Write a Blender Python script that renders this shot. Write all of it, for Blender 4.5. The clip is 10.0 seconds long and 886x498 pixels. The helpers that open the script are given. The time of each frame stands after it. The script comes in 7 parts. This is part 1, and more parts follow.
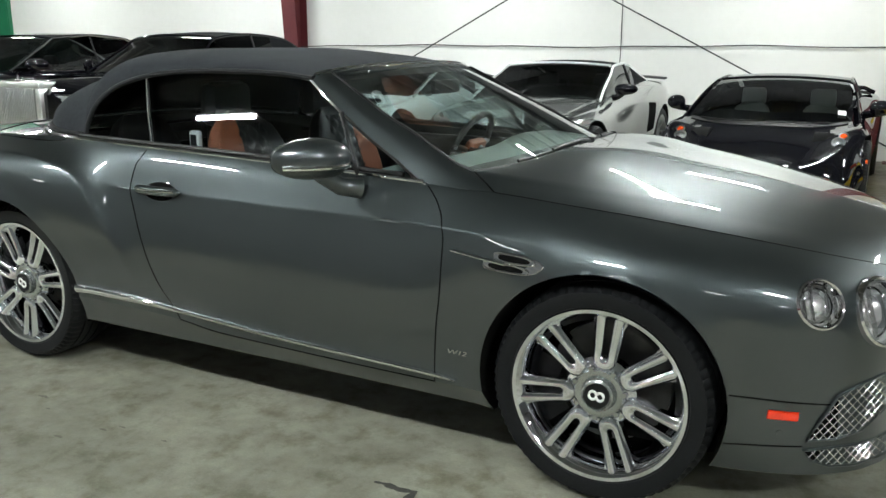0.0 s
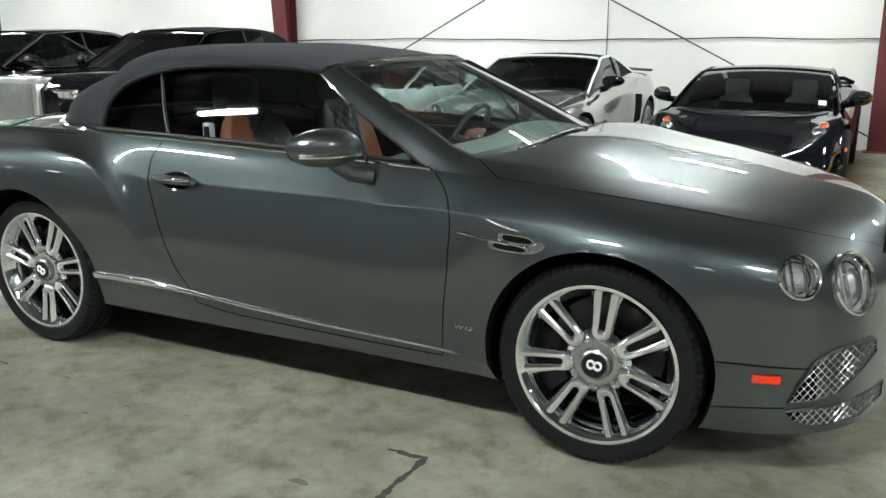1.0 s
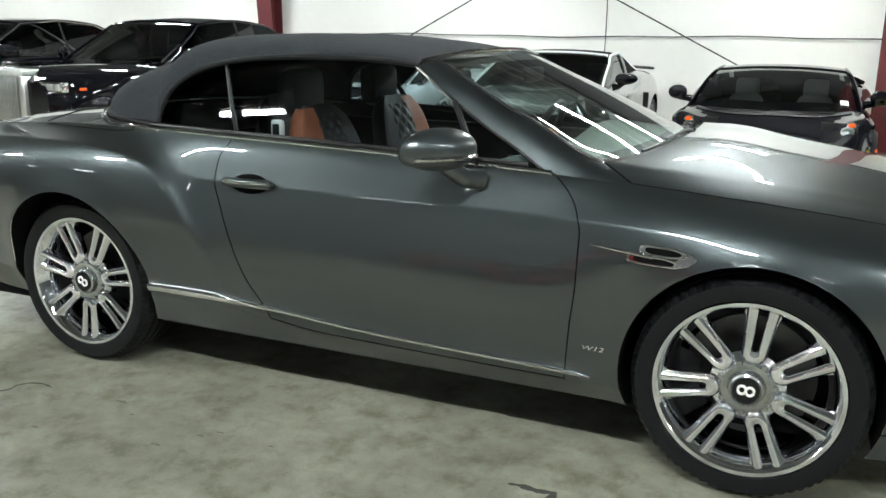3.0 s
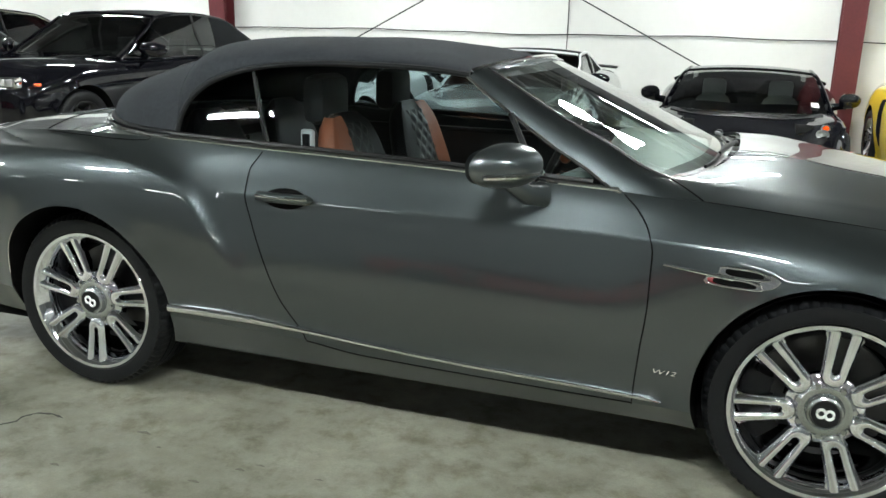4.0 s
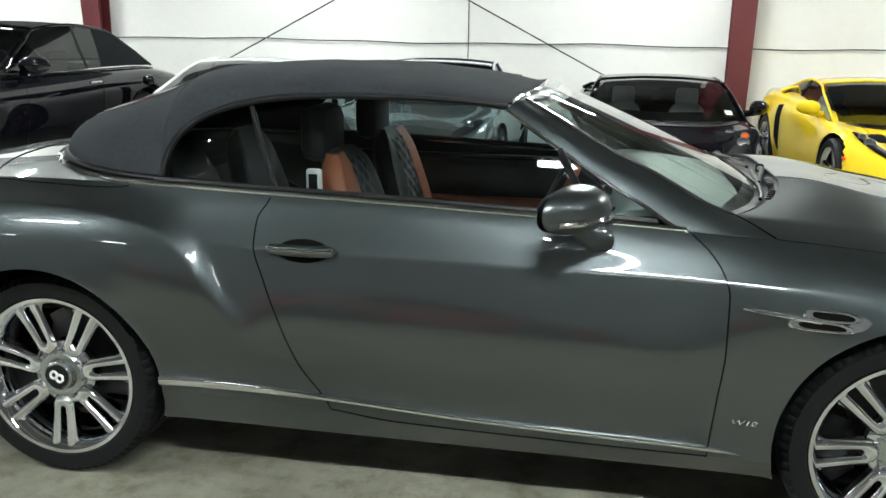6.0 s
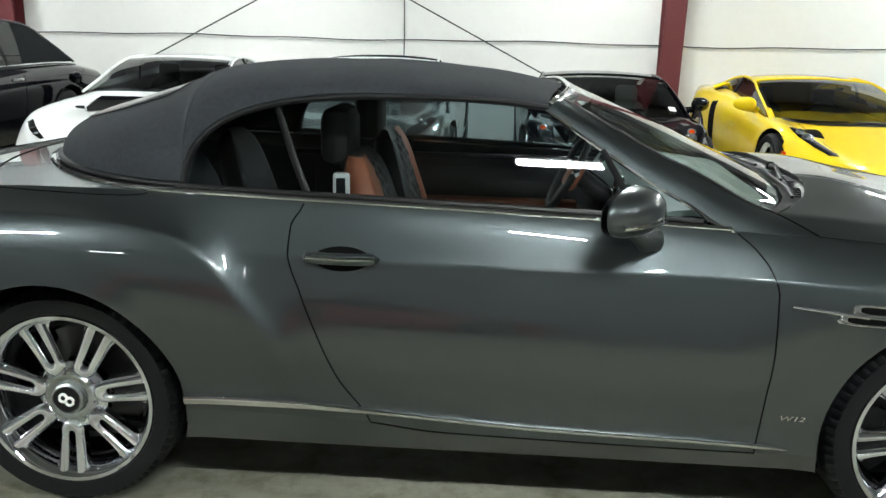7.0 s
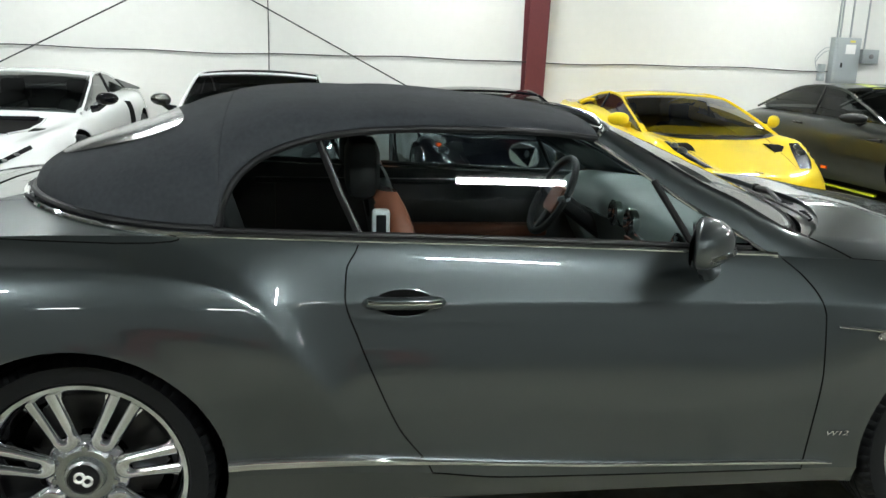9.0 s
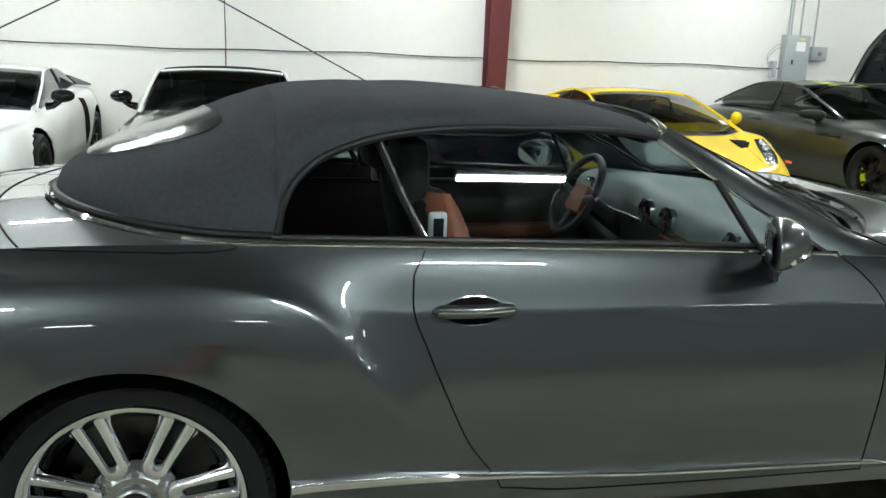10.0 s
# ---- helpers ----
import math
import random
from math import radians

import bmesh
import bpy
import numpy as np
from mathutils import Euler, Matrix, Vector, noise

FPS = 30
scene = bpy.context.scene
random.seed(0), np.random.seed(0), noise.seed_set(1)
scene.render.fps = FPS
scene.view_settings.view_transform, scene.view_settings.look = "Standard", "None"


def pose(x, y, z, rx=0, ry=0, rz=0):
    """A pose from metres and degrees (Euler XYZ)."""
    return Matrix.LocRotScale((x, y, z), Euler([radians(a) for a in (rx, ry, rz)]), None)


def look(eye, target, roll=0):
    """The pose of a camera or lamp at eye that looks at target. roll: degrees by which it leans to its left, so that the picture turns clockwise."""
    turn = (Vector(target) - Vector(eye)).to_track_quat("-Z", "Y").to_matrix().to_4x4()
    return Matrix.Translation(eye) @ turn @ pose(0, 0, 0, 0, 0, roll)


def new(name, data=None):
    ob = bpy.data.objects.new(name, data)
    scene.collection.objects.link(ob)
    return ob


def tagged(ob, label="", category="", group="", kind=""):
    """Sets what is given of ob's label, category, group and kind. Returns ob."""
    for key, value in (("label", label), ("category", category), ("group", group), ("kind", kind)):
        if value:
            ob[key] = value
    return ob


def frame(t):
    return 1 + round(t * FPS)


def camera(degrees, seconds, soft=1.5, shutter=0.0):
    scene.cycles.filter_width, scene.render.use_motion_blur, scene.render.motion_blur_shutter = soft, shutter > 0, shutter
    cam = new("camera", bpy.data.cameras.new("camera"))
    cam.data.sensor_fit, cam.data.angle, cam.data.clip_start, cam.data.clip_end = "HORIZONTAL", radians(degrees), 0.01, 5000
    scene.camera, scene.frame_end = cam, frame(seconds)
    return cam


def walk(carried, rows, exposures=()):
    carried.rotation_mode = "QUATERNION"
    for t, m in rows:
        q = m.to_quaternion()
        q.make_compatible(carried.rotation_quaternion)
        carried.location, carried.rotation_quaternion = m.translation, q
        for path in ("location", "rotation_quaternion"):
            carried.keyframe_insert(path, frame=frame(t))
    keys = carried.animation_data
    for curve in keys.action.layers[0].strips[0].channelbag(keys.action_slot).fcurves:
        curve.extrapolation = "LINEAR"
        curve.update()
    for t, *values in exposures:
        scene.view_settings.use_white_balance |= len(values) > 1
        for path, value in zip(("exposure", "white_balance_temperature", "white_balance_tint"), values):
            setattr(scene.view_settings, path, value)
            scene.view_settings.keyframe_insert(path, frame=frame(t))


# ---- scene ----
cam = camera(56.0, 10.0)
PATH = [
    (0, (3.447, -3.305, 1.434), (2.548, -1.582, 0.962), 0.2),
    (0.5, (3.486, -3.44, 1.436), (2.6, -1.712, 0.956), -0.0),
    (1, (3.474, -3.516, 1.44), (2.606, -1.781, 0.953), -0.1),
    (1.5, (3.371, -3.554, 1.443), (2.518, -1.815, 0.945), 0.2),
    (2, (3.188, -3.573, 1.442), (2.354, -1.826, 0.941), 0.2),
    (2.5, (3.045, -3.555, 1.429), (2.242, -1.791, 0.933), 0.5),
    (2.7, (2.964, -3.517, 1.416), (2.171, -1.749, 0.922), 0.5),
    (3.8, (2.489, -3.463, 1.446), (1.815, -1.649, 0.942), 1.3),
    (4, (2.391, -3.488, 1.463), (1.764, -1.658, 0.955), 1.4),
    (4.5, (2.239, -3.498, 1.492), (1.775, -1.622, 0.979), 1.4),
    (5, (2.066, -3.41, 1.487), (1.652, -1.522, 0.974), 1.4),
    (5.5, (1.915, -3.33, 1.517), (1.543, -1.431, 1.015), 1.5),
    (5.7, (1.868, -3.324, 1.521), (1.511, -1.42, 1.023), 1.3),
    (6.8, (1.412, -3.339, 1.54), (1.237, -1.409, 1.046), 1.1),
    (7, (1.349, -3.301, 1.527), (1.23, -1.368, 1.029), 1.3),
    (7.5, (1.187, -3.182, 1.545), (1.131, -1.247, 1.044), 1.2),
    (8, (1.068, -3.126, 1.543), (1.097, -1.181, 1.079), 1.8),
    (8.5, (0.861, -3.141, 1.552), (0.959, -1.198, 1.089), 1.3),
    (9, (0.653, -3.147, 1.563), (0.948, -1.223, 1.1), 1.9),
    (9.5, (0.475, -3.06, 1.537), (0.859, -1.152, 1.078), 1.9),
    (10, (0.316, -2.968, 1.548), (0.756, -1.074, 1.082), 2.1),
]
walk(cam, [(t, look(eye, target, roll)) for t, eye, target, roll in PATH], [(0, 0.05), (1, 0.12), (2.5, 0.2), (5, 0.2), (7.5, 0.02), (10, -0.05)])

# ---- light ----
world = bpy.data.worlds.new("world")
scene.world = world
world.use_nodes = True
world.node_tree.nodes["Background"].inputs[0].default_value = (0.5, 0.52, 0.55, 1)
world.node_tree.nodes["Background"].inputs[1].default_value = 0.02


# ---- materials ----
def mat(name, color, rough=0.5, metal=0.0, coat=0.0, spec=0.5, var=0.08, scale=6.0, bump=0.0, bscale=60.0, emit=0.0, trans=0.0, ior=1.5, alpha=1.0, rvar=0.0):
    """A surface with variation at two scales and a fine relief."""
    m = bpy.data.materials.new(name)
    m.use_nodes = True
    nt = m.node_tree
    b = nt.nodes["Principled BSDF"]
    b.inputs["Roughness"].default_value = rough
    b.inputs["Metallic"].default_value = metal
    b.inputs["Coat Weight"].default_value = coat
    b.inputs["Coat Roughness"].default_value = 0.03
    b.inputs["Specular IOR Level"].default_value = spec
    b.inputs["Transmission Weight"].default_value = trans
    b.inputs["IOR"].default_value = ior
    b.inputs["Alpha"].default_value = alpha
    c = (*color, 1)
    b.inputs["Base Color"].default_value = c
    if emit:
        b.inputs["Emission Color"].default_value = c
        b.inputs["Emission Strength"].default_value = emit
    tc = nt.nodes.new("ShaderNodeTexCoord")
    if var or rvar:
        n1 = nt.nodes.new("ShaderNodeTexNoise")
        n1.inputs["Scale"].default_value = scale
        n1.inputs["Detail"].default_value = 6
        n2 = nt.nodes.new("ShaderNodeTexNoise")
        n2.inputs["Scale"].default_value = scale * 14
        n2.inputs["Detail"].default_value = 3
        nt.links.new(tc.outputs["Object"], n1.inputs["Vector"])
        nt.links.new(tc.outputs["Object"], n2.inputs["Vector"])
        add = nt.nodes.new("ShaderNodeMath")
        nt.links.new(n1.outputs["Fac"], add.inputs[0])
        nt.links.new(n2.outputs["Fac"], add.inputs[1])
        rng = nt.nodes.new("ShaderNodeMapRange")
        rng.inputs["From Min"].default_value = 0.7
        rng.inputs["From Max"].default_value = 1.3
        nt.links.new(add.outputs[0], rng.inputs["Value"])
        if var:
            mix = nt.nodes.new("ShaderNodeMix")
            mix.data_type = "RGBA"
            mix.inputs["A"].default_value = (*[max(0, v * (1 - var)) for v in color], 1)
            mix.inputs["B"].default_value = (*[min(1, v * (1 + var)) for v in color], 1)
            nt.links.new(rng.outputs["Result"], mix.inputs["Factor"])
            nt.links.new(mix.outputs["Result"], b.inputs["Base Color"])
        if rvar:
            r2 = nt.nodes.new("ShaderNodeMapRange")
            r2.inputs["To Min"].default_value = max(0, rough - rvar)
            r2.inputs["To Max"].default_value = rough + rvar
            nt.links.new(rng.outputs["Result"], r2.inputs["Value"])
            nt.links.new(r2.outputs["Result"], b.inputs["Roughness"])
    if bump:
        n3 = nt.nodes.new("ShaderNodeTexNoise")
        n3.inputs["Scale"].default_value = bscale
        n3.inputs["Detail"].default_value = 4
        nt.links.new(tc.outputs["Object"], n3.inputs["Vector"])
        bp = nt.nodes.new("ShaderNodeBump")
        bp.inputs["Strength"].default_value = bump
        bp.inputs["Distance"].default_value = 0.01
        nt.links.new(n3.outputs["Fac"], bp.inputs["Height"])
        nt.links.new(bp.outputs["Normal"], b.inputs["Normal"])
    return m


def glass_mat(name, tint, gloss=0.12, rough=0.0):
    """Thin tinted pane: lets part of the light straight through and mirrors the rest."""
    m = bpy.data.materials.new(name)
    m.use_nodes = True
    nt = m.node_tree
    nt.nodes.clear()
    out = nt.nodes.new("ShaderNodeOutputMaterial")
    tr = nt.nodes.new("ShaderNodeBsdfTransparent")
    tr.inputs[0].default_value = (*tint, 1)
    gl = nt.nodes.new("ShaderNodeBsdfGlossy")
    gl.inputs["Roughness"].default_value = rough
    gl.inputs[0].default_value = (1, 1, 1, 1)
    fr = nt.nodes.new("ShaderNodeFresnel")
    fr.inputs["IOR"].default_value = 1.5
    ad = nt.nodes.new("ShaderNodeMath")
    ad.operation = "MULTIPLY_ADD"
    ad.use_clamp = True
    ad.inputs[1].default_value = 1.15
    ad.inputs[2].default_value = gloss - 0.06
    nt.links.new(fr.outputs[0], ad.inputs[0])
    mx = nt.nodes.new("ShaderNodeMixShader")
    nt.links.new(ad.outputs[0], mx.inputs[0])
    nt.links.new(tr.outputs[0], mx.inputs[1])
    nt.links.new(gl.outputs[0], mx.inputs[2])
    nt.links.new(mx.outputs[0], out.inputs[0])
    return m


PAINT_GREY = mat("grey_metallic_paint", (0.0585, 0.0705, 0.0735), 0.385, 0.85, 1.0, var=0.0)
PAINT_GREY.node_tree.nodes["Principled BSDF"].inputs["Coat Roughness"].default_value = 0.015
PAINT_GREY.node_tree.nodes["Principled BSDF"].inputs["Coat IOR"].default_value = 1.82
PAINT_BLACK = mat("black_paint", (0.004, 0.004, 0.006), 0.05, 0.0, 0.0, var=0.1, scale=20)
PAINT_YELLOW = mat("yellow_paint", (0.84, 0.58, 0.005), 0.55, 0.0, 1.0, spec=0.2, var=0.03)
PAINT_WHITE = mat("white_paint", (0.72, 0.73, 0.73), 0.55, 0.0, 1.0, spec=0.2, var=0.02)
PAINT_SILVER = mat("silver_paint", (0.40, 0.41, 0.40), 0.22, 0.85, 1.0, var=0.03)
PAINT_GUN = mat("dark_grey_paint", (0.035, 0.040, 0.037), 0.35, 0.6, 0.7, var=0.05)
PAINT_RED = mat("red_paint", (0.20, 0.006, 0.010), 0.3, 0.0, 1.0, var=0.03)
CHROME = mat("chrome", (0.85, 0.85, 0.86), 0.06, 1.0, var=0.03)
POLISHED = mat("polished_alloy", (0.86, 0.87, 0.91), 0.05, 1.0, var=0.03)
ALLOY_GREY = mat("grey_alloy", (0.35, 0.36, 0.37), 0.28, 1.0, var=0.05)
DISC = mat("brake_disc_iron", (0.10, 0.10, 0.10), 0.35, 1.0, var=0.1, scale=30)
HUB = mat("grey_hub_metal", (0.42, 0.44, 0.44), 0.24, 1.0, var=0.08)
LAMP_BOWL = mat("lamp_reflector", (0.88, 0.89, 0.89), 0.22, 0.7, var=0.10, scale=25)
DARK_ALLOY = mat("black_alloy", (0.012, 0.012, 0.013), 0.3, 0.4, var=0.1)
RUBBER = mat("tyre_rubber", (0.0055, 0.006, 0.0072), 0.55, spec=0.28, var=0.2, bump=0.05, bscale=200)
BLACK_TRIM = mat("black_trim", (0.008, 0.008, 0.009), 0.4, spec=0.28, var=0.1)
# near-black; laid flat, it also stands for the shade in hollows
DARK = mat("dark_underside_and_hollows", (0.004, 0.004, 0.004), 0.9, spec=0.1, var=0.2)
FABRIC = mat("soft_top_fabric", (0.037, 0.041, 0.047), 0.92, spec=0.2, var=0.16, scale=5, bump=0.25, bscale=900)
FABRIC_BLACK = mat("black_top_fabric", (0.008, 0.009, 0.01), 0.95, spec=0.15, var=0.15, bump=0.2, bscale=800)
LEATHER_TAN = mat("tan_leather", (0.30, 0.095, 0.046), 0.5, var=0.12, bump=0.1, bscale=300)
LEATHER_DARK = mat("dark_leather", (0.013, 0.013, 0.013), 0.5, var=0.12, bump=0.1, bscale=300)
LEATHER_GREY = mat("grey_leather", (0.24, 0.26, 0.25), 0.5, var=0.12, bump=0.1, bscale=300)
LEATHER_BLACK = mat("black_leather", (0.009, 0.009, 0.009), 0.45, var=0.12, bump=0.1, bscale=300)
GLASS_DARK = glass_mat("tinted_glass", (0.09, 0.105, 0.105), 0.035)
GLASS_GREY = glass_mat("grey_tinted_glass", (0.20, 0.23, 0.22), 0.05)
GLASS_SIDE = glass_mat("side_glass", (0.54, 0.62, 0.635), 0.050)
GLASS_CLEAR = glass_mat("clear_glass", (0.80, 0.92, 0.87), 0.12)
LENS = glass_mat("lens_glass", (0.9, 0.9, 0.9), 0.10)
ORANGE = mat("orange_lens", (0.9, 0.10, 0.01), 0.2, coat=1.0, var=0.04)
RED_LENS = mat("red_marker_lens", (0.85, 0.035, 0.008), 0.25, coat=1.0, var=0.04)
SATIN = mat("satin_metal", (0.85, 0.86, 0.86), 0.5, 0.4, var=0.03)
GRILLE = mat("grille_mesh_metal", (0.6, 0.6, 0.6), 0.2, 1.0, var=0.05)
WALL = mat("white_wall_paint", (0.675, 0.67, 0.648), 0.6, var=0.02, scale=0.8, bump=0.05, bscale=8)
CEIL = mat("grey_ceiling_liner", (0.15, 0.152, 0.156), 0.8, var=0.03, scale=1)
LINER_DARK = mat("dark_upper_wall", (0.055, 0.056, 0.058), 0.8, var=0.05, scale=1)
SMOKED = mat("smoked_lamp_housing", (0.008, 0.008, 0.009), 0.15, spec=0.3, var=0.1)
PURLIN = mat("galvanised_steel", (0.20, 0.205, 0.21), 0.5, var=0.12, scale=3)
BRUSHED = mat("brushed_bright_steel", (0.86, 0.87, 0.87), 0.30, 0.9, var=0.05, scale=20)
STEEL_RED = mat("red_primer_steel", (0.105, 0.017, 0.021), 0.5, var=0.12, scale=3, bump=0.03)
GREEN = mat("green_paint", (0.01, 0.13, 0.06), 0.5, var=0.08)
GREY_STEEL = mat("grey_enamel_steel", (0.33, 0.36, 0.37), 0.45, var=0.05)
CABLE = mat("dark_cable", (0.03, 0.03, 0.03), 0.6, var=0.1)
WHITE_LABEL = mat("white_label", (0.8, 0.8, 0.78), 0.6, var=0.03)
LIGHT_TUBE = mat("lamp_diffuser", (0.93, 1.0, 0.975), 0.5, var=0, emit=310.0)
LIGHT_TUBE_MID = mat("dull_lamp_diffuser", (0.93, 1.0, 0.975), 0.5, var=0, emit=290.0)
LIGHT_TUBE_FRONT = mat("bright_lamp_diffuser", (0.93, 1.0, 0.975), 0.5, var=0, emit=680.0)
LIGHT_TUBE_DIM = mat("dim_lamp_diffuser", (0.93, 1.0, 0.975), 0.5, var=0, emit=60.0)
WALL_DARK = mat("unseen_wall_grey", (0.17, 0.174, 0.18), 0.6, var=0.1, scale=1)
DASH = mat("grey_green_leather", (0.20, 0.24, 0.222), 0.5, var=0.1, bump=0.1, bscale=300)
FIXTURE = mat("grey_fixture", (0.20, 0.20, 0.20), 0.5, var=0.03)


def floor_material():
    m = mat("concrete_floor", (0.3, 0.29, 0.25), 0.5, var=0.0, rvar=0.18, scale=1.2, bump=0.06, bscale=120)
    nt = m.node_tree
    b = nt.nodes["Principled BSDF"]
    tc = nt.nodes.new("ShaderNodeTexCoord")
    n1 = nt.nodes.new("ShaderNodeTexNoise")
    n1.inputs["Scale"].default_value = 1.1
    n1.inputs["Detail"].default_value = 8
    n1.inputs["Roughness"].default_value = 0.62
    n1.inputs["Distortion"].default_value = 0.1
    n2 = nt.nodes.new("ShaderNodeTexNoise")
    n2.inputs["Scale"].default_value = 9.0
    n2.inputs["Detail"].default_value = 8
    n2.inputs["Roughness"].default_value = 0.7
    n3 = nt.nodes.new("ShaderNodeTexNoise")
    n3.inputs["Scale"].default_value = 130.0
    n3.inputs["Detail"].default_value = 3
    for n in (n1, n2, n3):
        nt.links.new(tc.outputs["Object"], n.inputs["Vector"])
    r1 = nt.nodes.new("ShaderNodeValToRGB")
    r1.color_ramp.elements[0].position = 0.36
    r1.color_ramp.elements[0].color = (0.205, 0.203, 0.162, 1)
    r1.color_ramp.elements[1].position = 0.62
    r1.color_ramp.elements[1].color = (0.355, 0.352, 0.288, 1)
    nt.links.new(n1.outputs["Fac"], r1.inputs[0])
    r2 = nt.nodes.new("ShaderNodeValToRGB")
    r2.color_ramp.elements[0].position = 0.30
    r2.color_ramp.elements[0].color = (0.76, 0.75, 0.72, 1)
    r2.color_ramp.elements[1].position = 0.6
    r2.color_ramp.elements[1].color = (1, 1, 1, 1)
    nt.links.new(n2.outputs["Fac"], r2.inputs[0])
    mu = nt.nodes.new("ShaderNodeMix")
    mu.data_type, mu.blend_type = "RGBA", "MULTIPLY"
    mu.inputs["Factor"].default_value = 1
    nt.links.new(r1.outputs[0], mu.inputs["A"])
    nt.links.new(r2.outputs[0], mu.inputs["B"])
    r3 = nt.nodes.new("ShaderNodeMapRange")
    r3.inputs["To Min"].default_value = 0.82
    r3.inputs["To Max"].default_value = 1.14
    nt.links.new(n3.outputs["Fac"], r3.inputs["Value"])
    n4 = nt.nodes.new("ShaderNodeTexNoise")
    n4.inputs["Scale"].default_value = 6.5
    n4.inputs["Detail"].default_value = 10
    n4.inputs["Roughness"].default_value = 0.68
    n4.inputs["Distortion"].default_value = 0.15
    nt.links.new(tc.outputs["Object"], n4.inputs["Vector"])
    r4 = nt.nodes.new("ShaderNodeValToRGB")
    r4.color_ramp.elements[0].position = 0.36
    r4.color_ramp.elements[0].color = (0.58, 0.56, 0.46, 1)
    r4.color_ramp.elements[1].position = 0.50
    r4.color_ramp.elements[1].color = (1, 1, 1, 1)
    light = r4.color_ramp.elements.new(0.66)
    light.color = (1.12, 1.10, 1.06, 1)
    nt.links.new(n4.outputs["Fac"], r4.inputs[0])
    m4 = nt.nodes.new("ShaderNodeMix")
    m4.data_type, m4.blend_type = "RGBA", "MULTIPLY"
    m4.inputs["Factor"].default_value = 0.8
    nt.links.new(mu.outputs["Result"], m4.inputs["A"])
    nt.links.new(r4.outputs[0], m4.inputs["B"])
    mu = m4
    sc = nt.nodes.new("ShaderNodeVectorMath")
    sc.operation = "SCALE"
    nt.links.new(mu.outputs["Result"], sc.inputs[0])
    nt.links.new(r3.outputs["Result"], sc.inputs["Scale"])
    nt.links.new(sc.outputs[0], b.inputs["Base Color"])
    return m


CONCRETE = floor_material()


# ---- mesh tools ----
def link(name, bm, material, parent=None, label="", smooth=30):
    me = bpy.data.meshes.new(name)
    bmesh.ops.recalc_face_normals(bm, faces=bm.faces[:])
    bm.to_mesh(me)
    bm.free()
    if material:
        me.materials.append(material)
    if smooth:
        for p in me.polygons:
            p.use_smooth = True
        me.set_sharp_from_angle(angle=radians(smooth))
    ob = new(name, me)
    if parent:
        ob.parent = parent
    return tagged(ob, label)


def part(name, bm, material, parent, label="", smooth=30):
    return link(name, bm, material, parent, label, smooth)


def empty(name, m=None):
    ob = new(name)
    if m is not None:
        ob.matrix_world = m
    return ob


def box(bm, x0, y0, z0, x1, y1, z1, bevel=0.0, m=None):
    r = bmesh.ops.create_cube(bm, size=1)
    vs = r["verts"]
    t = Matrix.Translation(((x0 + x1) / 2, (y0 + y1) / 2, (z0 + z1) / 2)) @ Matrix.Diagonal((abs(x1 - x0), abs(y1 - y0), abs(z1 - z0), 1))
    bmesh.ops.transform(bm, matrix=t, verts=vs)
    if bevel:
        es = list({e for v in vs for e in v.link_edges})
        rb = bmesh.ops.bevel(bm, geom=es, offset=bevel, segments=2, affect="EDGES", profile=0.5)
        vs = list(set(rb["verts"]) | {v for v in vs if v.is_valid})
    if m is not None:
        bmesh.ops.transform(bm, matrix=m, verts=vs)
    return vs


def boxed(x0, y0, z0, x1, y1, z1, bevel=0.0, m=None):
    bm = bmesh.new()
    box(bm, x0, y0, z0, x1, y1, z1, bevel, m)
    return bm


def grid_faces(bm, pts, closed_u=False, closed_v=False, keep=None):
    """Faces over an array of points [i][j]."""
    nu, nv = len(pts), len(pts[0])
    vs = [[bm.verts.new(p) for p in row] for row in pts]
    for i in range(nu if closed_u else nu - 1):
        for j in range(nv if closed_v else nv - 1):
            if keep is None or keep(i, j):
                q = (vs[i][j], vs[(i + 1) % nu][j], vs[(i + 1) % nu][(j + 1) % nv], vs[i][(j + 1) % nv])
                bm.faces.new(q)
    return vs


def patch(f, nu, nv, thick=0.0):
    """A sheet f(u, v), u and v from 0 to 1, thickened when asked."""
    bm = bmesh.new()
    grid_faces(bm, [[Vector(f(i / nu, j / nv)) for j in range(nv + 1)] for i in range(nu + 1)])
    bmesh.ops.recalc_face_normals(bm, faces=bm.faces[:])
    if thick:
        bmesh.ops.solidify(bm, geom=bm.faces[:], thickness=thick)
    return bm


def lathe(profile, n=48, m=None, bm=None, arc=1.0):
    """Turns a profile of (radius, y) about the y axis."""
    bm = bm or bmesh.new()
    full = arc >= 1.0
    k = n if full else n + 1
    pts = []
    for i in range(k):
        a = 2 * math.pi * arc * i / n
        pts.append([Vector((r * math.cos(a), y, r * math.sin(a))) for r, y in profile])
    vs = grid_faces(bm, pts, closed_u=full)
    flat = [v for row in vs for v in row]
    bmesh.ops.remove_doubles(bm, verts=flat, dist=1e-5)
    if m is not None:
        bmesh.ops.transform(bm, matrix=m, verts=[v for v in flat if v.is_valid])
    return bm


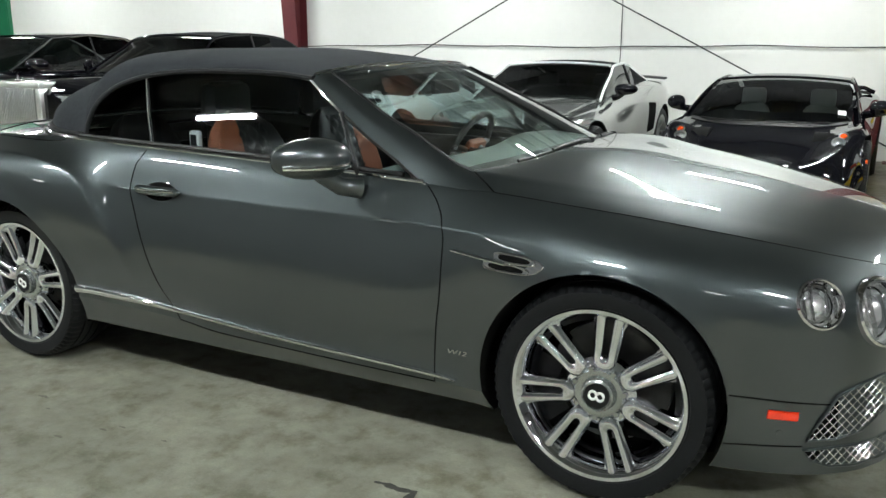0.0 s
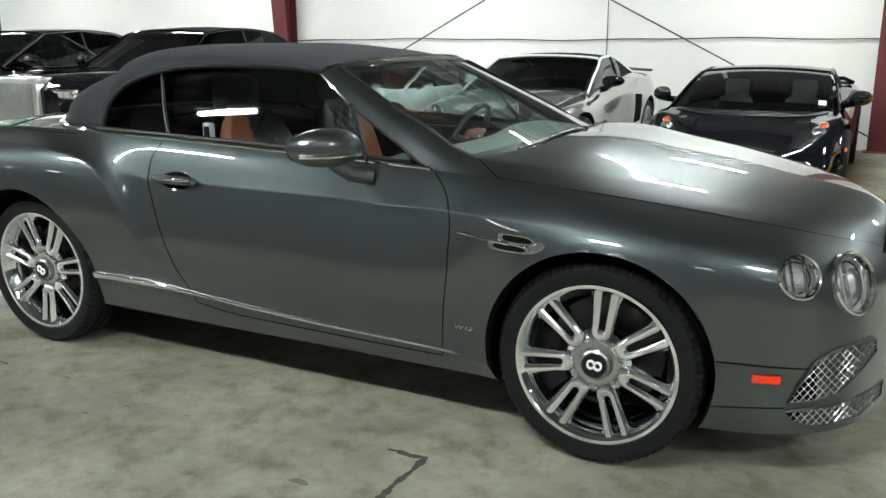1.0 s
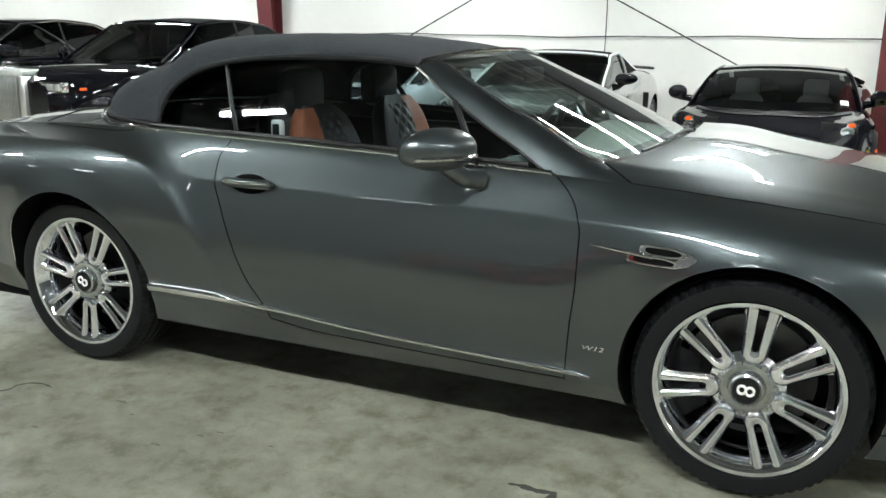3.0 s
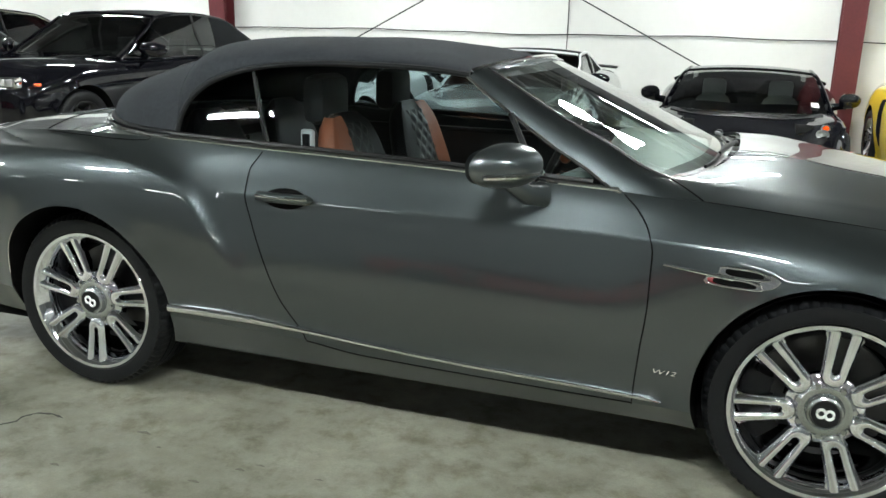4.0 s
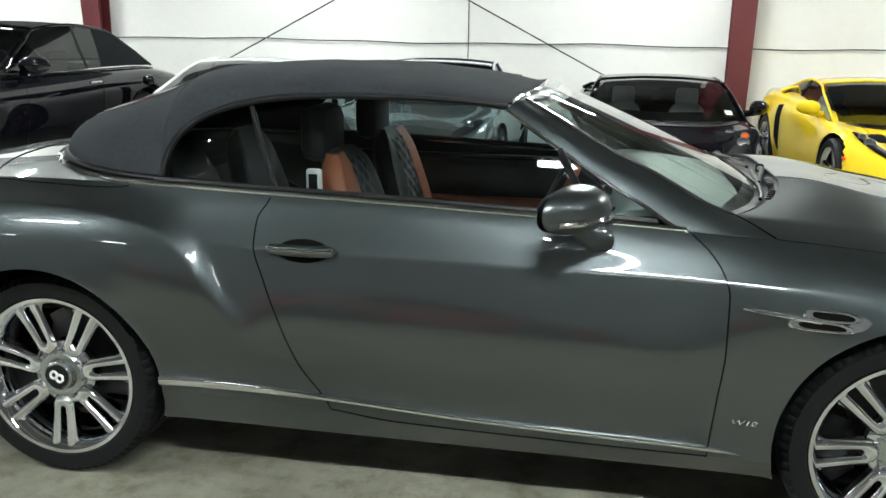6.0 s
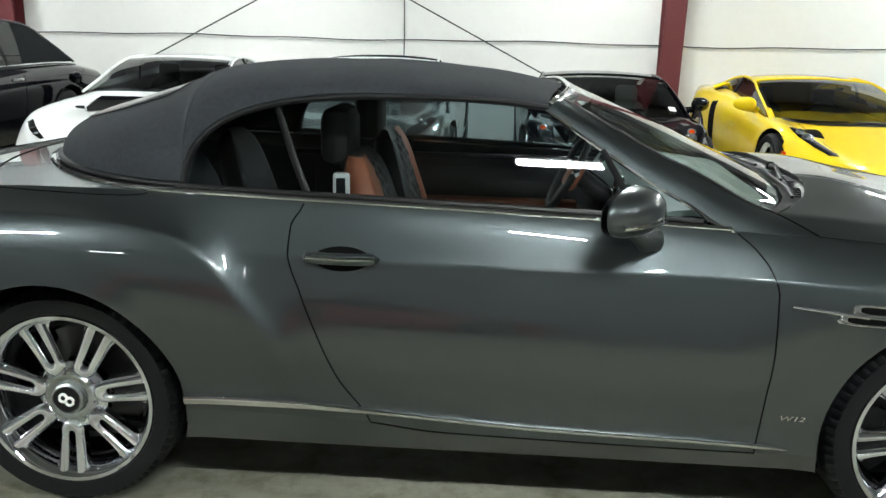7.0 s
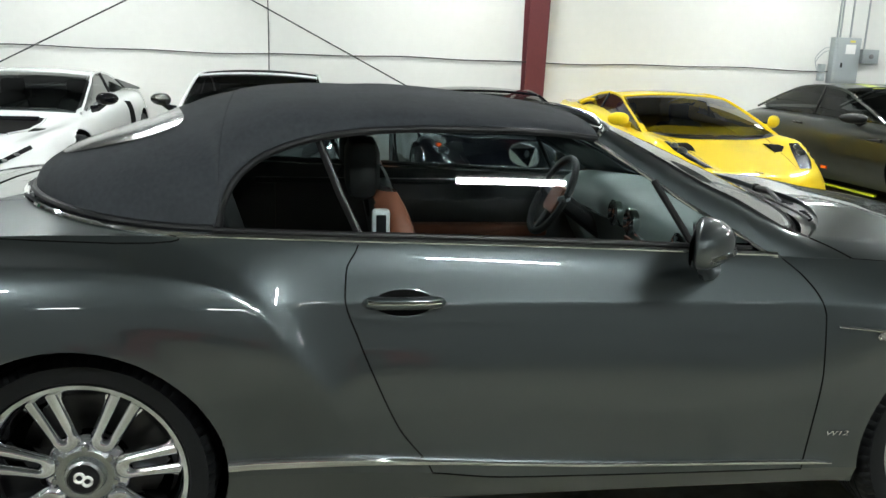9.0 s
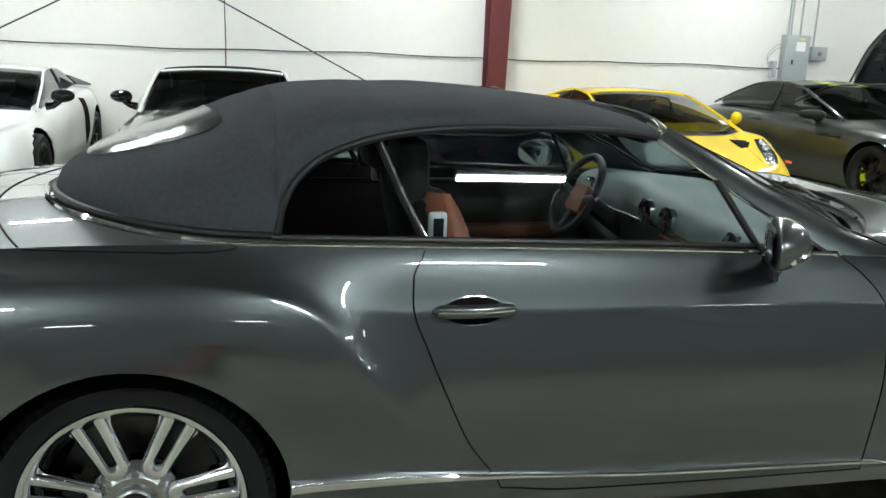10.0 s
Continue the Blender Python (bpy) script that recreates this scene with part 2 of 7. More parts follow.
def tube(points, r, n=8, bm=None, squash=1.0, closed=False):
    """A round (or flattened) bar along points."""
    bm = bm or bmesh.new()
    pts = [Vector(p) for p in points]
    rings = []
    up = Vector((0, 0, 1))
    for i, p in enumerate(pts):
        a, b = pts[max(i - 1, 0)], pts[min(i + 1, len(pts) - 1)]
        if closed:
            a, b = pts[i - 1], pts[(i + 1) % len(pts)]
        d = (b - a).normalized()
        s = d.cross(up)
        if s.length < 0.05:
            s = d.cross(Vector((0, 1, 0)))
        s.normalize()
        t = s.cross(d).normalized()
        rr = r(i / max(1, len(pts) - 1)) if callable(r) else r
        rings.append([p + s * (rr * squash * math.cos(2 * math.pi * k / n)) + t * (rr * math.sin(2 * math.pi * k / n)) for k in range(n)])
    vs = grid_faces(bm, rings, closed_v=True, closed_u=closed)
    if not closed:
        bm.faces.new(vs[0])
        bm.faces.new(vs[-1])
    return bm


def spline(points):
    """A smooth function through (x, value) points."""
    xs = np.array([p[0] for p in points], float)
    ys = np.array([p[1] for p in points], float)
    h = np.diff(xs)
    d = np.diff(ys) / h
    m = np.zeros(len(xs))
    for i in range(1, len(xs) - 1):
        if d[i - 1] * d[i] > 0:
            w1, w2 = 2 * h[i] + h[i - 1], h[i] + 2 * h[i - 1]
            m[i] = (w1 + w2) / (w1 / d[i - 1] + w2 / d[i])
    m[0], m[-1] = d[0], d[-1]

    def f(x):
        x = np.clip(np.asarray(x, float), xs[0], xs[-1])
        k = np.clip(np.searchsorted(xs, x) - 1, 0, len(xs) - 2)
        t = (x - xs[k]) / h[k]
        return (ys[k] * (1 + 2 * t) * (1 - t) ** 2 + m[k] * h[k] * t * (1 - t) ** 2 + ys[k + 1] * t * t * (3 - 2 * t) + m[k + 1] * h[k] * t * t * (t - 1))
    return f


def smoothstep(a, b, x):
    t = np.clip((x - a) / (b - a), 0, 1)
    return t * t * (3 - 2 * t)


# ---- car building ----
def fair(points, soft):
    """A line through points, evened out over a length."""
    f = spline(points)
    x0, x1 = points[0][0], points[-1][0]
    n = 1200
    xs = np.linspace(x0, x1, n)
    ys = f(xs)
    k = max(1, int(soft / (x1 - x0) * n))
    for _ in range(2):
        pad = np.concatenate([2 * ys[0] - ys[k:0:-1], ys, 2 * ys[-1] - ys[-2:-k - 2:-1]])
        w = np.hanning(2 * k + 3)[1:-1]
        ys = np.convolve(pad, w / w.sum(), "same")[k:-k]
    return lambda x: np.interp(x, xs, ys)


class Shell:
    """A body skin through lengthwise lines; each line gives half-width and height along x."""

    def __init__(self, lines, counts, sharp=(), soft=0.07, crease=None):
        self.ly = [fair(a, soft) for a, _ in lines]
        self.lz = [fair(b, soft) for _, b in lines]
        self.seg, self.t = [], []
        for s, c in enumerate(counts):
            for k in range(c):
                self.seg.append(s)
                self.t.append(k / c)
        self.seg.append(len(counts) - 1)
        self.t.append(1.0)
        self.seg, self.t = np.array(self.seg), np.array(self.t)
        self.nv = len(self.seg)
        self.sharp = set(sharp)
        self.push = None
        self.crease = crease
        self.counts = counts

    def row(self, line):
        return sum(self.counts[:line])

    def points(self, X):
        """X: array (columns, rows) of x. Returns half-width and height arrays."""
        Y = np.stack([f(X) for f in self.ly], -1)
        Z = np.stack([f(X) for f in self.lz], -1)
        P = np.stack([Y, Z], -1)
        L = P.shape[2]
        D = P[:, :, 1:] - P[:, :, :-1]
        C = np.maximum(np.linalg.norm(D, axis=-1, keepdims=True), 1e-5)
        T = D / C
        tin, tout = np.zeros_like(P), np.zeros_like(P)
        tout[:, :, 0] = T[:, :, 0]
        tin[:, :, -1] = T[:, :, -1]
        flat = np.zeros_like(T[:, :, -1])
        flat[..., 0] = -1
        tin[:, :, -1] = flat
        for k in range(1, L - 1):
            if k in self.sharp:
                tin[:, :, k], tout[:, :, k] = T[:, :, k - 1], T[:, :, k]
            else:
                w = (T[:, :, k - 1] * C[:, :, k] + T[:, :, k] * C[:, :, k - 1]) / (C[:, :, k] + C[:, :, k - 1])
                c0, c1 = w, w
                if self.crease and k in self.crease:
                    g = self.crease[k](X)[..., None]
                    c0, c1 = w * (1 - g) + T[:, :, k - 1] * g, w * (1 - g) + T[:, :, k] * g
                tin[:, :, k], tout[:, :, k] = c0, c1
        j = np.arange(self.nv)
        s, t = self.seg, self.t[None, :, None]
        p0, p1 = P[:, j, s], P[:, j, s + 1]
        c = C[:, j, s]
        m0, m1 = tout[:, j, s] * c, tin[:, j, s + 1] * c
        Q = p0 * (1 + 2 * t) * (1 - t) ** 2 + m0 * t * (1 - t) ** 2 + p1 * t * t * (3 - 2 * t) + m1 * t * t * (t - 1)
        y, z = Q[..., 0], Q[..., 1]
        if self.push:
            y = y + self.push(X, y, z)
        return np.maximum(y, 0), z

    def at(self, x, j):
        X = np.full((1, self.nv), float(x))
        y, z = self.points(X)
        return float(y[0, j]), float(z[0, j])

    def side(self, x, z):
        """Half-width of the skin at x and height z (below the belt)."""
        X = np.full((1, self.nv), float(x))
        y, zz = self.points(X)
        k = int(np.argmax(zz[0]))
        return float(np.interp(z, zz[0][:k + 1], y[0][:k + 1]))

    def top(self, x, y):
        X = np.full((1, self.nv), float(x))
        yy, zz = self.points(X)
        k = int(np.argmax(yy[0]))
        return float(np.interp(-y, -yy[0][k:], zz[0][k:]))


def skin(shell, X, region, wheels, parent, mats, names, labels, holes=(), sided=()):
    """Cuts the skin into panels by region(i, j, x, y, z, side), with round wheel openings."""
    Y, Z = shell.points(X)
    X = X.copy()
    nx, nv = X.shape
    low = shell.row(len(shell.counts) - 1)
    inside = np.zeros_like(X, bool)
    for wx, wz, R in wheels:
        dx, dz = X - wx, Z - wz
        d = np.hypot(dx, dz)
        cut = (d < R) & (np.arange(nv)[None, :] <= low)
        s = R / np.maximum(d, 1e-4)
        inside |= cut
        X = np.where(cut, wx + dx * s, X)
        Z = np.where(cut, wz + dz * s, Z)
    for (hx, hy, hz), (ax, ay, az), r in holes:
        rel = np.stack([X - hx, Y - hy, Z - hz], -1)
        along = rel @ np.array((ax, ay, az))
        rad = rel - along[..., None] * np.array((ax, ay, az))
        d = np.linalg.norm(rad, axis=-1)
        cut = (d < r) & (abs(along) < 0.2)
        f = np.where(cut, r / np.maximum(d, 1e-4), 1.0)[..., None]
        rel = along[..., None] * np.array((ax, ay, az)) + rad * f
        inside |= cut
        X, Y, Z = np.where(cut, rel[..., 0] + hx, X), np.where(cut, rel[..., 1] + hy, Y), np.where(cut, rel[..., 2] + hz, Z)
    meshes = {}
    for side in (-1, 1):
        for i in range(nx - 1):
            for j in range(nv - 1):
                quad = ((i, j), (i + 1, j), (i + 1, j + 1), (i, j + 1))
                if all(inside[q] for q in quad):
                    continue
                c = np.mean([(X[q], Y[q], Z[q]) for q in quad], axis=0)
                name = region(i, j, c[0], c[1], c[2], side)
                if not name:
                    continue
                if side > 0 and name in sided:
                    name += "|"
                bm, vmap = meshes.setdefault(name, (bmesh.new(), {}))
                vs = []
                for q in quad:
                    key = (q, side if Y[q] > 1e-4 else 0)
                    if key not in vmap:
                        vmap[key] = bm.verts.new((X[q], side * Y[q], Z[q]))
                    if vmap[key] not in vs:
                        vs.append(vmap[key])
                if len(vs) > 2:
                    try:
                        bm.faces.new(vs)
                    except ValueError:
                        pass
    made = {}
    for name, (bm, _) in meshes.items():
        bmesh.ops.remove_doubles(bm, verts=bm.verts[:], dist=1e-5)
        bmesh.ops.recalc_face_normals(bm, faces=bm.faces[:])
        key = name.rstrip("|")
        made[name] = part(names.get(key, key), bm, mats.get(key, mats[""]), parent, labels.get(key, ""), smooth=40)
    return made, X, Y, Z


def columns(x0, x1, n, fine=()):
    """Stations along x, closer at both ends."""
    t = np.linspace(0, 1, n)
    t = t - 0.13 * np.sin(2 * math.pi * t) / 1.0 * 0.9
    return x0 + (x1 - x0) * t


def tyre_part(R, rim, w, parent, name="tyre", groove=True):
    """A tyre whose outer side faces -y; its own mesh with tread ribs."""
    h = w / 2
    sw = R - rim
    prof = [(rim - 0.006, h * 0.72), (rim - 0.004, -h * 0.80), (rim + 0.006, -h * 0.90), (rim + sw * 0.12, -h * 0.955), (rim + sw * 0.45, -h * 1.0), (rim + sw * 0.72, -h * 0.985), (R - 0.020, -h * 0.93), (R - 0.007, -h * 0.85), (R - 0.002, -h * 0.72)]
    for k in range(4):
        c = -h * 0.5 + k * h * 0.333
        prof += [(R, c - 0.006), (R - 0.008, c - 0.004), (R - 0.008, c + 0.004), (R, c + 0.006)]
    prof += [(R - 0.002, h * 0.72), (R - 0.02, h * 0.93), (rim + sw * 0.45, h), (rim, h * 0.85), (rim - 0.006, h * 0.72)]
    n = 216 if groove else 72
    bm = lathe(prof, n)
    if groove:
        for v in bm.verts:
            r = math.hypot(v.co.x, v.co.z)
            if r > R - 0.022 and v.co.y < -h * 0.55:
                k = int(round(math.atan2(v.co.z, v.co.x) / (2 * math.pi) * n)) % n
                if k % 3 == 0:
                    v.co.x *= (r - 0.0045) / r
                    v.co.z *= (r - 0.0045) / r
                    v.co.y += 0.003
    return part(name, bm, RUBBER, parent, smooth=35)


def spoke_slab(bm, r0, r1, w0, w1, y0, y1, th, off, ang, bevel=0.005):
    """One tapering bar of a wheel from radius r0 to r1; y0/y1: outer face; off: sideways shift."""
    m = Matrix.Rotation(-ang, 4, "Y")
    prof = [(-1, 0.0), (-0.96, 0.45), (-0.80, 0.80), (-0.5, 0.96), (0, 1.0), (0.5, 0.96), (0.80, 0.80), (0.96, 0.45), (1, 0.0)]
    rings = []
    n = 6
    for i in range(n + 1):
        t = i / n
        r = r0 + (r1 - r0) * t
        w = w0 + (w1 - w0) * t
        y = y0 + (y1 - y0) * (t ** 1.3)
        o = off * (0.75 + 0.25 * t)
        ring = [m @ Vector((r, y + th * (1 - e) * 0.45, o + w * 0.5 * s)) for s, e in prof]
        ring += [m @ Vector((r, y + th, o + w * 0.5)), m @ Vector((r, y + th, o - w * 0.5))]
        rings.append(ring)
    vs = grid_faces(bm, rings, closed_v=True)
    bm.faces.new(vs[0])
    bm.faces.new(vs[-1])


def loop_spoke(bm, rim, face, ang):
    """A twin spoke: two bars from the rim joined in a round end near the hub."""
    m = Matrix.Rotation(-ang, 4, "Y")
    ri, ro, oi, oo = 0.133, rim - 0.001, 0.0235, 0.0325
    path = [(ro + (ri - ro) * k / 9, oo + (oi - oo) * k / 9, 0.0) for k in range(9)]
    path += [(ri - oi * math.sin(math.pi * k / 14), oi * math.cos(math.pi * k / 14), math.sin(math.pi * k / 14)) for k in range(15)]
    path += [(ri + (ro - ri) * k / 9, -(oi + (oo - oi) * k / 9), 0.0) for k in range(1, 10)]
    rings = []
    for i, (r, o, e) in enumerate(path):
        p, q = path[max(0, i - 1)], path[min(len(path) - 1, i + 1)]
        d = Vector((q[0] - p[0], q[1] - p[1])).normalized()
        nx, nz = -d.y, d.x
        g = max(0.0, (r - ri) / (ro - ri))
        wi = 0.0145 + 0.005 * g
        wo = 0.0130 + 0.004 * g + 0.0185 * e ** 2
        fl = 0.0035 + 0.024 * smoothstep(0.62, 1.0, g)
        y = face + 0.014 - 0.012 * g ** 1.5
        prof = [(-wo - fl, 3.4), (-wo - fl + 0.001, 1.5), (-wo - 0.6 * fl, 1.15), (-wo - 0.0005, 1.0)]
        prof += [(-wo + (wo + wi) * q, 0.95 * abs(2 * q - 1) ** 2.6) for q in (0.03, 0.10, 0.20, 0.32, 0.45, 0.58, 0.70, 0.81, 0.90, 0.97)]
        prof += [(wi - 0.0002, 1.2), (wi, 3.4)]
        rings.append([m @ Vector((r + nx * s, y + 0.012 * h, o + nz * s)) for s, h in prof])
    grid_faces(bm, rings)


def wheel(parent, centre, side, R, rim, w, style, metal, hub_metal, label, turn=0.0, caliper=None):
    """A wheel with tyre, rim, spokes and hub; side -1 faces -y, +1 faces +y."""
    wh = empty("wheel", None)
    wh.parent = parent
    wh.matrix_local = Matrix.Translation(centre) @ Matrix.Rotation(0 if side < 0 else math.pi, 4, "Z")
    tagged(wh, label)
    tyre_part(R, rim, w, wh)
    h = w / 2
    bm = lathe([(rim + 0.004, -h * 0.83), (rim + 0.007, -h * 0.90), (rim + 0.002, -h * 0.95), (rim - 0.010, -h * 0.94), (rim - 0.018, -h * 0.88), (rim - 0.046, -h * 0.58), (rim - 0.050, -h * 0.30), (rim - 0.05, h * 0.1), (rim - 0.03, h * 0.8), (rim + 0.004, h * 0.83)], 72)
    part("rim", bm, metal, wh)
    face = -h * 0.90
    if style == "twin":
        part("centre_ring", lathe([(0.122, face + 0.075), (0.116, face + 0.046), (0.108, face + 0.038), (0.082, face + 0.030)], 56), metal, wh, "polished ring that joins the spokes")
        for k in range(7):
            b2 = bmesh.new()
            loop_spoke(b2, rim, face, turn + 2 * math.pi * k / 7)
            part("spoke", b2, metal, wh)
    else:
        n = {"five": 5, "ten": 10, "y": 5, "seven": 7}[style]
        for k in range(n):
            a = turn + 2 * math.pi * k / n
            b2 = bmesh.new()
            if style == "y":
                spoke_slab(b2, 0.05, rim * 0.55, 0.035, 0.03, face + 0.04, face + 0.03, 0.03, 0.0, a)
                spoke_slab(b2, rim * 0.5, rim - 0.01, 0.022, 0.02, face + 0.03, face + 0.015, 0.025, 0.0, a + 0.22)
                spoke_slab(b2, rim * 0.5, rim - 0.01, 0.022, 0.02, face + 0.03, face + 0.015, 0.025, 0.0, a - 0.22)
            else:
                spoke_slab(b2, 0.05, rim - 0.01, 0.06 if n < 8 else 0.035, 0.045 if n < 8 else 0.025, face + 0.04, face + 0.012, 0.035, 0.0, a)
            part("spoke", b2, metal, wh)
    hubr = 0.078 if style == "twin" else 0.055
    bm = lathe([(hubr + 0.012, face + 0.055), (hubr + 0.010, face + 0.030), (hubr, face + 0.020), (hubr - 0.012, face + 0.018), (0.054, face + 0.022), (0.052, face + 0.006), (0.045, face + 0.001), (0.043, face + 0.004), (0.0, face + 0.003)], 40)
    hub = part("hub", bm, hub_metal, wh)
    bm = lathe([(0.042, face + 0.004), (0.041, face - 0.0005), (0.0, face - 0.002)], 32)
    part("hub_cap", bm, BLACK_TRIM, hub, "black centre cap")
    if style == "twin":
        for k in range(7):
            a = turn + 2 * math.pi * (k + 0.5) / 7
            bm = lathe([(0.011, face + 0.05), (0.011, face + 0.024), (0.008, face + 0.019), (0, face + 0.019)], 12, Matrix.Translation((0.083 * math.cos(a), 0, 0.083 * math.sin(a))))
            part("wheel_bolt", bm, hub_metal, hub)
        bm = bmesh.new()
        tilt = Matrix.Rotation(-turn, 4, "Y")
        for zc in (-0.0120, 0.0120):
            pts = [tilt @ Vector((0.0135 * math.cos(q) + 0.001, face - 0.003, zc + 0.0120 * math.sin(q))) for q in [2 * math.pi * i / 14 for i in range(14)]]
            tube(pts, 0.0045, 6, bm, closed=True)
        part("emblem", bm, WHITE_LABEL, hub, "white letter-like emblem on the cap")
    bm = lathe([(0.06, 0.02), (rim * 0.72, 0.02), (rim * 0.72, 0.05), (0.06, 0.05)], 40)
    part("brake_disc", bm, DISC, wh)
    if caliper:
        bm = lathe([(rim * 0.55, -0.03), (rim * 0.84, -0.03), (rim * 0.86, 0.02), (rim * 0.86, 0.06), (rim * 0.55, 0.06), (rim * 0.55, -0.03)], 12, Matrix.Rotation(radians(-160), 4, "Y"), arc=0.17)
        part("brake_caliper", bm, caliper, wh, smooth=25)
    bm = lathe([(rim - 0.035, 0.055), (0.0, 0.06)], 40)
    part("backing_plate", bm, DARK, wh)
    return wh


def wheel_wells(parent, wheels, yin, shell):
    """Dark liners behind the wheel openings."""
    for wx, wz, R in wheels:
        for side in (-1, 1):
            bm = bmesh.new()
            pts = []
            for k in range(29):
                a = math.pi * (-0.125 + 1.25 * k / 28)
                x, z = wx + (R + 0.001) * math.cos(a), wz + (R + 0.001) * math.sin(a)
                yo = shell.side(x, max(z, 0.12)) - 0.004
                pts.append([Vector((x, side * y, z)) for y in (yo, yo - 0.012, yin)])
            grid_faces(bm, pts)
            c = bm.verts.new((wx, side * yin, wz))
            bm.verts.ensure_lookup_table()
            edge = [bm.verts[3 * k + 2] for k in range(29)]
            for a, b in zip(edge, edge[1:]):
                bm.faces.new((a, b, c))
            part("wheel_well", bm, DARK, parent)


def seat(parent, x, y, z, material, head=True, wide=0.5, label="", head_mat=None, outer=0):
    """A car seat with cushion, backrest and headrest."""
    s = empty("seat")
    s.parent = parent
    s.matrix_local = Matrix.Translation((x, y, z))
    tagged(s, label)
    w = wide / 2
    part("cushion", boxed(-0.05, -w, 0.0, 0.50, w, 0.17, 0.05), material, s)

    def back(u, v):
        a = 2 * math.pi * u
        hh = v
        wid = w * (0.92 + 0.12 * math.sin(math.pi * min(1, hh * 1.1)) - 0.22 * hh ** 3)
        th = 0.085 - 0.03 * hh
        cap = math.sqrt(max(0.0, 1 - max(0.0, (hh - 0.80) / 0.20) ** 2))
        wid, th = wid * (0.58 + 0.42 * cap), th * (0.15 + 0.85 * cap)
        cx, cy = math.cos(a), math.sin(a)
        px = th * math.copysign(abs(cx) ** 0.6, cx) + (0.03 * abs(cy) ** 2)
        py = wid * math.copysign(abs(cy) ** 0.6, cy)
        return (px - 0.08 - 0.17 * hh, py, 0.08 + 0.625 * hh)
    bm = patch(back, 24, 14)
    bmesh.ops.remove_doubles(bm, verts=bm.verts[:], dist=1e-4)
    bmesh.ops.holes_fill(bm, edges=bm.edges[:], sides=40)
    part("backrest", bm, material, s)
    if outer:
        part("side_bolster", patch(lambda u, v: Vector(back((0.02 + 0.60 * u) * outer, 0.04 + 0.94 * v)) + Vector((0.006, 0.014 * outer, 0.006)), 20, 12), LEATHER_TAN, s, "tan leather side of the backrest")
    if head_mat:
        def quilt(u, v):
            hh = 0.10 + 0.84 * u
            p = back(0.0, hh)
            yy = (2 * v - 1) * w * 0.56
            puff = abs(math.sin((u * 7 + v * 3.5) * math.pi)) * abs(math.sin((u * 7 - v * 3.5) * math.pi))
            return (p[0] + 0.004 + 0.012 * puff - 0.03 * (2 * v - 1) ** 4, yy, p[2])
        part("quilted_panel", patch(quilt, 56, 40), LEATHER_BLACK, s, "dark diamond-quilted leather panel", smooth=60)
    if head:
        bm = boxed(-0.36, -0.13, 0.66, -0.25, 0.13, 0.86, 0.045)
        part("headrest", bm, head_mat or material, s)
        for q in (-0.05, 0.05):
            part("headrest_post", tube([(-0.28, q, 0.6), (-0.30, q, 0.69)], 0.007), CHROME, s)
    return s


def steering_wheel(parent, centre, tilt=25, r=0.185, material=None, centre_mat=None):
    m = Matrix.Translation(centre) @ Matrix.Rotation(radians(tilt), 4, "Y")
    sw = empty("steering_wheel")
    sw.parent = parent
    sw.matrix_local = m
    pts = [(0, r * math.cos(2 * math.pi * i / 40), r * math.sin(2 * math.pi * i / 40)) for i in range(40)]
    part("rim", tube(pts, 0.016, 10, closed=True), material or LEATHER_DARK, sw)
    part("boss", boxed(0.0, -0.08, -0.075, 0.055, 0.08, 0.055, 0.025), centre_mat or LEATHER_DARK, sw)
    for p, q in (((0.02, -0.07, 0), (0.005, -r, 0.02)), ((0.02, 0.07, 0), (0.005, r, 0.02)), ((0.02, 0, -0.06), (0.005, 0, -r))):
        part("spoke", tube([p, q], 0.015, 8), ALLOY_GREY if p[1] else LEATHER_DARK, sw)
    part("column", tube([(0.04, 0, 0), (0.35, 0, -0.05)], 0.04, 12), BLACK_TRIM, sw)
    return sw


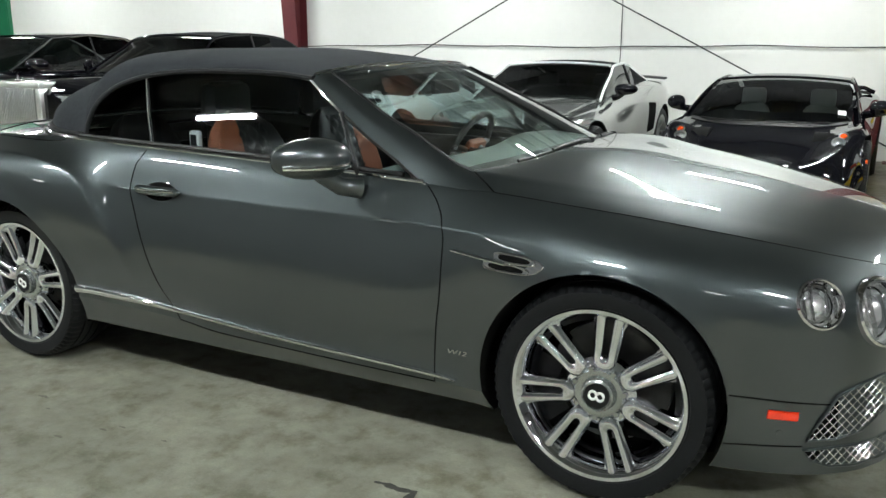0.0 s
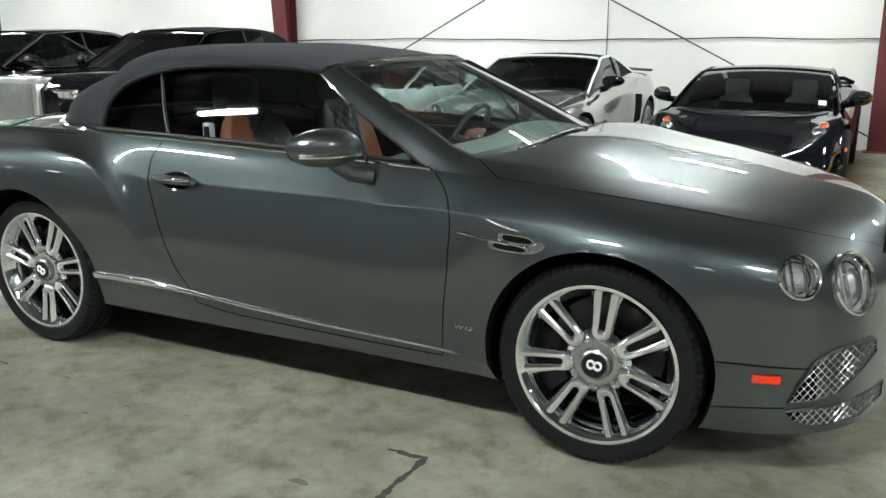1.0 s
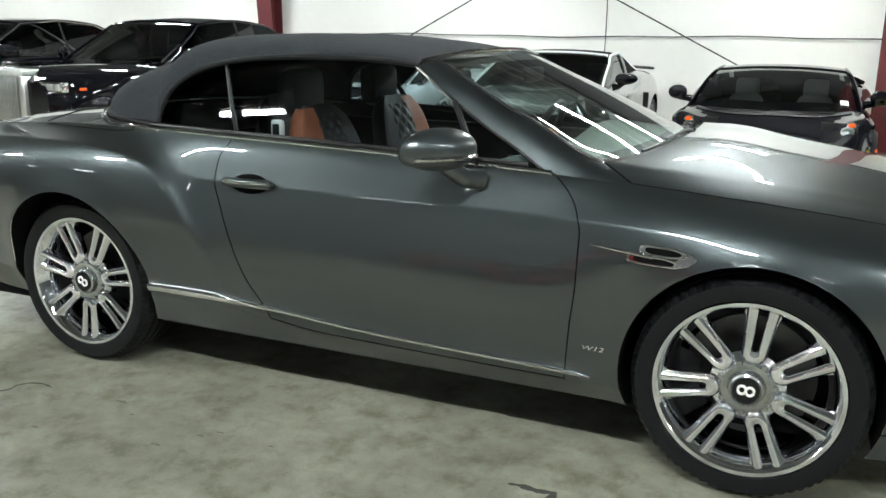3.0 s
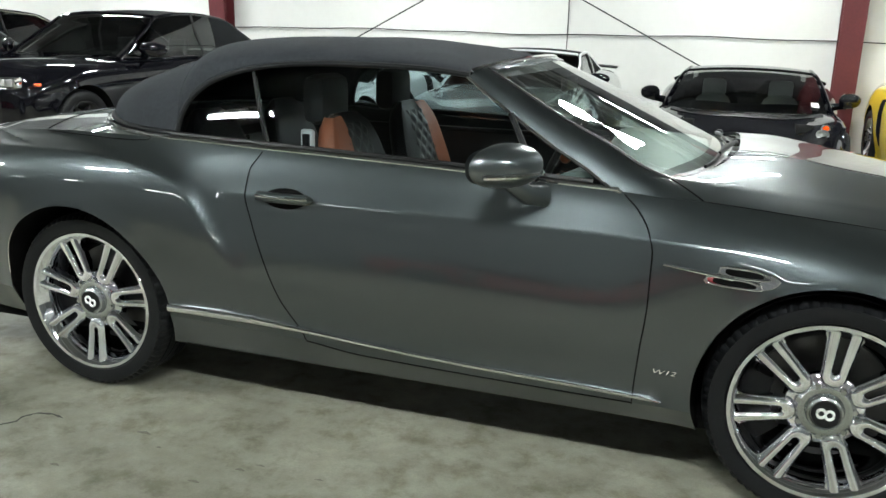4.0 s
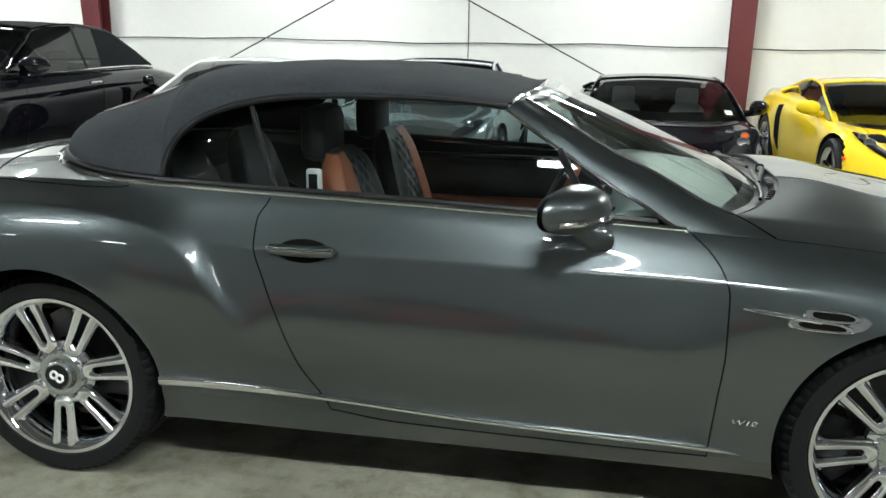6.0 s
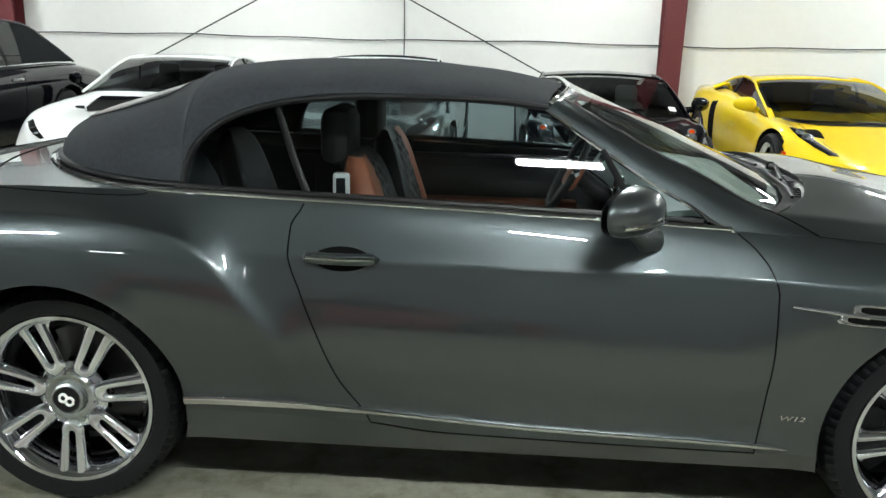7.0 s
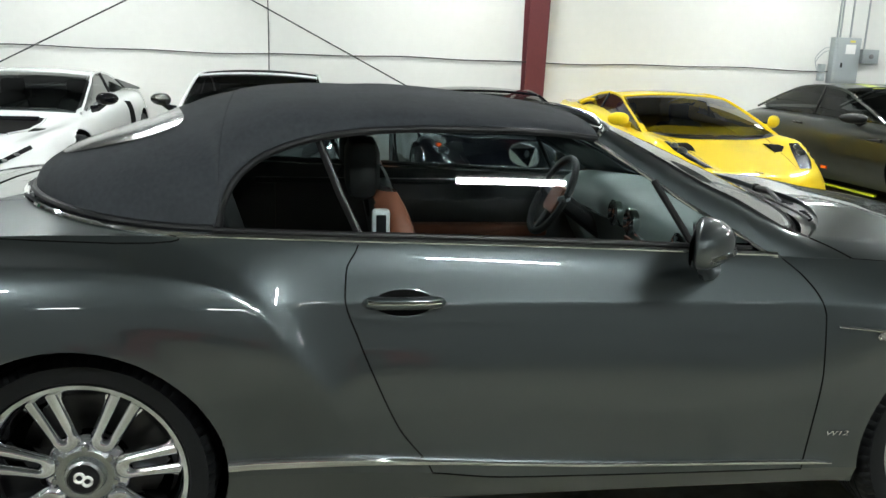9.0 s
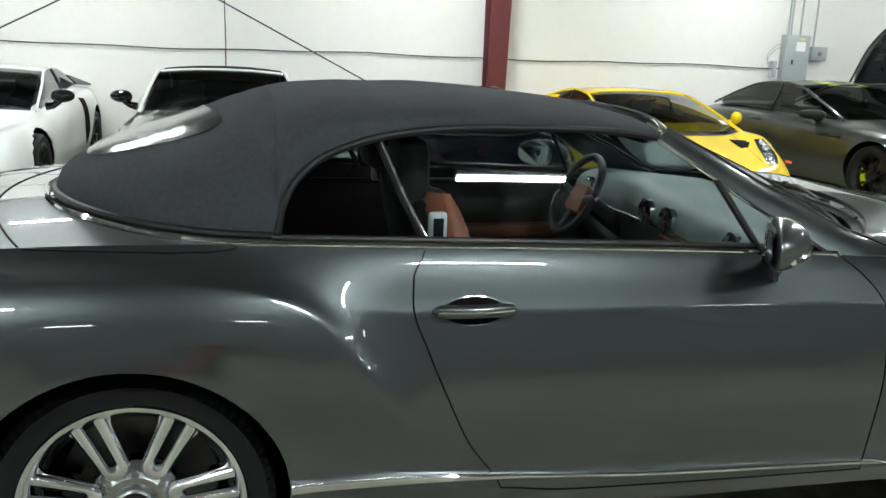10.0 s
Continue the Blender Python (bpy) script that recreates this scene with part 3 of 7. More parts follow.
def door_mirror(parent, foot, head, size, paint, lamp=True):
    """A mirror housing on its arm; size: half depth x, half width y, half height z."""
    mr = empty("door_mirror")
    mr.parent = parent
    hx, hy, hz = size
    side = 1 if head[1] > 0 else -1

    def f(u, v):
        a, b = math.pi * (u - 0.5), 2 * math.pi * v
        ca, sa = math.cos(a), math.sin(a)
        sx = math.cos(b) * ca
        sz = math.sin(b) * ca
        x = hx * (sx if sx > 0 else 0.30 * sx)
        return (head[0] + x * (1 - 0.25 * max(0, sa * side)) - 0.55 * hy * side * sa, head[1] + hy * math.copysign(abs(sa) ** 0.88, sa), head[2] + hz * math.copysign(abs(sz) ** 0.88, sz) * (1 - 0.12 * sa * side))
    bm = patch(f, 20, 28)
    bmesh.ops.remove_doubles(bm, verts=bm.verts[:], dist=1e-4)
    part("housing", bm, paint, mr)
    bm = tube([foot, (foot[0] * 0.6 + head[0] * 0.4, foot[1] * 0.6 + head[1] * 0.4, foot[2] + 0.012), (head[0] + 0.02, head[1] - side * hy * 0.25, head[2] - hz * 0.7)], lambda t: 0.038 - 0.010 * t, 12, squash=0.8)
    part("arm", bm, paint, mr)
    bm = bmesh.new()
    ring = [(head[0] - hx * 0.27 - 0.55 * hy * 0.86 * side * math.cos(a), head[1] + hy * 0.86 * math.copysign(abs(math.cos(a)) ** 0.7, math.cos(a)), head[2] + hz * 0.82 * math.copysign(abs(math.sin(a)) ** 0.7, math.sin(a))) for a in [2 * math.pi * k / 24 for k in range(24)]]
    vs = [bm.verts.new(p) for p in ring]
    bm.faces.new(vs)
    part("mirror_glass", bm, CHROME, mr, smooth=0)
    if lamp:
        pts = []
        for k in range(13):
            q = (k - 6) / 6
            x = head[0] + hx * math.sqrt(max(0, 1 - (q * 0.93) ** 2)) * 0.96
            pts.append((x - 0.55 * hy * 0.93 * q * side, head[1] + hy * 0.93 * q, head[2] - hz * 0.30))
        part("indicator_lamp", tube(pts, 0.010, 8), CHROME, mr, "clear indicator strip")
    return mr


def inlay(parent, name, material, at, edge_a, edge_b, label="", nu=16, nv=6):
    """A thin inset panel laid on a surface between two edge lines; at(a, b) gives the place."""
    ta, tb = np.linspace(0, 1, len(edge_a)), np.linspace(0, 1, len(edge_b))

    def f(u, v):
        p = [np.interp(u, ta, [e[k] for e in edge_a]) for k in (0, 1)]
        q = [np.interp(u, tb, [e[k] for e in edge_b]) for k in (0, 1)]
        return at(float(p[0] + (q[0] - p[0]) * v), float(p[1] + (q[1] - p[1]) * v))
    return part(name, patch(f, nu, nv), material, parent, label)


def lamp_unit(parent, m, r, depth=0.10, bulbs=1, ring=True):
    """A round headlamp looking along local -y: bezel, bowl, projector and lens."""
    hl = empty("headlight")
    hl.parent = parent
    hl.matrix_local = m
    bm = lathe([(r, 0.0), (r * 0.97, depth * 0.20), (r * 0.88, depth * 0.42), (r * 0.70, depth * 0.62), (r * 0.45, depth * 0.76), (0, depth * 0.80)], 26)
    for v in bm.verts:
        q = math.hypot(v.co.x, v.co.z)
        k = int(round(math.atan2(v.co.z, v.co.x) / (2 * math.pi) * 26))
        if k % 2 and r * 0.4 < q < r * 0.98:
            v.co.y -= 0.012
    part("bowl", bm, LAMP_BOWL, hl, smooth=0)
    for q in (-0.70, -0.35, 0.35, 0.70):
        zz = q * r
        hw = math.sqrt(r * r - zz * zz) * 0.86
        part("lens_rib", boxed(zz - 0.0025, 0.002, -hw, zz + 0.0025, 0.016, hw, 0.001), LENS, hl, smooth=0)
    if ring:
        part("bezel", lathe([(r + 0.007, 0.016), (r + 0.007, 0.000), (r + 0.002, -0.006), (r - 0.004, -0.001), (r - 0.009, 0.020)], 48), CHROME, hl)
    part("projector", lathe([(r * 0.48, depth * 0.85), (r * 0.48, depth * 0.30), (r * 0.42, depth * 0.26), (r * 0.36, depth * 0.30), (r * 0.30, depth * 0.18), (0, depth * 0.10)], 32), LAMP_BOWL, hl)
    part("reflector_ring", lathe([(r * 0.80, depth * 0.45), (r * 0.78, depth * 0.28), (r * 0.70, depth * 0.28), (r * 0.66, depth * 0.5)], 36), CHROME, hl)
    bm = lathe([(r - 0.003, -0.001), (r * 0.85, -0.010), (r * 0.5, -0.020), (0, -0.024)], 40)
    ob = part("lens", bm, LENS, hl)
    ob.visible_shadow = False
    return hl


# ---- the hall ----
WALL_Y, X0, X1, YB, H = 8.9, -20.0, 21.0, -11.0, 3.9
tagged(link("floor", boxed(X0, YB, -0.2, X1, WALL_Y, 0.0), CONCRETE, smooth=0), "worn, stained grey-green concrete floor slab", "floor", kind="structure")
LINER = 2.75
tagged(link("wall_north", boxed(X0, WALL_Y, 0, X1, WALL_Y + 0.2, LINER), WALL, smooth=0), "plain white painted warehouse wall", "wall", kind="structure")
# added band out of view; its dark colour keeps hood reflections dark
tagged(link("wall_north_upper", boxed(X0, WALL_Y + 0.003, LINER, X1, WALL_Y + 0.2, H), LINER_DARK, smooth=0), "unseen dark band above the white wall, for dark reflections", "wall", kind="structure")
# walls out of view, greyed so that the car bodies reflect dark
tagged(link("wall_south", boxed(X0, YB - 0.2, 0, X1, YB, H), WALL_DARK, smooth=0), "unseen warehouse wall, its grey set for the reflections", "wall", kind="structure")
tagged(link("wall_west", boxed(X0 - 0.2, YB, 0, X0, WALL_Y, H), WALL_DARK, smooth=0), "unseen warehouse wall, its grey set for the reflections", "wall", kind="structure")
tagged(link("wall_east", boxed(X1, YB, 0, X1 + 0.2, WALL_Y, H), WALL_DARK, smooth=0), "unseen warehouse wall, its grey set for the reflections", "wall", kind="structure")
tagged(link("ceiling", boxed(X0, YB, H, X1, WALL_Y, H + 0.2), CEIL, smooth=0), "grey insulated warehouse ceiling", "ceiling", kind="structure")
bm = bmesh.new()
for k in range(16):
    y = YB + 0.55 + k * 1.22
    box(bm, X0 + 0.01, y - 0.07, H - 0.15, X1 - 0.01, y + 0.07, H - 0.003)
tagged(link("roof_purlins", bm, PURLIN, smooth=0), "grey steel roof purlins under the ceiling", "roof beam", kind="structure")
bm = bmesh.new()
for z in (0.75, 1.5, 2.25, 3.0):
    box(bm, X0 + 0.01, YB + 0.003, z - 0.07, X1 - 0.01, YB + 0.14, z + 0.07)
tagged(link("wall_girts", bm, PURLIN, smooth=0), "grey steel girts along the far wall", "wall beam", kind="structure")


def steel_column(x):
    """A tapered I-section frame column standing against the wall."""
    col = empty("steel_column", pose(x, WALL_Y, 0))
    fw, d0, d1 = 0.142, 0.17, 0.48

    def dep(z):
        return -(d0 + (d1 - d0) * z / H)
    for nm, a, b in (("front_flange", lambda z: dep(z), lambda z: dep(z) + 0.014), ("back_flange", lambda z: -0.018, lambda z: -0.004)):
        bm = bmesh.new()
        vs = [bm.verts.new((sx * fw, f(z), z)) for z in (0.012, H - 0.01) for f in (a, b) for sx in (-1, 1)]
        for q in ((0, 1, 3, 2), (4, 5, 7, 6), (0, 1, 5, 4), (2, 3, 7, 6), (0, 2, 6, 4), (1, 3, 7, 5)):
            bm.faces.new([vs[k] for k in q])
        part(nm, bm, STEEL_RED, col, smooth=0)
    bm = bmesh.new()
    vs = [bm.verts.new((sx * 0.006, y, z)) for z in (0.012, H - 0.01) for y in (dep(z) + 0.014, -0.018) for sx in (-1, 1)]
    for q in ((0, 1, 3, 2), (4, 5, 7, 6), (0, 1, 5, 4), (2, 3, 7, 6), (0, 2, 6, 4), (1, 3, 7, 5)):
        bm.faces.new([vs[k] for k in q])
    part("web", bm, STEEL_RED, col, smooth=0)
    part("base_plate", boxed(-0.19, -0.27, 0, 0.19, -0.002, 0.012), STEEL_RED, col, smooth=0)
    return tagged(col, "dark red primed steel I-section column against the wall", "column", "wall columns", "structure")


for cx in (-15.2, -5.74, 3.70, 13.2):
    steel_column(cx)


def wire_run(name, pts, r, label, category, material=CABLE, group=""):
    return tagged(link(name, tube(pts, r, 6), material), label, category, group)


wire = []
for i in range(93):
    x = -9.9 + i * 0.2
    wire.append((x, WALL_Y - 0.03, 1.447 + 0.012 * math.sin(x * 1.3 - 0.6) + 0.007 * math.sin(x * 3.7 + 1)))
wire_run("wall_cable", wire, 0.009, "thin dark cable strung along the white wall", "cable")
wire_run("brace_rod", [(-5.60, 8.72, 0.126), (1.60, 8.72, 3.86)], 0.011, "thin steel diagonal bracing rod before the wall", "brace rod", CABLE, "wall bracing rods")
wire_run("brace_rod", [(3.56, 8.70, 0.206), (-3.59, 8.70, 3.86)], 0.011, "thin steel diagonal bracing rod before the wall", "brace rod", CABLE, "wall bracing rods")
wire_run("drop_cable", [(-0.03, WALL_Y - 0.02, 0.8), (-0.02, WALL_Y - 0.02, 1.5), (-0.04, WALL_Y - 0.02, H)], 0.007, "thin dark cable hanging down the wall", "cable")


def breaker_panel():
    p = empty("breaker_panel", pose(8.55, WALL_Y, 1.61))
    part("cabinet", boxed(-0.21, -0.14, -0.34, 0.21, -0.002, 0.34, 0.006), GREY_STEEL, p)
    part("door", boxed(-0.185, -0.152, -0.30, 0.185, -0.141, 0.31, 0.003), GREY_STEEL, p)
    part("latch", boxed(-0.10, -0.162, -0.10, -0.07, -0.153, -0.03, 0.002), BLACK_TRIM, p, "black door latch")
    part("rating_label", boxed(-0.04, -0.156, 0.10, 0.12, -0.1525, 0.24), WHITE_LABEL, p, "white rating label", 0)
    part("warning_label", boxed(0.02, -0.156, 0.27, 0.10, -0.1525, 0.30), mat("warning_yellow", (0.7, 0.6, 0.1)), p, "yellow warning label", 0)
    return tagged(p, "grey steel electrical breaker panel on the wall", "electrical panel")


def switch_box(x, z, w, h, label, handle=True):
    p = empty("switch_box", pose(x, WALL_Y, z))
    part("box", boxed(-w / 2, -0.10, -h / 2, w / 2, -0.002, h / 2, 0.005), GREY_STEEL, p)
    part("cover", boxed(-w / 2 + 0.02, -0.108, -h / 2 + 0.02, w / 2 - 0.02, -0.101, h / 2 - 0.02, 0.003), GREY_STEEL, p)
    if handle:
        part("knob", lathe([(0.035, -0.105), (0.035, -0.125), (0.02, -0.13), (0, -0.13)], 20), FIXTURE, p)
    return tagged(p, label, "switch box")


breaker_panel()
switch_box(8.97, 1.684, 0.27, 0.21, "grey disconnect switch box beside the breaker panel")
switch_box(8.215, 1.495, 0.08, 0.115, "small grey outlet box under the wall cable", False)
switch_box(8.215, 1.362, 0.08, 0.115, "small grey outlet box under the wall cable", False)
for px, z0 in ((8.405, 1.95), (8.45, 1.95), (8.615, 1.95), (8.87, 1.79)):
    wire_run("conduit", [(px, WALL_Y - 0.06, z0), (px, WALL_Y - 0.06, H)], 0.016, "thin grey electrical conduit rising up the wall", "conduit", GREY_STEEL, "conduits over the panel")
for k, off in enumerate((0.0, 0.05)):
    loop = [(8.34, WALL_Y - 0.05, 1.815 - off)]
    loop += [(8.22 - 0.13 * math.sin(math.pi * q / 8), WALL_Y - 0.06 - 0.02 * k, 1.785 - off - 0.36 * q / 8) for q in range(9)]
    loop += [(8.20, WALL_Y - 0.05, 1.385)]
    wire_run("loose_cable", loop, 0.006, "loose grey cable looping from the panel", "cable", GREY_STEEL, "loose panel cables")
door = empty("door_1", pose(-14.55, WALL_Y, 0))
part("door_leaf", boxed(-1.0, -0.06, 0.01, 1.08, -0.004, 3.4, 0.005), GREEN, door)
part("door_frame", boxed(1.081, -0.09, 0.0, 1.14, -0.004, 3.46, 0.004), GREEN, door)
tagged(door, "tall green painted door in the white wall", "door", kind="structure")


def strip_light(x, y, z, ln, half, tube_mat, along_x=True):
    f = empty("strip_light", pose(x, y, z, 0, 0, 0 if along_x else 90))
    part("housing", boxed(-ln / 2, -0.10, 0.0, ln / 2, 0.10, 0.07, 0.01), FIXTURE, f)
    part("diffuser", boxed(-ln / 2 + 0.01, -half, -0.026, ln / 2 - 0.01, half, -0.001, 0.010), tube_mat, f, "glowing white diffuser")
    for q in (-ln * 0.4, ln * 0.4):
        part("hanger", tube([(q, 0, 0.07), (q, 0, H - z - 0.002)], 0.004, 6), GREY_STEEL, f)
    return tagged(f, "grey suspended fluorescent strip light fitting", "ceiling light", "strip lights")


# four rows across the hall, emission tuned per row; far row, dim, adds glints
for lx in (-11.75, -7.1, -2.45, 2.2, 6.85, 11.5):
    strip_light(lx, -3.92 if lx > 0 else -3.65, 3.68, 1.14, 0.03, LIGHT_TUBE_FRONT)
    strip_light(lx, -8.6, 3.68, 1.14, 0.04, LIGHT_TUBE_DIM)
    strip_light(lx + 0.35, 3.0, 3.68, 1.14, 0.05, LIGHT_TUBE_MID)
    strip_light(lx + 0.35, 6.95, 3.68, 1.14, 0.05, LIGHT_TUBE)


def floor_mark(name, pts, width, label, seed, material=None):
    """A flat dark mark in the concrete with ragged edges."""
    r = random.Random(seed)
    fine = []
    for a, b in zip(pts, pts[1:]):
        n = max(2, int(math.dist(a, b) / 0.012))
        fine += [(a[0] + (b[0] - a[0]) * k / n, a[1] + (b[1] - a[1]) * k / n) for k in range(n)]
    fine.append(pts[-1])
    bm = bmesh.new()
    rows = []
    for i, (x, y) in enumerate(fine):
        q, w = fine[max(0, i - 1)], fine[min(len(fine) - 1, i + 1)]
        d = Vector((w[0] - q[0], w[1] - q[1]))
        n = Vector((-d.y, d.x)).normalized() if d.length else Vector((0, 1))
        h = width / 2 * (0.55 + 0.8 * r.random()) * min(1, 0.25 + i / 4, 0.25 + (len(fine) - 1 - i) / 4)
        rows.append([Vector((x + n.x * h, y + n.y * h, 0.0012)), Vector((x - n.x * h, y - n.y * h, 0.0012))])
    grid_faces(bm, rows)
    return tagged(link(name, bm, material or STAIN, smooth=0), label, "floor mark", kind="structure")


SPOT = mat("faint_floor_spot", (0.15, 0.145, 0.115), 0.6, var=0.4, scale=60)
STAIN = mat("dark_floor_stain", (0.055, 0.055, 0.048), 0.7, var=0.35, scale=30)
floor_mark("floor_crack", [(-0.10, -1.37), (-0.04, -1.30), (-0.05, -1.26), (-0.02, -1.215), (0.04, -1.20), (0.10, -1.213)], 0.012, "dark curved crack in the concrete", 1)
floor_mark("floor_mark", [(2.06, -1.145), (2.10, -1.14), (2.16, -1.15), (2.215, -1.14), (2.215, -1.24), (2.205, -1.35), (2.21, -1.62)], 0.026, "dark corner of a parking mark on the concrete", 2)
for k, (x, y, w) in enumerate(((0.46, -1.20, 0.03), (0.33, -1.50, 0.02), (0.58, -1.27, 0.014), (0.93, -1.30, 0.02), (0.83, -1.42, 0.022), (1.21, -1.26, 0.016), (0.98, -1.25, 0.018), (1.91, -1.48, 0.04), (0.2, -1.75, 0.03), (1.55, -1.60, 0.03), (2.9, -1.55, 0.02))):
    floor_mark("floor_stain", [(x - w, y), (x, y + w * 0.2), (x + w, y)], w * 0.9, "small dark spot on the concrete", 10 + k, SPOT)


# ---- the grey convertible ----
def grey_convertible():
    car = tagged(empty("convertible_car"), "dark grey metallic convertible with a closed black fabric top", "car")
    RW = 0.363
    FRONT, REAR = 2.746, 0.0
    y_bot = [(-1.14, 0.45), (-1.0, 0.68), (-0.6, 0.83), (0, 0.86), (0.5, 0.868), (1.4, 0.868), (2.2, 0.872), (2.75, 0.88), (3.1, 0.865), (3.3, 0.815), (3.45, 0.73), (3.55, 0.61), (3.62, 0.46), (3.66, 0.28)]
    z_bot = [(-1.14, 0.42), (-1.0, 0.31), (-0.5, 0.25), (0.4, 0.235), (1.4, 0.232), (2.3, 0.232), (2.8, 0.21), (3.2, 0.19), (3.66, 0.185)]
    y_sill = [(-1.14, 0.47), (-1.0, 0.73), (-0.6, 0.89), (0, 0.925), (0.5, 0.918), (1.4, 0.916), (2.2, 0.92), (2.75, 0.93), (3.1, 0.895), (3.3, 0.83), (3.45, 0.735), (3.55, 0.61), (3.62, 0.44), (3.66, 0.26)]
    z_sill = [(-1.14, 0.50), (-0.9, 0.40), (0.4, 0.36), (0.95, 0.345), (1.2, 0.318), (2.2, 0.305), (2.75, 0.31), (3.2, 0.285), (3.66, 0.28)]
    y_mid = [(-1.14, 0.50), (-0.95, 0.78), (-0.5, 0.93), (0, 0.952), (0.35, 0.945), (0.7, 0.930), (1.4, 0.928), (2.1, 0.932), (2.5, 0.948), (2.75, 0.955), (3.0, 0.935), (3.2, 0.885), (3.35, 0.82), (3.5, 0.70), (3.6, 0.52), (3.66, 0.30)]
    z_mid = [(-1.14, 0.66), (0, 0.60), (1.4, 0.58), (3.0, 0.56), (3.66, 0.50)]
    y_cre = [(-1.1, 0.46), (-0.9, 0.72), (-0.5, 0.868), (0, 0.905), (0.4, 0.898), (0.7, 0.889), (1.4, 0.884), (2.0, 0.882), (2.4, 0.918), (2.75, 0.928), (3.0, 0.90), (3.2, 0.845), (3.35, 0.775), (3.5, 0.65), (3.6, 0.47), (3.66, 0.27)]
    z_cre = [(-1.14, 0.84), (-0.6, 0.925), (0, 0.945), (0.25, 0.935), (0.5, 0.890), (0.72, 0.862), (2.3, 0.846), (2.75, 0.83), (3.1, 0.785), (3.4, 0.735), (3.66, 0.64)]
    y_bel = [(-1.14, 0.40), (-0.9, 0.62), (-0.5, 0.76), (0, 0.80), (0.77, 0.812), (1.5, 0.806), (2.0, 0.800), (2.32, 0.792), (2.6, 0.806), (2.9, 0.778), (3.14, 0.728), (3.3, 0.655), (3.45, 0.54), (3.55, 0.43), (3.62, 0.32), (3.66, 0.2)]
    z_bel = [(-1.14, 0.88), (-0.9, 0.955), (-0.5, 1.02), (0, 1.04), (0.77, 1.022), (1.5, 0.998), (2.0, 0.976), (2.32, 0.962), (2.56, 0.947), (2.76, 0.930), (2.96, 0.906), (3.14, 0.879), (3.3, 0.846), (3.45, 0.805), (3.55, 0.775), (3.66, 0.70)]
    y_cen = [(-1.14, 0.0), (3.66, 0.0)]
    z_cen = [(-1.14, 0.90), (-0.9, 0.985), (-0.5, 1.055), (0, 1.075), (1.2, 1.07), (2.3, 1.069), (2.51, 1.068), (2.8, 1.028), (3.03, 0.993), (3.24, 0.950), (3.45, 0.899), (3.55, 0.865), (3.62, 0.82), (3.66, 0.74)]
    y_hc = [(-1.14, 0.25), (-0.9, 0.40), (-0.5, 0.50), (0, 0.53), (1.2, 0.60), (2.0, 0.70), (2.22, 0.717), (2.5, 0.710), (2.8, 0.675), (3.03, 0.62), (3.24, 0.55), (3.45, 0.43), (3.55, 0.34), (3.62, 0.24), (3.66, 0.13)]
    z_hc = [(-1.14, 0.895), (-0.9, 0.975), (-0.5, 1.045), (0, 1.064), (1.2, 1.05), (2.0, 1.03), (2.22, 1.014), (2.51, 0.993), (2.8, 0.966), (3.03, 0.935), (3.24, 0.896), (3.45, 0.850), (3.55, 0.818), (3.62, 0.782), (3.66, 0.72)]
    y_hf = [(-1.14, 0.12), (-0.9, 0.20), (-0.5, 0.27), (0, 0.30), (1.2, 0.40), (2.2, 0.52), (2.8, 0.47), (3.24, 0.37), (3.45, 0.26), (3.55, 0.20), (3.62, 0.14), (3.66, 0.08)]
    z_hf = [(-1.14, 0.899), (-0.9, 0.982), (-0.5, 1.052), (0, 1.072), (1.2, 1.062), (2.3, 1.047), (2.51, 1.047), (2.8, 1.007), (3.03, 0.972), (3.24, 0.930), (3.45, 0.880), (3.55, 0.842), (3.62, 0.800), (3.66, 0.730)]
    sh = Shell([(y_bot, z_bot), (y_sill, z_sill), (y_mid, z_mid), (y_cre, z_cre), (y_bel, z_bel), (y_hc, z_hc), (y_hf, z_hf), (y_cen, z_cen)], [4, 10, 26, 24, 7, 9, 8], sharp=(1,), crease={5: lambda X: 0.85 * smoothstep(2.0, 2.2, X) * smoothstep(3.45, 3.0, X), 3: lambda X: 0.84 * smoothstep(0.50, 0.75, X) * smoothstep(2.6, 2.15, X), 4: lambda X: np.maximum(0.22 * smoothstep(2.2, 2.4, X) * smoothstep(3.45, 3.0, X), (1 - 0.65 * smoothstep(0.3, 0.7, X)) * smoothstep(-1.0, -0.5, X) * smoothstep(2.2, 2.0, X))})

    ridge_z = spline([(-1.14, 0.90), (-0.7, 0.955), (-0.27, 0.975), (-0.02, 0.975), (0.23, 0.955), (0.40, 0.915), (0.51, 0.84), (0.58, 0.75), (0.65, 0.655), (0.72, 0.55), (0.76, 0.45)])
    ridge_x = spline([(0.45, 0.76), (0.55, 0.72), (0.655, 0.65), (0.75, 0.58), (0.84, 0.51), (0.915, 0.40), (0.955, 0.23), (0.975, -0.15), (1.1, -0.9)])

    def haunch(x, y, z):
        dz, dx = ridge_z(x) - z, ridge_x(z) - x
        d = np.sign(dz) * abs(dx * dz) / np.maximum(np.hypot(dx, dz), 1e-5)
        rise = np.where(d < 0, np.exp(d / 0.036), 1.0)
        rise = np.where(abs(d) < 0.002, 0.5 * (1 + np.exp(-0.002 / 0.036)) * 0.5 + 0.5 * rise, rise)
        fade = smoothstep(0.44, 0.70, z) * smoothstep(-1.0, -0.5, x)
        amp = 0.026 + 0.012 * smoothstep(0.72, 0.15, x)
        flare = np.zeros_like(x)
        for wx in (FRONT, REAR):
            dd = np.hypot(x - wx, z - RW - 0.012)
            flare = flare + 0.007 * np.exp(-((dd - 0.395) / 0.045) ** 2) * (z < 0.95)
        return amp * rise * fade * (x < 0.85) + flare
    sh.push = haunch

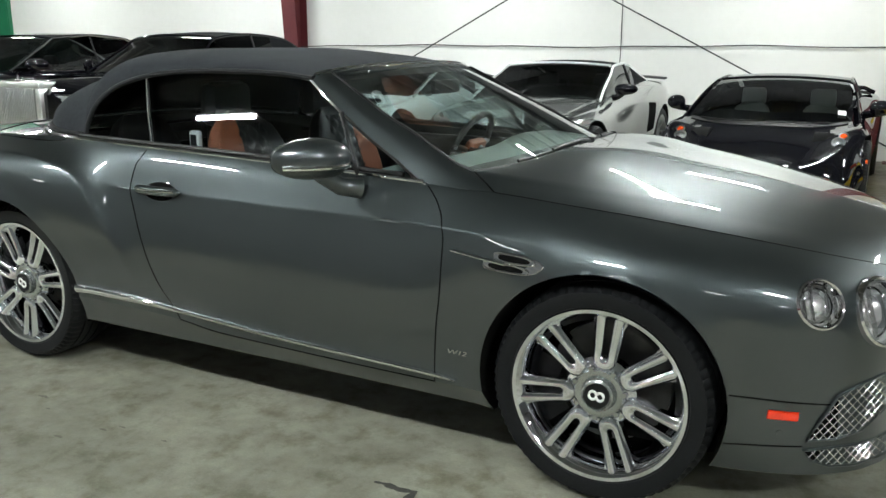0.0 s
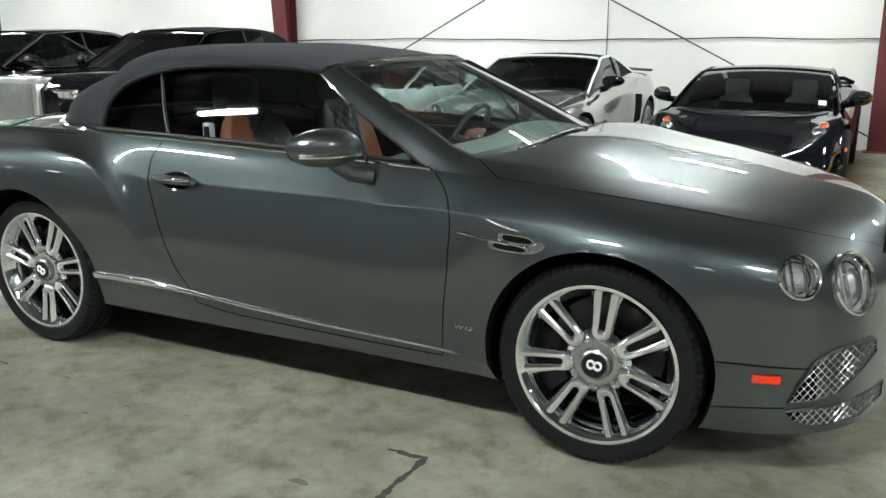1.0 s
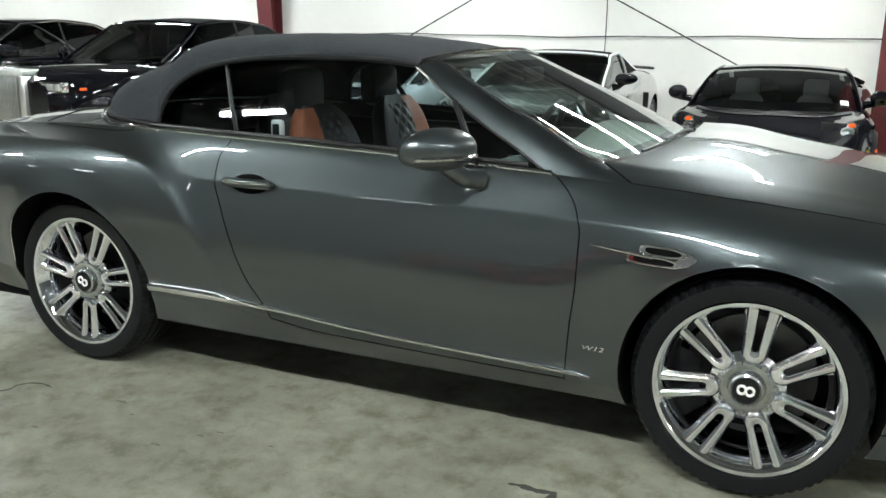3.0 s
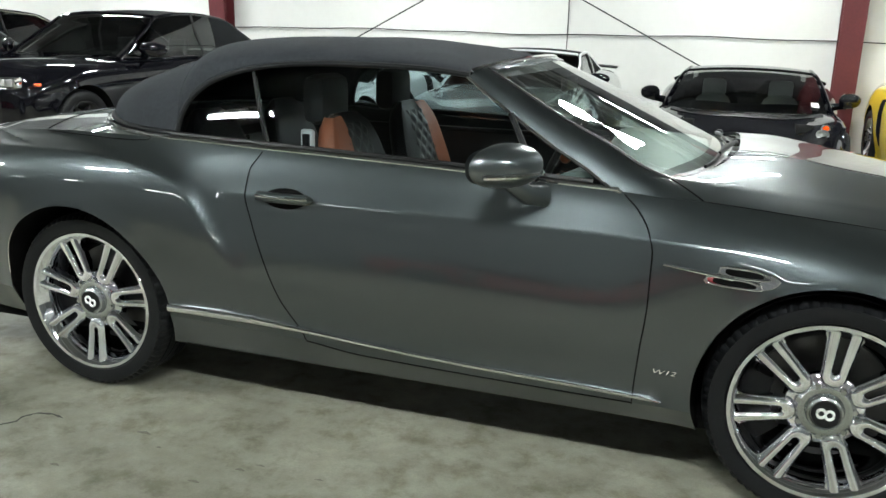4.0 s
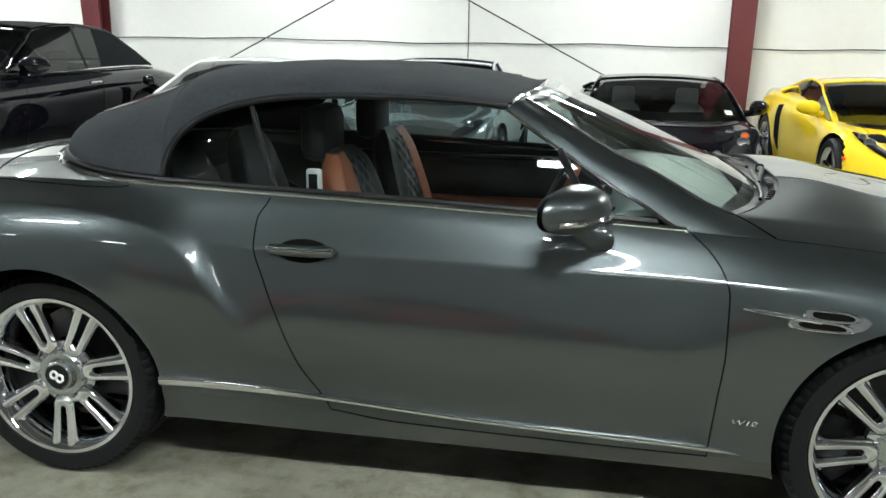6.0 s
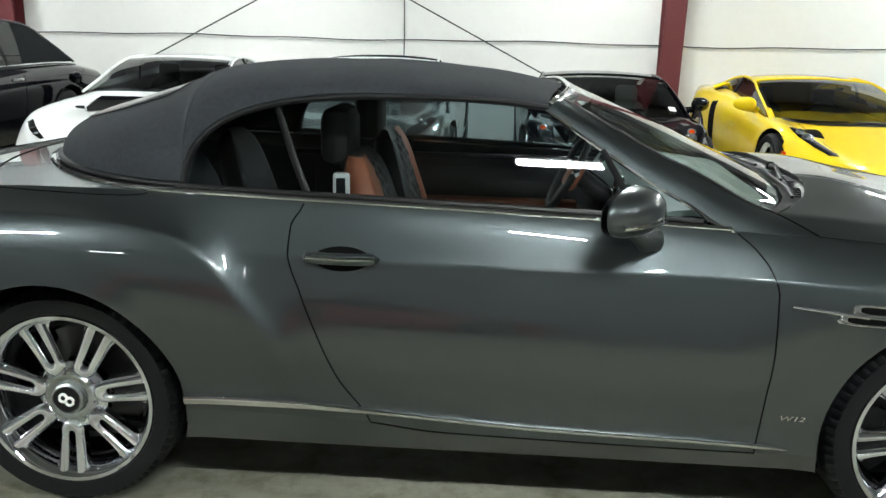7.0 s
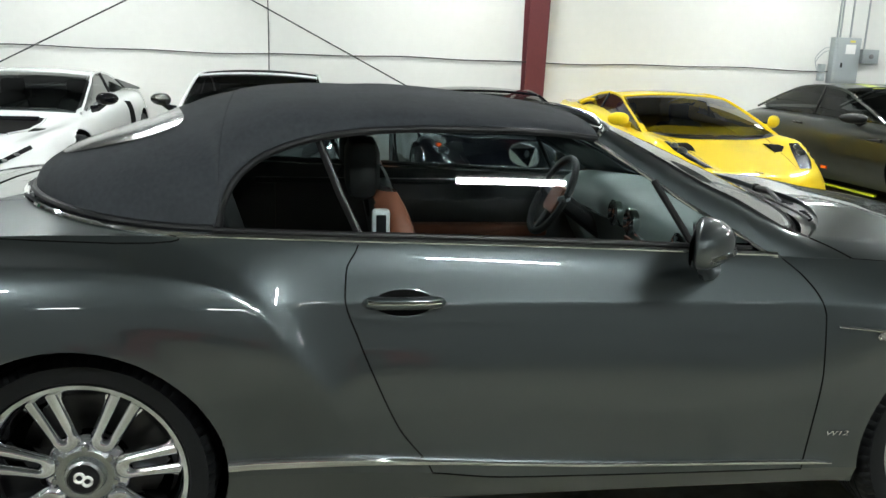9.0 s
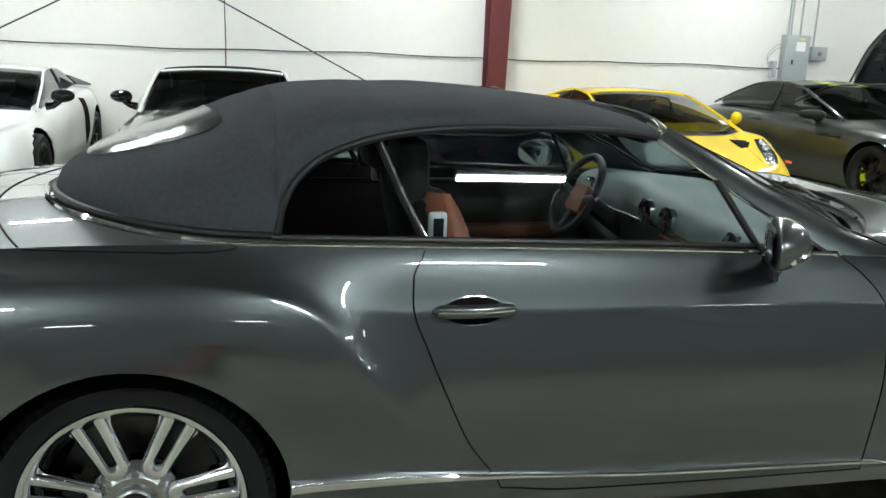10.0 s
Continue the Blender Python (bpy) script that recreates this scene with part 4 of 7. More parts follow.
    # panel joints: rear and front edge of the door, front edge of the hood
    f_rear = spline([(0.20, 1.02), (0.345, 0.985), (0.49, 0.885), (0.64, 0.815), (0.76, 0.765), (0.88, 0.726), (0.95, 0.730), (1.02, 0.765), (1.2, 0.765)])
    f_front = spline([(0.20, 2.170), (0.32, 2.172), (0.49, 2.182), (0.65, 2.195), (0.80, 2.195), (0.87, 2.175), (0.93, 2.13), (0.98, 2.075), (1.2, 2.06)])
    base = columns(-1.14, 3.66, 460)
    k1, k2 = int(np.argmin(abs(base - 0.80))), int(np.argmin(abs(base - 2.17)))
    a1, b1 = int(np.argmin(abs(base - 0.42))), int(np.argmin(abs(base - 2.30)))
    X = np.repeat(base[:, None], sh.nv, 1)
    for _ in range(6):
        _, Z = sh.points(X)
        kn = np.array([base[0], base[a1], base[k1], base[k2], base[b1], base[-1]])
        for j in range(sh.nv):
            zz = min(Z[k1, j], 1.03)
            zf = min(Z[k2, j], 1.0)
            tgt = np.array([base[0], base[a1], float(f_rear(zz)), float(f_front(zf)), max(base[b1], float(f_front(zf)) + 0.05), base[-1]])
            X[:, j] = np.interp(base, kn, tgt)
    r_sill, r_bel = sh.row(1), sh.row(4)
    i_nose = int(np.argmin(abs(base - 3.60)))

    def region(i, j, x, y, z, side):
        if j >= r_bel:
            if i >= i_nose:
                return "nose"
            if x < 0.36 and ((x - 0.36) / 0.68) ** 2 + (y / 0.80) ** 2 > 0.86:
                return "rear_deck"
            return ""
        if j < r_sill:
            return "sill" if 0.0 < x < FRONT else ("front_bumper" if x > FRONT else "rear_bumper")
        if k1 <= i < k2:
            return "door" if side < 0 else "far_door"
        if i < k1:
            return "rear_quarter" if x > -0.75 else "rear_bumper"
        if x > 3.14 and z < 0.446 - 0.09 * (x - 3.144):
            return "front_bumper"
        return "front_fender" if x < 3.60 else "nose"
    wheels = [(FRONT, RW + 0.012, 0.395), (REAR, RW + 0.012, 0.398)]
    names = {"far_door": "door", "nose": "front_panel"}
    lamps = []
    for hx, hz, r in ((3.352, 0.722, 0.068), (3.510, 0.684, 0.098)):
        e = 0.03
        slope_x = (sh.side(hx + e, hz) - sh.side(hx - e, hz)) / (2 * e)
        slope_z = (sh.side(hx, hz + e) - sh.side(hx, hz - e)) / (2 * e)
        axis = Vector((slope_x, 1, slope_z)).normalized()
        m = Matrix.Translation((hx, -sh.side(hx, hz), hz)) @ axis.to_track_quat("Y", "Z").to_matrix().to_4x4()
        lamps.append((m, r))
    holes = [((m.translation.x, -m.translation.y, m.translation.z), tuple(Vector((1, -1, 1)) * (m.to_3x3() @ Vector((0, 1, 0)))), r + 0.003) for m, r in lamps]
    made, XX, YY, ZZ = skin(sh, X, region, wheels, car, {"": PAINT_GREY}, names, {}, holes, ("rear_quarter", "sill", "front_bumper", "front_fender", "rear_bumper"))
    wheel_wells(car, wheels, 0.50, sh)

    # hood, whose rear edge bows round the windscreen
    def hood_edge(y):
        y = abs(y)
        return 2.422 - 0.204 * (y / 0.719) ** 4 if y < 0.719 else 2.218 + 0.107 * min(1, (y - 0.719) / 0.075)
    nh = 90
    t = np.linspace(0, 1, nh) ** 1.25
    XH = X[i_nose][None, :].repeat(nh, 0)
    rear = np.full(sh.nv, 2.325)
    for _ in range(12):
        for j in range(r_bel, sh.nv):
            XH[:, j] = rear[j] + (X[i_nose, j] - rear[j]) * t
        YH, ZH = sh.points(XH)
        rear = np.array([2.325] * r_bel + [hood_edge(YH[0, j]) * 0.6 + 0.4 * rear[j] for j in range(r_bel, sh.nv)])
        rear[r_bel] = 2.325
    bm = bmesh.new()
    rows = []
    for j in list(range(r_bel, sh.nv)):
        col = [Vector((XH[k, j], -YH[k, j], ZH[k, j])) for k in range(nh)]
        lip = [col[0] + Vector((0.012, 0, -0.030)), col[0] + Vector((-0.001, 0, -0.006))]
        rows.append(lip + col)
    rows += [[Vector((p.x, -p.y, p.z)) for p in r] for r in rows[-2::-1]]
    grid_faces(bm, rows)
    part("hood", bm, PAINT_GREY, car, smooth=40)
    edge_pts = [r[2] for r in rows if abs(r[2].y) < 0.725]

    def rear_z(y):
        ys_, zs_ = [p.y for p in edge_pts], [p.z for p in edge_pts]
        return float(np.interp(y, ys_, zs_))

    def glass_foot(y):
        return Vector((hood_edge(y) - 0.050 * (1 - 0.8 * abs(y / 0.72) ** 4), y, 1.011 + 0.026 * (1 - (y / 0.72) ** 2)))
    bm = bmesh.new()
    cowl_rows = []
    for y in np.linspace(-0.715, 0.715, 60):
        f_, xe, ze = glass_foot(y), hood_edge(y), rear_z(y)
        cowl_rows.append([Vector((xe + 0.008, y, ze - 0.014)), Vector((xe - 0.004, y, ze - 0.022)), Vector((xe * 0.5 + f_.x * 0.5, y, min(f_.z, ze - 0.020))), f_ + Vector((0.004, 0, 0.003)), f_ + Vector((-0.03, 0, 0.004))])
    grid_faces(bm, cowl_rows)
    part("cowl", bm, BLACK_TRIM, car, "black plastic cowl below the windscreen")

    # underside and cabin tub
    part("underbody", boxed(-0.95, -0.80, 0.19, 3.10, 0.80, 0.245, 0.02), DARK, car)
    part("cabin_tub", boxed(-0.3, -0.76, 0.30, 2.30, 0.76, 0.36), DARK, car)
    for s in (-1, 1):
        part("door_trim", boxed(0.45, s * 0.765, 0.36, 2.25, s * 0.80, 0.965, 0.01), LEATHER_DARK, car, "dark leather inner door trim")
        part("armrest", boxed(0.95, s * 0.68, 0.70, 1.75, s * 0.768, 0.76, 0.02), LEATHER_TAN, car, "tan leather armrest")
        part("window_rail", boxed(0.36, s * 0.762, 0.940, 1.97, s * 0.80, 0.966, 0.008), BLACK_TRIM, car)
    part("rear_bulkhead", boxed(-0.32, -0.74, 0.3, -0.26, 0.74, 1.0, 0.01), DARK, car)
    part("parcel_shelf", boxed(-0.30, -0.72, 0.93, 0.10, 0.72, 0.99, 0.02), LEATHER_DARK, car)
    for i, wx in enumerate((FRONT, REAR)):
        wheel(car, (wx, -0.905 + 0.14 - 0.02, RW), -1, RW, 0.283, 0.28, "twin", POLISHED, HUB, "polished seven-twin-spoke alloy wheel", turn=radians(84 if i == 0 else 62), caliper=BLACK_TRIM)
        wheel(car, (wx, 0.785, RW), 1, RW, 0.283, 0.28, "twin", POLISHED, HUB, "polished seven-twin-spoke alloy wheel", turn=radians(40))

    # joints between panels, as thin dark gaps
    def on_side(x, z, out=0.001, side=-1):
        return (x, side * (sh.side(x, z) + out), z)

    gap = []
    for s in (-1, 1):
        gap.append([on_side(float(f_rear(z)), z, 0.0, s) for z in np.linspace(0.345, 1.015, 36)])
        gap.append([on_side(float(f_front(z)), z, 0.0, s) for z in np.linspace(0.30, 0.966, 36)])
        gap.append([(float(x), s * sh.at(x, r_sill)[0], sh.at(x, r_sill)[1]) for x in np.linspace(0.985, 2.172, 36)])
        part("hood_gap", tube([(float(x), s * (sh.at(x, r_bel)[0] - 0.001), sh.at(x, r_bel)[1] - 0.0006) for x in np.linspace(2.33, 3.58, 50)], 0.0018, 6), DARK, car)
        gap.append([on_side(x, 0.446 - 0.09 * (x - 3.144), 0.0, s) for x in np.linspace(3.14, 3.42, 12)])
        gap.append([on_side(x, 0.286, 0.0, s) for x in np.linspace(3.13, 3.345, 10)])
        gap.append([on_side(x, z, 0.0, s) for x, z in ((0.273, 1.038), (0.268, 1.030), (0.25, 1.026), (0.20, 1.023), (0.10, 1.023), (0.0, 1.026), (-0.1, 1.028), (-0.24, 1.031))])
    for g in gap:
        part("panel_gap", tube(g, 0.0026, 6), DARK, car)
    lid = [(-0.46 + 0.21 * (y / 0.8) ** 2, y, sh.top(-0.46 + 0.21 * (y / 0.8) ** 2, abs(y)) + 0.0005) for y in np.linspace(-0.785, 0.785, 50)]
    part("panel_gap", tube(lid, 0.003, 6), DARK, car)
    front_gap = [(3.585 + 0.012 * (1 - (y / 0.45) ** 2), y, sh.top(3.585, abs(y)) + 0.001) for y in np.linspace(-0.40, 0.40, 20)]
    part("panel_gap", tube(front_gap, 0.0032, 6), DARK, car)

    # bright trim
    for s in (-1, 1):
        strip = bmesh.new()
        rows = []
        for x in np.linspace(0.40, 2.262, 60):
            zc = float(spline([(0.40, 0.398), (0.65, 0.397), (0.98, 0.383), (1.5, 0.352), (2.17, 0.333), (2.27, 0.328)])(x))
            hgt = 0.021 * (1 - 0.50 * smoothstep(0.6, 1.1, x)) * (0.25 + 0.75 * smoothstep(2.27, 2.2, x))
            y = sh.side(x, zc)
            rows.append([Vector((x, s * (y - 0.002 + 0.021 * c_), zc + hgt * z_)) for z_, c_ in ((1, 0), (0.93, 0.45), (0.75, 0.8), (0.45, 0.98), (0.1, 1.0), (-0.3, 0.9), (-0.65, 0.66), (-0.9, 0.35), (-1, 0))])
        grid_faces(strip, rows)
        part("sill_trim", strip, CHROME, car, "bright chrome strip along the sill")
        belt = [(float(x), s * (sh.at(x, r_bel)[0] + 0.003), sh.at(x, r_bel)[1] + 0.006) for x in np.linspace(0.34, 2.066, 60)]
        part("belt_trim", tube(belt, 0.0080, 10), CHROME, car, "chrome strip under the side windows")
        under = [(float(x), s * (sh.at(x, r_bel)[0] - 0.006), sh.at(x, r_bel)[1] + 0.020) for x in np.linspace(0.36, 1.98, 50)]
        part("window_seal", tube(under, 0.010, 8), BLACK_TRIM, car)
    def well(a, grow=0.0):
        x, y = 0.36 - (0.68 + grow) * math.sin(a), -(0.80 + grow) * math.cos(a)
        return Vector((x, y, sh.top(x, min(abs(y), 0.795)) + 0.006))
    part("top_well_trim", tube([well(math.pi * k / 60, 0.016) for k in range(61)], 0.0095, 8), CHROME, car, "chrome strip round the folding-top well")
    part("top_seal", tube([well(math.pi * k / 60, -0.012) + Vector((0, 0, 0.012)) for k in range(61)], 0.012, 8), RUBBER, car)

    # soft top
    rail = [(1.505, 0.656, 1.314), (1.34, 0.660, 1.330), (1.18, 0.663, 1.335), (1.0, 0.667, 1.335), (0.85, 0.672, 1.330), (0.70, 0.684, 1.314), (0.57, 0.704, 1.284), (0.475, 0.728, 1.240), (0.41, 0.755, 1.175), (0.380, 0.776, 1.10), (0.372, 0.788, 1.055)]
    rail += [(p.x, -p.y, p.z + 0.012) for p in (well(math.pi / 2 * k / 6, -0.016) for k in range(1, 7))]
    cen = [(1.60, 1.352), (1.45, 1.385), (1.28, 1.408), (1.10, 1.421), (0.92, 1.428), (0.75, 1.427), (0.60, 1.422), (0.47, 1.412), (0.36, 1.398), (0.27, 1.378), (0.19, 1.348), (0.10, 1.308), (0.0, 1.272), (-0.11, 1.236), (-0.21, 1.194), (-0.28, 1.140), (-0.305, 1.075)]
    n = len(rail)
    fx, fy, fz = (spline([(i / (n - 1), r[k]) for i, r in enumerate(rail)]) for k in range(3))
    gx, gz = (spline([(i / (n - 1), c[k]) for i, c in enumerate(cen)]) for k in range(2))

    def top_at(s, a, out=0.0):
        side = -1 if a < 0.5 else 1
        q = 1 - abs(2 * a - 1)
        ph = q * math.pi / 2
        c, sn = math.cos(ph), math.sin(ph)
        px, pz = 0.55 + 0.22 * smoothstep(0.55, 0.9, s), 0.85 + 0.10 * smoothstep(0.55, 0.9, s)
        y = float(fy(s)) * (c ** px)
        z = float(fz(s)) + (float(gz(s)) - float(fz(s))) * (sn ** pz)
        x = float(fx(s)) + (float(gx(s)) - float(fx(s))) * (1 - c ** px)
        sag = -0.004 * math.sin(ph) * sum(math.exp(-((s - k) / 0.035) ** 2) * w for k, w in ((0.13, 1), (0.30, 1), (0.46, -0.6)))
        v = Vector((x, side * y, z + sag))
        n_ = Vector((-0.3 if s > 0.5 else 0, side * y, 0.9 * sn)).normalized()
        return v + n_ * out
    bm = bmesh.new()
    grid_faces(bm, [[top_at(i / 90, j / 56) for j in range(57)] for i in range(91)])
    bmesh.ops.remove_doubles(bm, verts=bm.verts[:], dist=1e-4)
    part("soft_top", bm, FABRIC, car, "dark blue-black fabric folding top", smooth=60)
    for s in (-1, 1):
        edge = [(float(fx(t)), s * (float(fy(t)) + 0.002), float(fz(t))) for t in np.linspace(0.0, 0.625, 50)]
        part("top_edge_seal", tube(edge, 0.011, 8), RUBBER, car)
    seam = [top_at(0.605 - 0.10 * math.sin(math.pi * a), a, 0.002) for a in np.linspace(0.02, 0.98, 60)]
    part("top_seam", tube(seam, 0.0011, 6), FABRIC, car)
    bm = bmesh.new()
    rows = []
    for i in range(15):
        row = []
        for j in range(48):
            ang, q = 2 * math.pi * j / 48, i / 14
            ex, ey = math.copysign(abs(math.cos(ang)) ** 0.5, math.cos(ang)), math.copysign(abs(math.sin(ang)) ** 0.5, math.sin(ang))
            row.append(top_at(0.755 + 0.105 * q * ex, 0.5 + 0.18 * q * ey * (1 + 0.14 * q * ex), 0.004))
        rows.append(row)
    grid_faces(bm, rows, closed_v=True)
    bmesh.ops.remove_doubles(bm, verts=bm.verts[:], dist=1e-5)
    part("rear_window", bm, mat("rear_window_glass", (0.02, 0.022, 0.022), 0.14, 0.0, 0.0, 1.0, var=0), car, "glossy glass rear window in the fabric top")

    # side windows
    def win_y(z, x=1.2):
        return 0.804 - (z - 1.0) * 0.43 - 0.045 * (x - 1.2) ** 2

    dl = sorted((float(fx(t)), float(fz(t)) - 0.004) for t in np.linspace(0.0, 0.625, 60))
    up = dl + [(1.55, 1.270), (1.70, 1.185), (1.90, 1.072), (2.08, 0.985)]
    hi = lambda x: np.interp(x, [p[0] for p in up], [p[1] for p in up])

    def pane(x0, x1, lo, cap, name):
        for s in (-1, 1):
            def f(u, v):
                x = x0 + (x1 - x0) * u
                a, b = lo(x), min(float(hi(x)), cap(x))
                z = a + max(0.0, b - a) * v
                return (x, s * (win_y(z, x) - 0.012), z)
            ob = part(name, patch(f, 44, 10), GLASS_SIDE, car, smooth=60)
            ob.visible_shadow = False
    post = lambda x: 1.30 - (x - 0.648) * 0.28 / 0.128
    pane(0.650, 2.08, lambda x: max(1.022 - (x - 0.78) * 0.031, post(x)), lambda x: 9, "door_window")
    pane(0.356, 0.772, lambda x: 1.035, lambda x: max(1.036, post(x + 0.01)), "quarter_window")
    for s in (-1, 1):
        part("window_divider", tube([(0.776, s * win_y(1.02), 1.02), (0.712, s * (win_y(1.15) + 0.003), 1.15), (0.648, s * win_y(1.30), 1.305)], 0.013, 8, squash=0.5), BLACK_TRIM, car, "black pillar between the side windows")
        part("divider_trim", tube([(0.788, s * (win_y(1.02) + 0.004), 1.02), (0.724, s * (win_y(1.15) + 0.006), 1.15), (0.660, s * (win_y(1.30) + 0.003), 1.30)], 0.004, 6), CHROME, car)
        part("front_divider", tube([(1.80, s * win_y(0.99), 0.985), (1.675, s * win_y(1.19), 1.195)], 0.011, 8), BLACK_TRIM, car)

    # windscreen, pillars and header
    lo_o = [(2.325, 0.794, 0.963), (2.20, 0.798, 0.967), (2.075, 0.797, 0.974), (1.931, 0.772, 1.049), (1.82, 0.750, 1.108), (1.63, 0.708, 1.225), (1.50, 0.662, 1.308)]
    inn = [(2.218, 0.719, 1.013), (2.140, 0.715, 1.040), (2.055, 0.703, 1.083), (1.965, 0.690, 1.130), (1.86, 0.674, 1.176), (1.68, 0.640, 1.272), (1.555, 0.608, 1.336)]
    k = len(inn)
    o = [spline([(i / (k - 1), p[q]) for i, p in enumerate(lo_o)]) for q in range(3)]
    w = [spline([(i / (k - 1), p[q]) for i, p in enumerate(inn)]) for q in range(3)]
    for s in (-1, 1):
        def pillar(u, v):
            a = Vector([float(f(u)) for f in o])
            b = Vector([float(f(u)) for f in w])
            p = a.lerp(b, v)
            bulge = (0.003 + 0.008 * smoothstep(0.05, 0.4, u)) * math.sin(math.pi * v)
            p += Vector((0.35, 0.75, 0.6)) * bulge
            return Vector((p.x, s * p.y, p.z))
        part("windscreen_pillar", patch(pillar, 40, 10, 0.012), PAINT_GREY, car)
        edge = [pillar(u, -0.03) for u in np.linspace(0.335, 1.0, 40)]
        part("pillar_trim", tube(edge, 0.0062, 8), CHROME, car)
        part("hood_corner_gap", tube([pillar(0, v_) + Vector((0.002, 0, 0.001)) for v_ in np.linspace(0, 1, 8)], 0.0026, 6), DARK, car)
        inner = [pillar(u, 1.03) for u in np.linspace(0.0, 1.0, 40)]
        part("pillar_seal", tube(inner, 0.006, 6), BLACK_TRIM, car)

    def base_line(u):
        y = (2 * u - 1)
        return glass_foot(0.717 * y)

    def head_line(u):
        y = (2 * u - 1)
        return Vector((1.555 + 0.085 * (1 - abs(y) ** 4), 0.605 * y, 1.334 + 0.014 * (1 - y * y)))

    def screen(u, v):
        a, b = base_line(u), head_line(u)
        e = Vector([float(f(v)) for f in w])
        y = 2 * u - 1
        p = a.lerp(b, v)
        lim = e.y
        p.y = lim * y
        p.z += 0.005 * math.sin(math.pi * v)
        p.x += 0.003 * math.sin(math.pi * v)
        edge_p = Vector((e.x, lim * y, e.z))
        wgt = abs(y) ** 3.4
        return p.lerp(edge_p, wgt)
    ob = part("windscreen", patch(screen, 40, 24), GLASS_CLEAR, car, "clear curved windscreen glass")
    ob.visible_shadow = False
    part("screen_border", patch(lambda u, v: screen(0.01 + u * 0.98, 0.075 * v) + Vector((-0.004, 0, -0.003)), 40, 3), BLACK_TRIM, car, "black printed border at the foot of the windscreen")
    tint = part("screen_band", patch(lambda u, v: screen(0.02 + u * 0.96, 0.93 + 0.07 * v) + Vector((-0.004, 0, -0.003)), 24, 3), BLACK_TRIM, car, "black shaded band at the top of the windscreen")
    def header(u, v):
        a = head_line(u)
        y = 2 * u - 1
        b = Vector((1.512 + 0.085 * (1 - abs(y) ** 4), 0.655 * y, 1.324 + 0.040 * (1 - y ** 2) ** 0.6))
        p = a.lerp(b, v)
        p.z += 0.004 * math.sin(math.pi * v)
        return p
    part("windscreen_header", patch(header, 40, 6, 0.012), PAINT_GREY, car)
    part("header_trim", tube([header(u, 1.05) + Vector((0, 0, 0.004)) for u in np.linspace(0, 1, 40)], 0.007, 8), CHROME, car)

    # wipers on the cowl
    for y0, y1 in ((-0.02, -0.56), (0.56, 0.06)):
        blade = [glass_foot(y) + Vector((0.004 - 0.020 * math.sin(math.pi * k / 11), 0, 0.018)) for k, y in enumerate(np.linspace(y0, y1, 12))]
        wp = part("wiper", tube(blade, 0.006, 8), BLACK_TRIM, car, "black windscreen wiper")
        arm = [Vector((hood_edge(y0) - 0.014, y0, rear_z(y0) - 0.006)), Vector((hood_edge(y0) - 0.024, y0 - 0.10, rear_z(y0) + 0.006)), blade[6] + Vector((0.004, 0, 0.006))]
        part("wiper_arm", tube(arm, lambda t: 0.012 - 0.006 * t, 8), BLACK_TRIM, wp)
        part("wiper_pivot", lathe([(0.016, 0.012), (0.016, -0.012), (0.010, -0.018), (0, -0.019)], 16, Matrix.Translation(arm[0]) @ Matrix.Rotation(radians(-90), 4, "X")), BLACK_TRIM, wp)
    for y in (-0.50, -0.30, 0.30):
        bm = bmesh.new()
        for q in range(5):
            yy = y + q * 0.022
            x, z = hood_edge(yy) - 0.020, rear_z(yy) - 0.021
            box(bm, x - 0.012, yy, z, x + 0.012, yy + 0.010, z + 0.006, 0.002)
        part("cowl_vent", bm, BLACK_TRIM, car, "slotted cowl vent")

    # mirrors, handle, vent, lettering
    for s in (-1, 1):
        door_mirror(car, (1.832, s * 0.842, 0.945), (1.718, s * 0.995, 1.058), (0.104, 0.116, 0.072), PAINT_GREY)
        h = empty("door_handle")
        h.parent = car
        tagged(h, "chrome-edged pull handle on the door")
        y = sh.side(0.895, 0.866)
        # not sunk: a sheet on the skin, coloured dark for the recess's shade
        bowl = bmesh.new()
        rows = []
        for i in range(17):
            u = 2 * i / 16 - 1
            hh = 0.037 * max(0.0, 1 - u * u) ** 0.6 + 0.001
            rows.append([Vector((0.893 + 0.092 * u, s * (sh.side(0.893 + 0.092 * u, 0.861 + hh * v) + 0.0015), 0.861 + hh * v)) for v in (-1, -0.5, 0, 0.5, 1)])
        grid_faces(bowl, rows)
        part("recess", bowl, DARK, h, "flat near-black sheet for the shade behind the handle")
        part("recess_trim", tube([r[0] for r in rows] + [r[-1] for r in rows[::-1]], 0.0016, 6, closed=True), PAINT_GREY, h)
        grip = [(0.775 + 0.235 * t, s * (y + 0.012 + 0.016 * math.sin(math.pi * t) ** 0.6), 0.867) for t in np.linspace(0, 1, 17)]
        part("grip", tube(grip, lambda t: 0.0055 + 0.0135 * math.sqrt(max(0.0, 1 - abs(2 * t - 1) ** 9)), 14, squash=0.9), PAINT_GREY, h)
        part("grip_trim", tube([(x, yy + s * 0.0135, z + 0.004) for x, yy, z in grip[1:-1]], 0.0055, 8), CHROME, h, "chrome strip on the grip")

        v = empty("fender_vent")
        v.parent = car
        tagged(v, "chrome wing-shaped vent on the front fender")

        def fv(x, z, out):
            return Vector((x, s * (sh.side(x, z) + out), z))
        spear = [fv(x, 0.779 - 0.014 * (x - 2.232) / 0.2, 0.005) for x in np.linspace(2.232, 2.44, 12)]
        part("spear", tube(spear, lambda t: 0.0035 + 0.0045 * t, 8), CHROME, v)
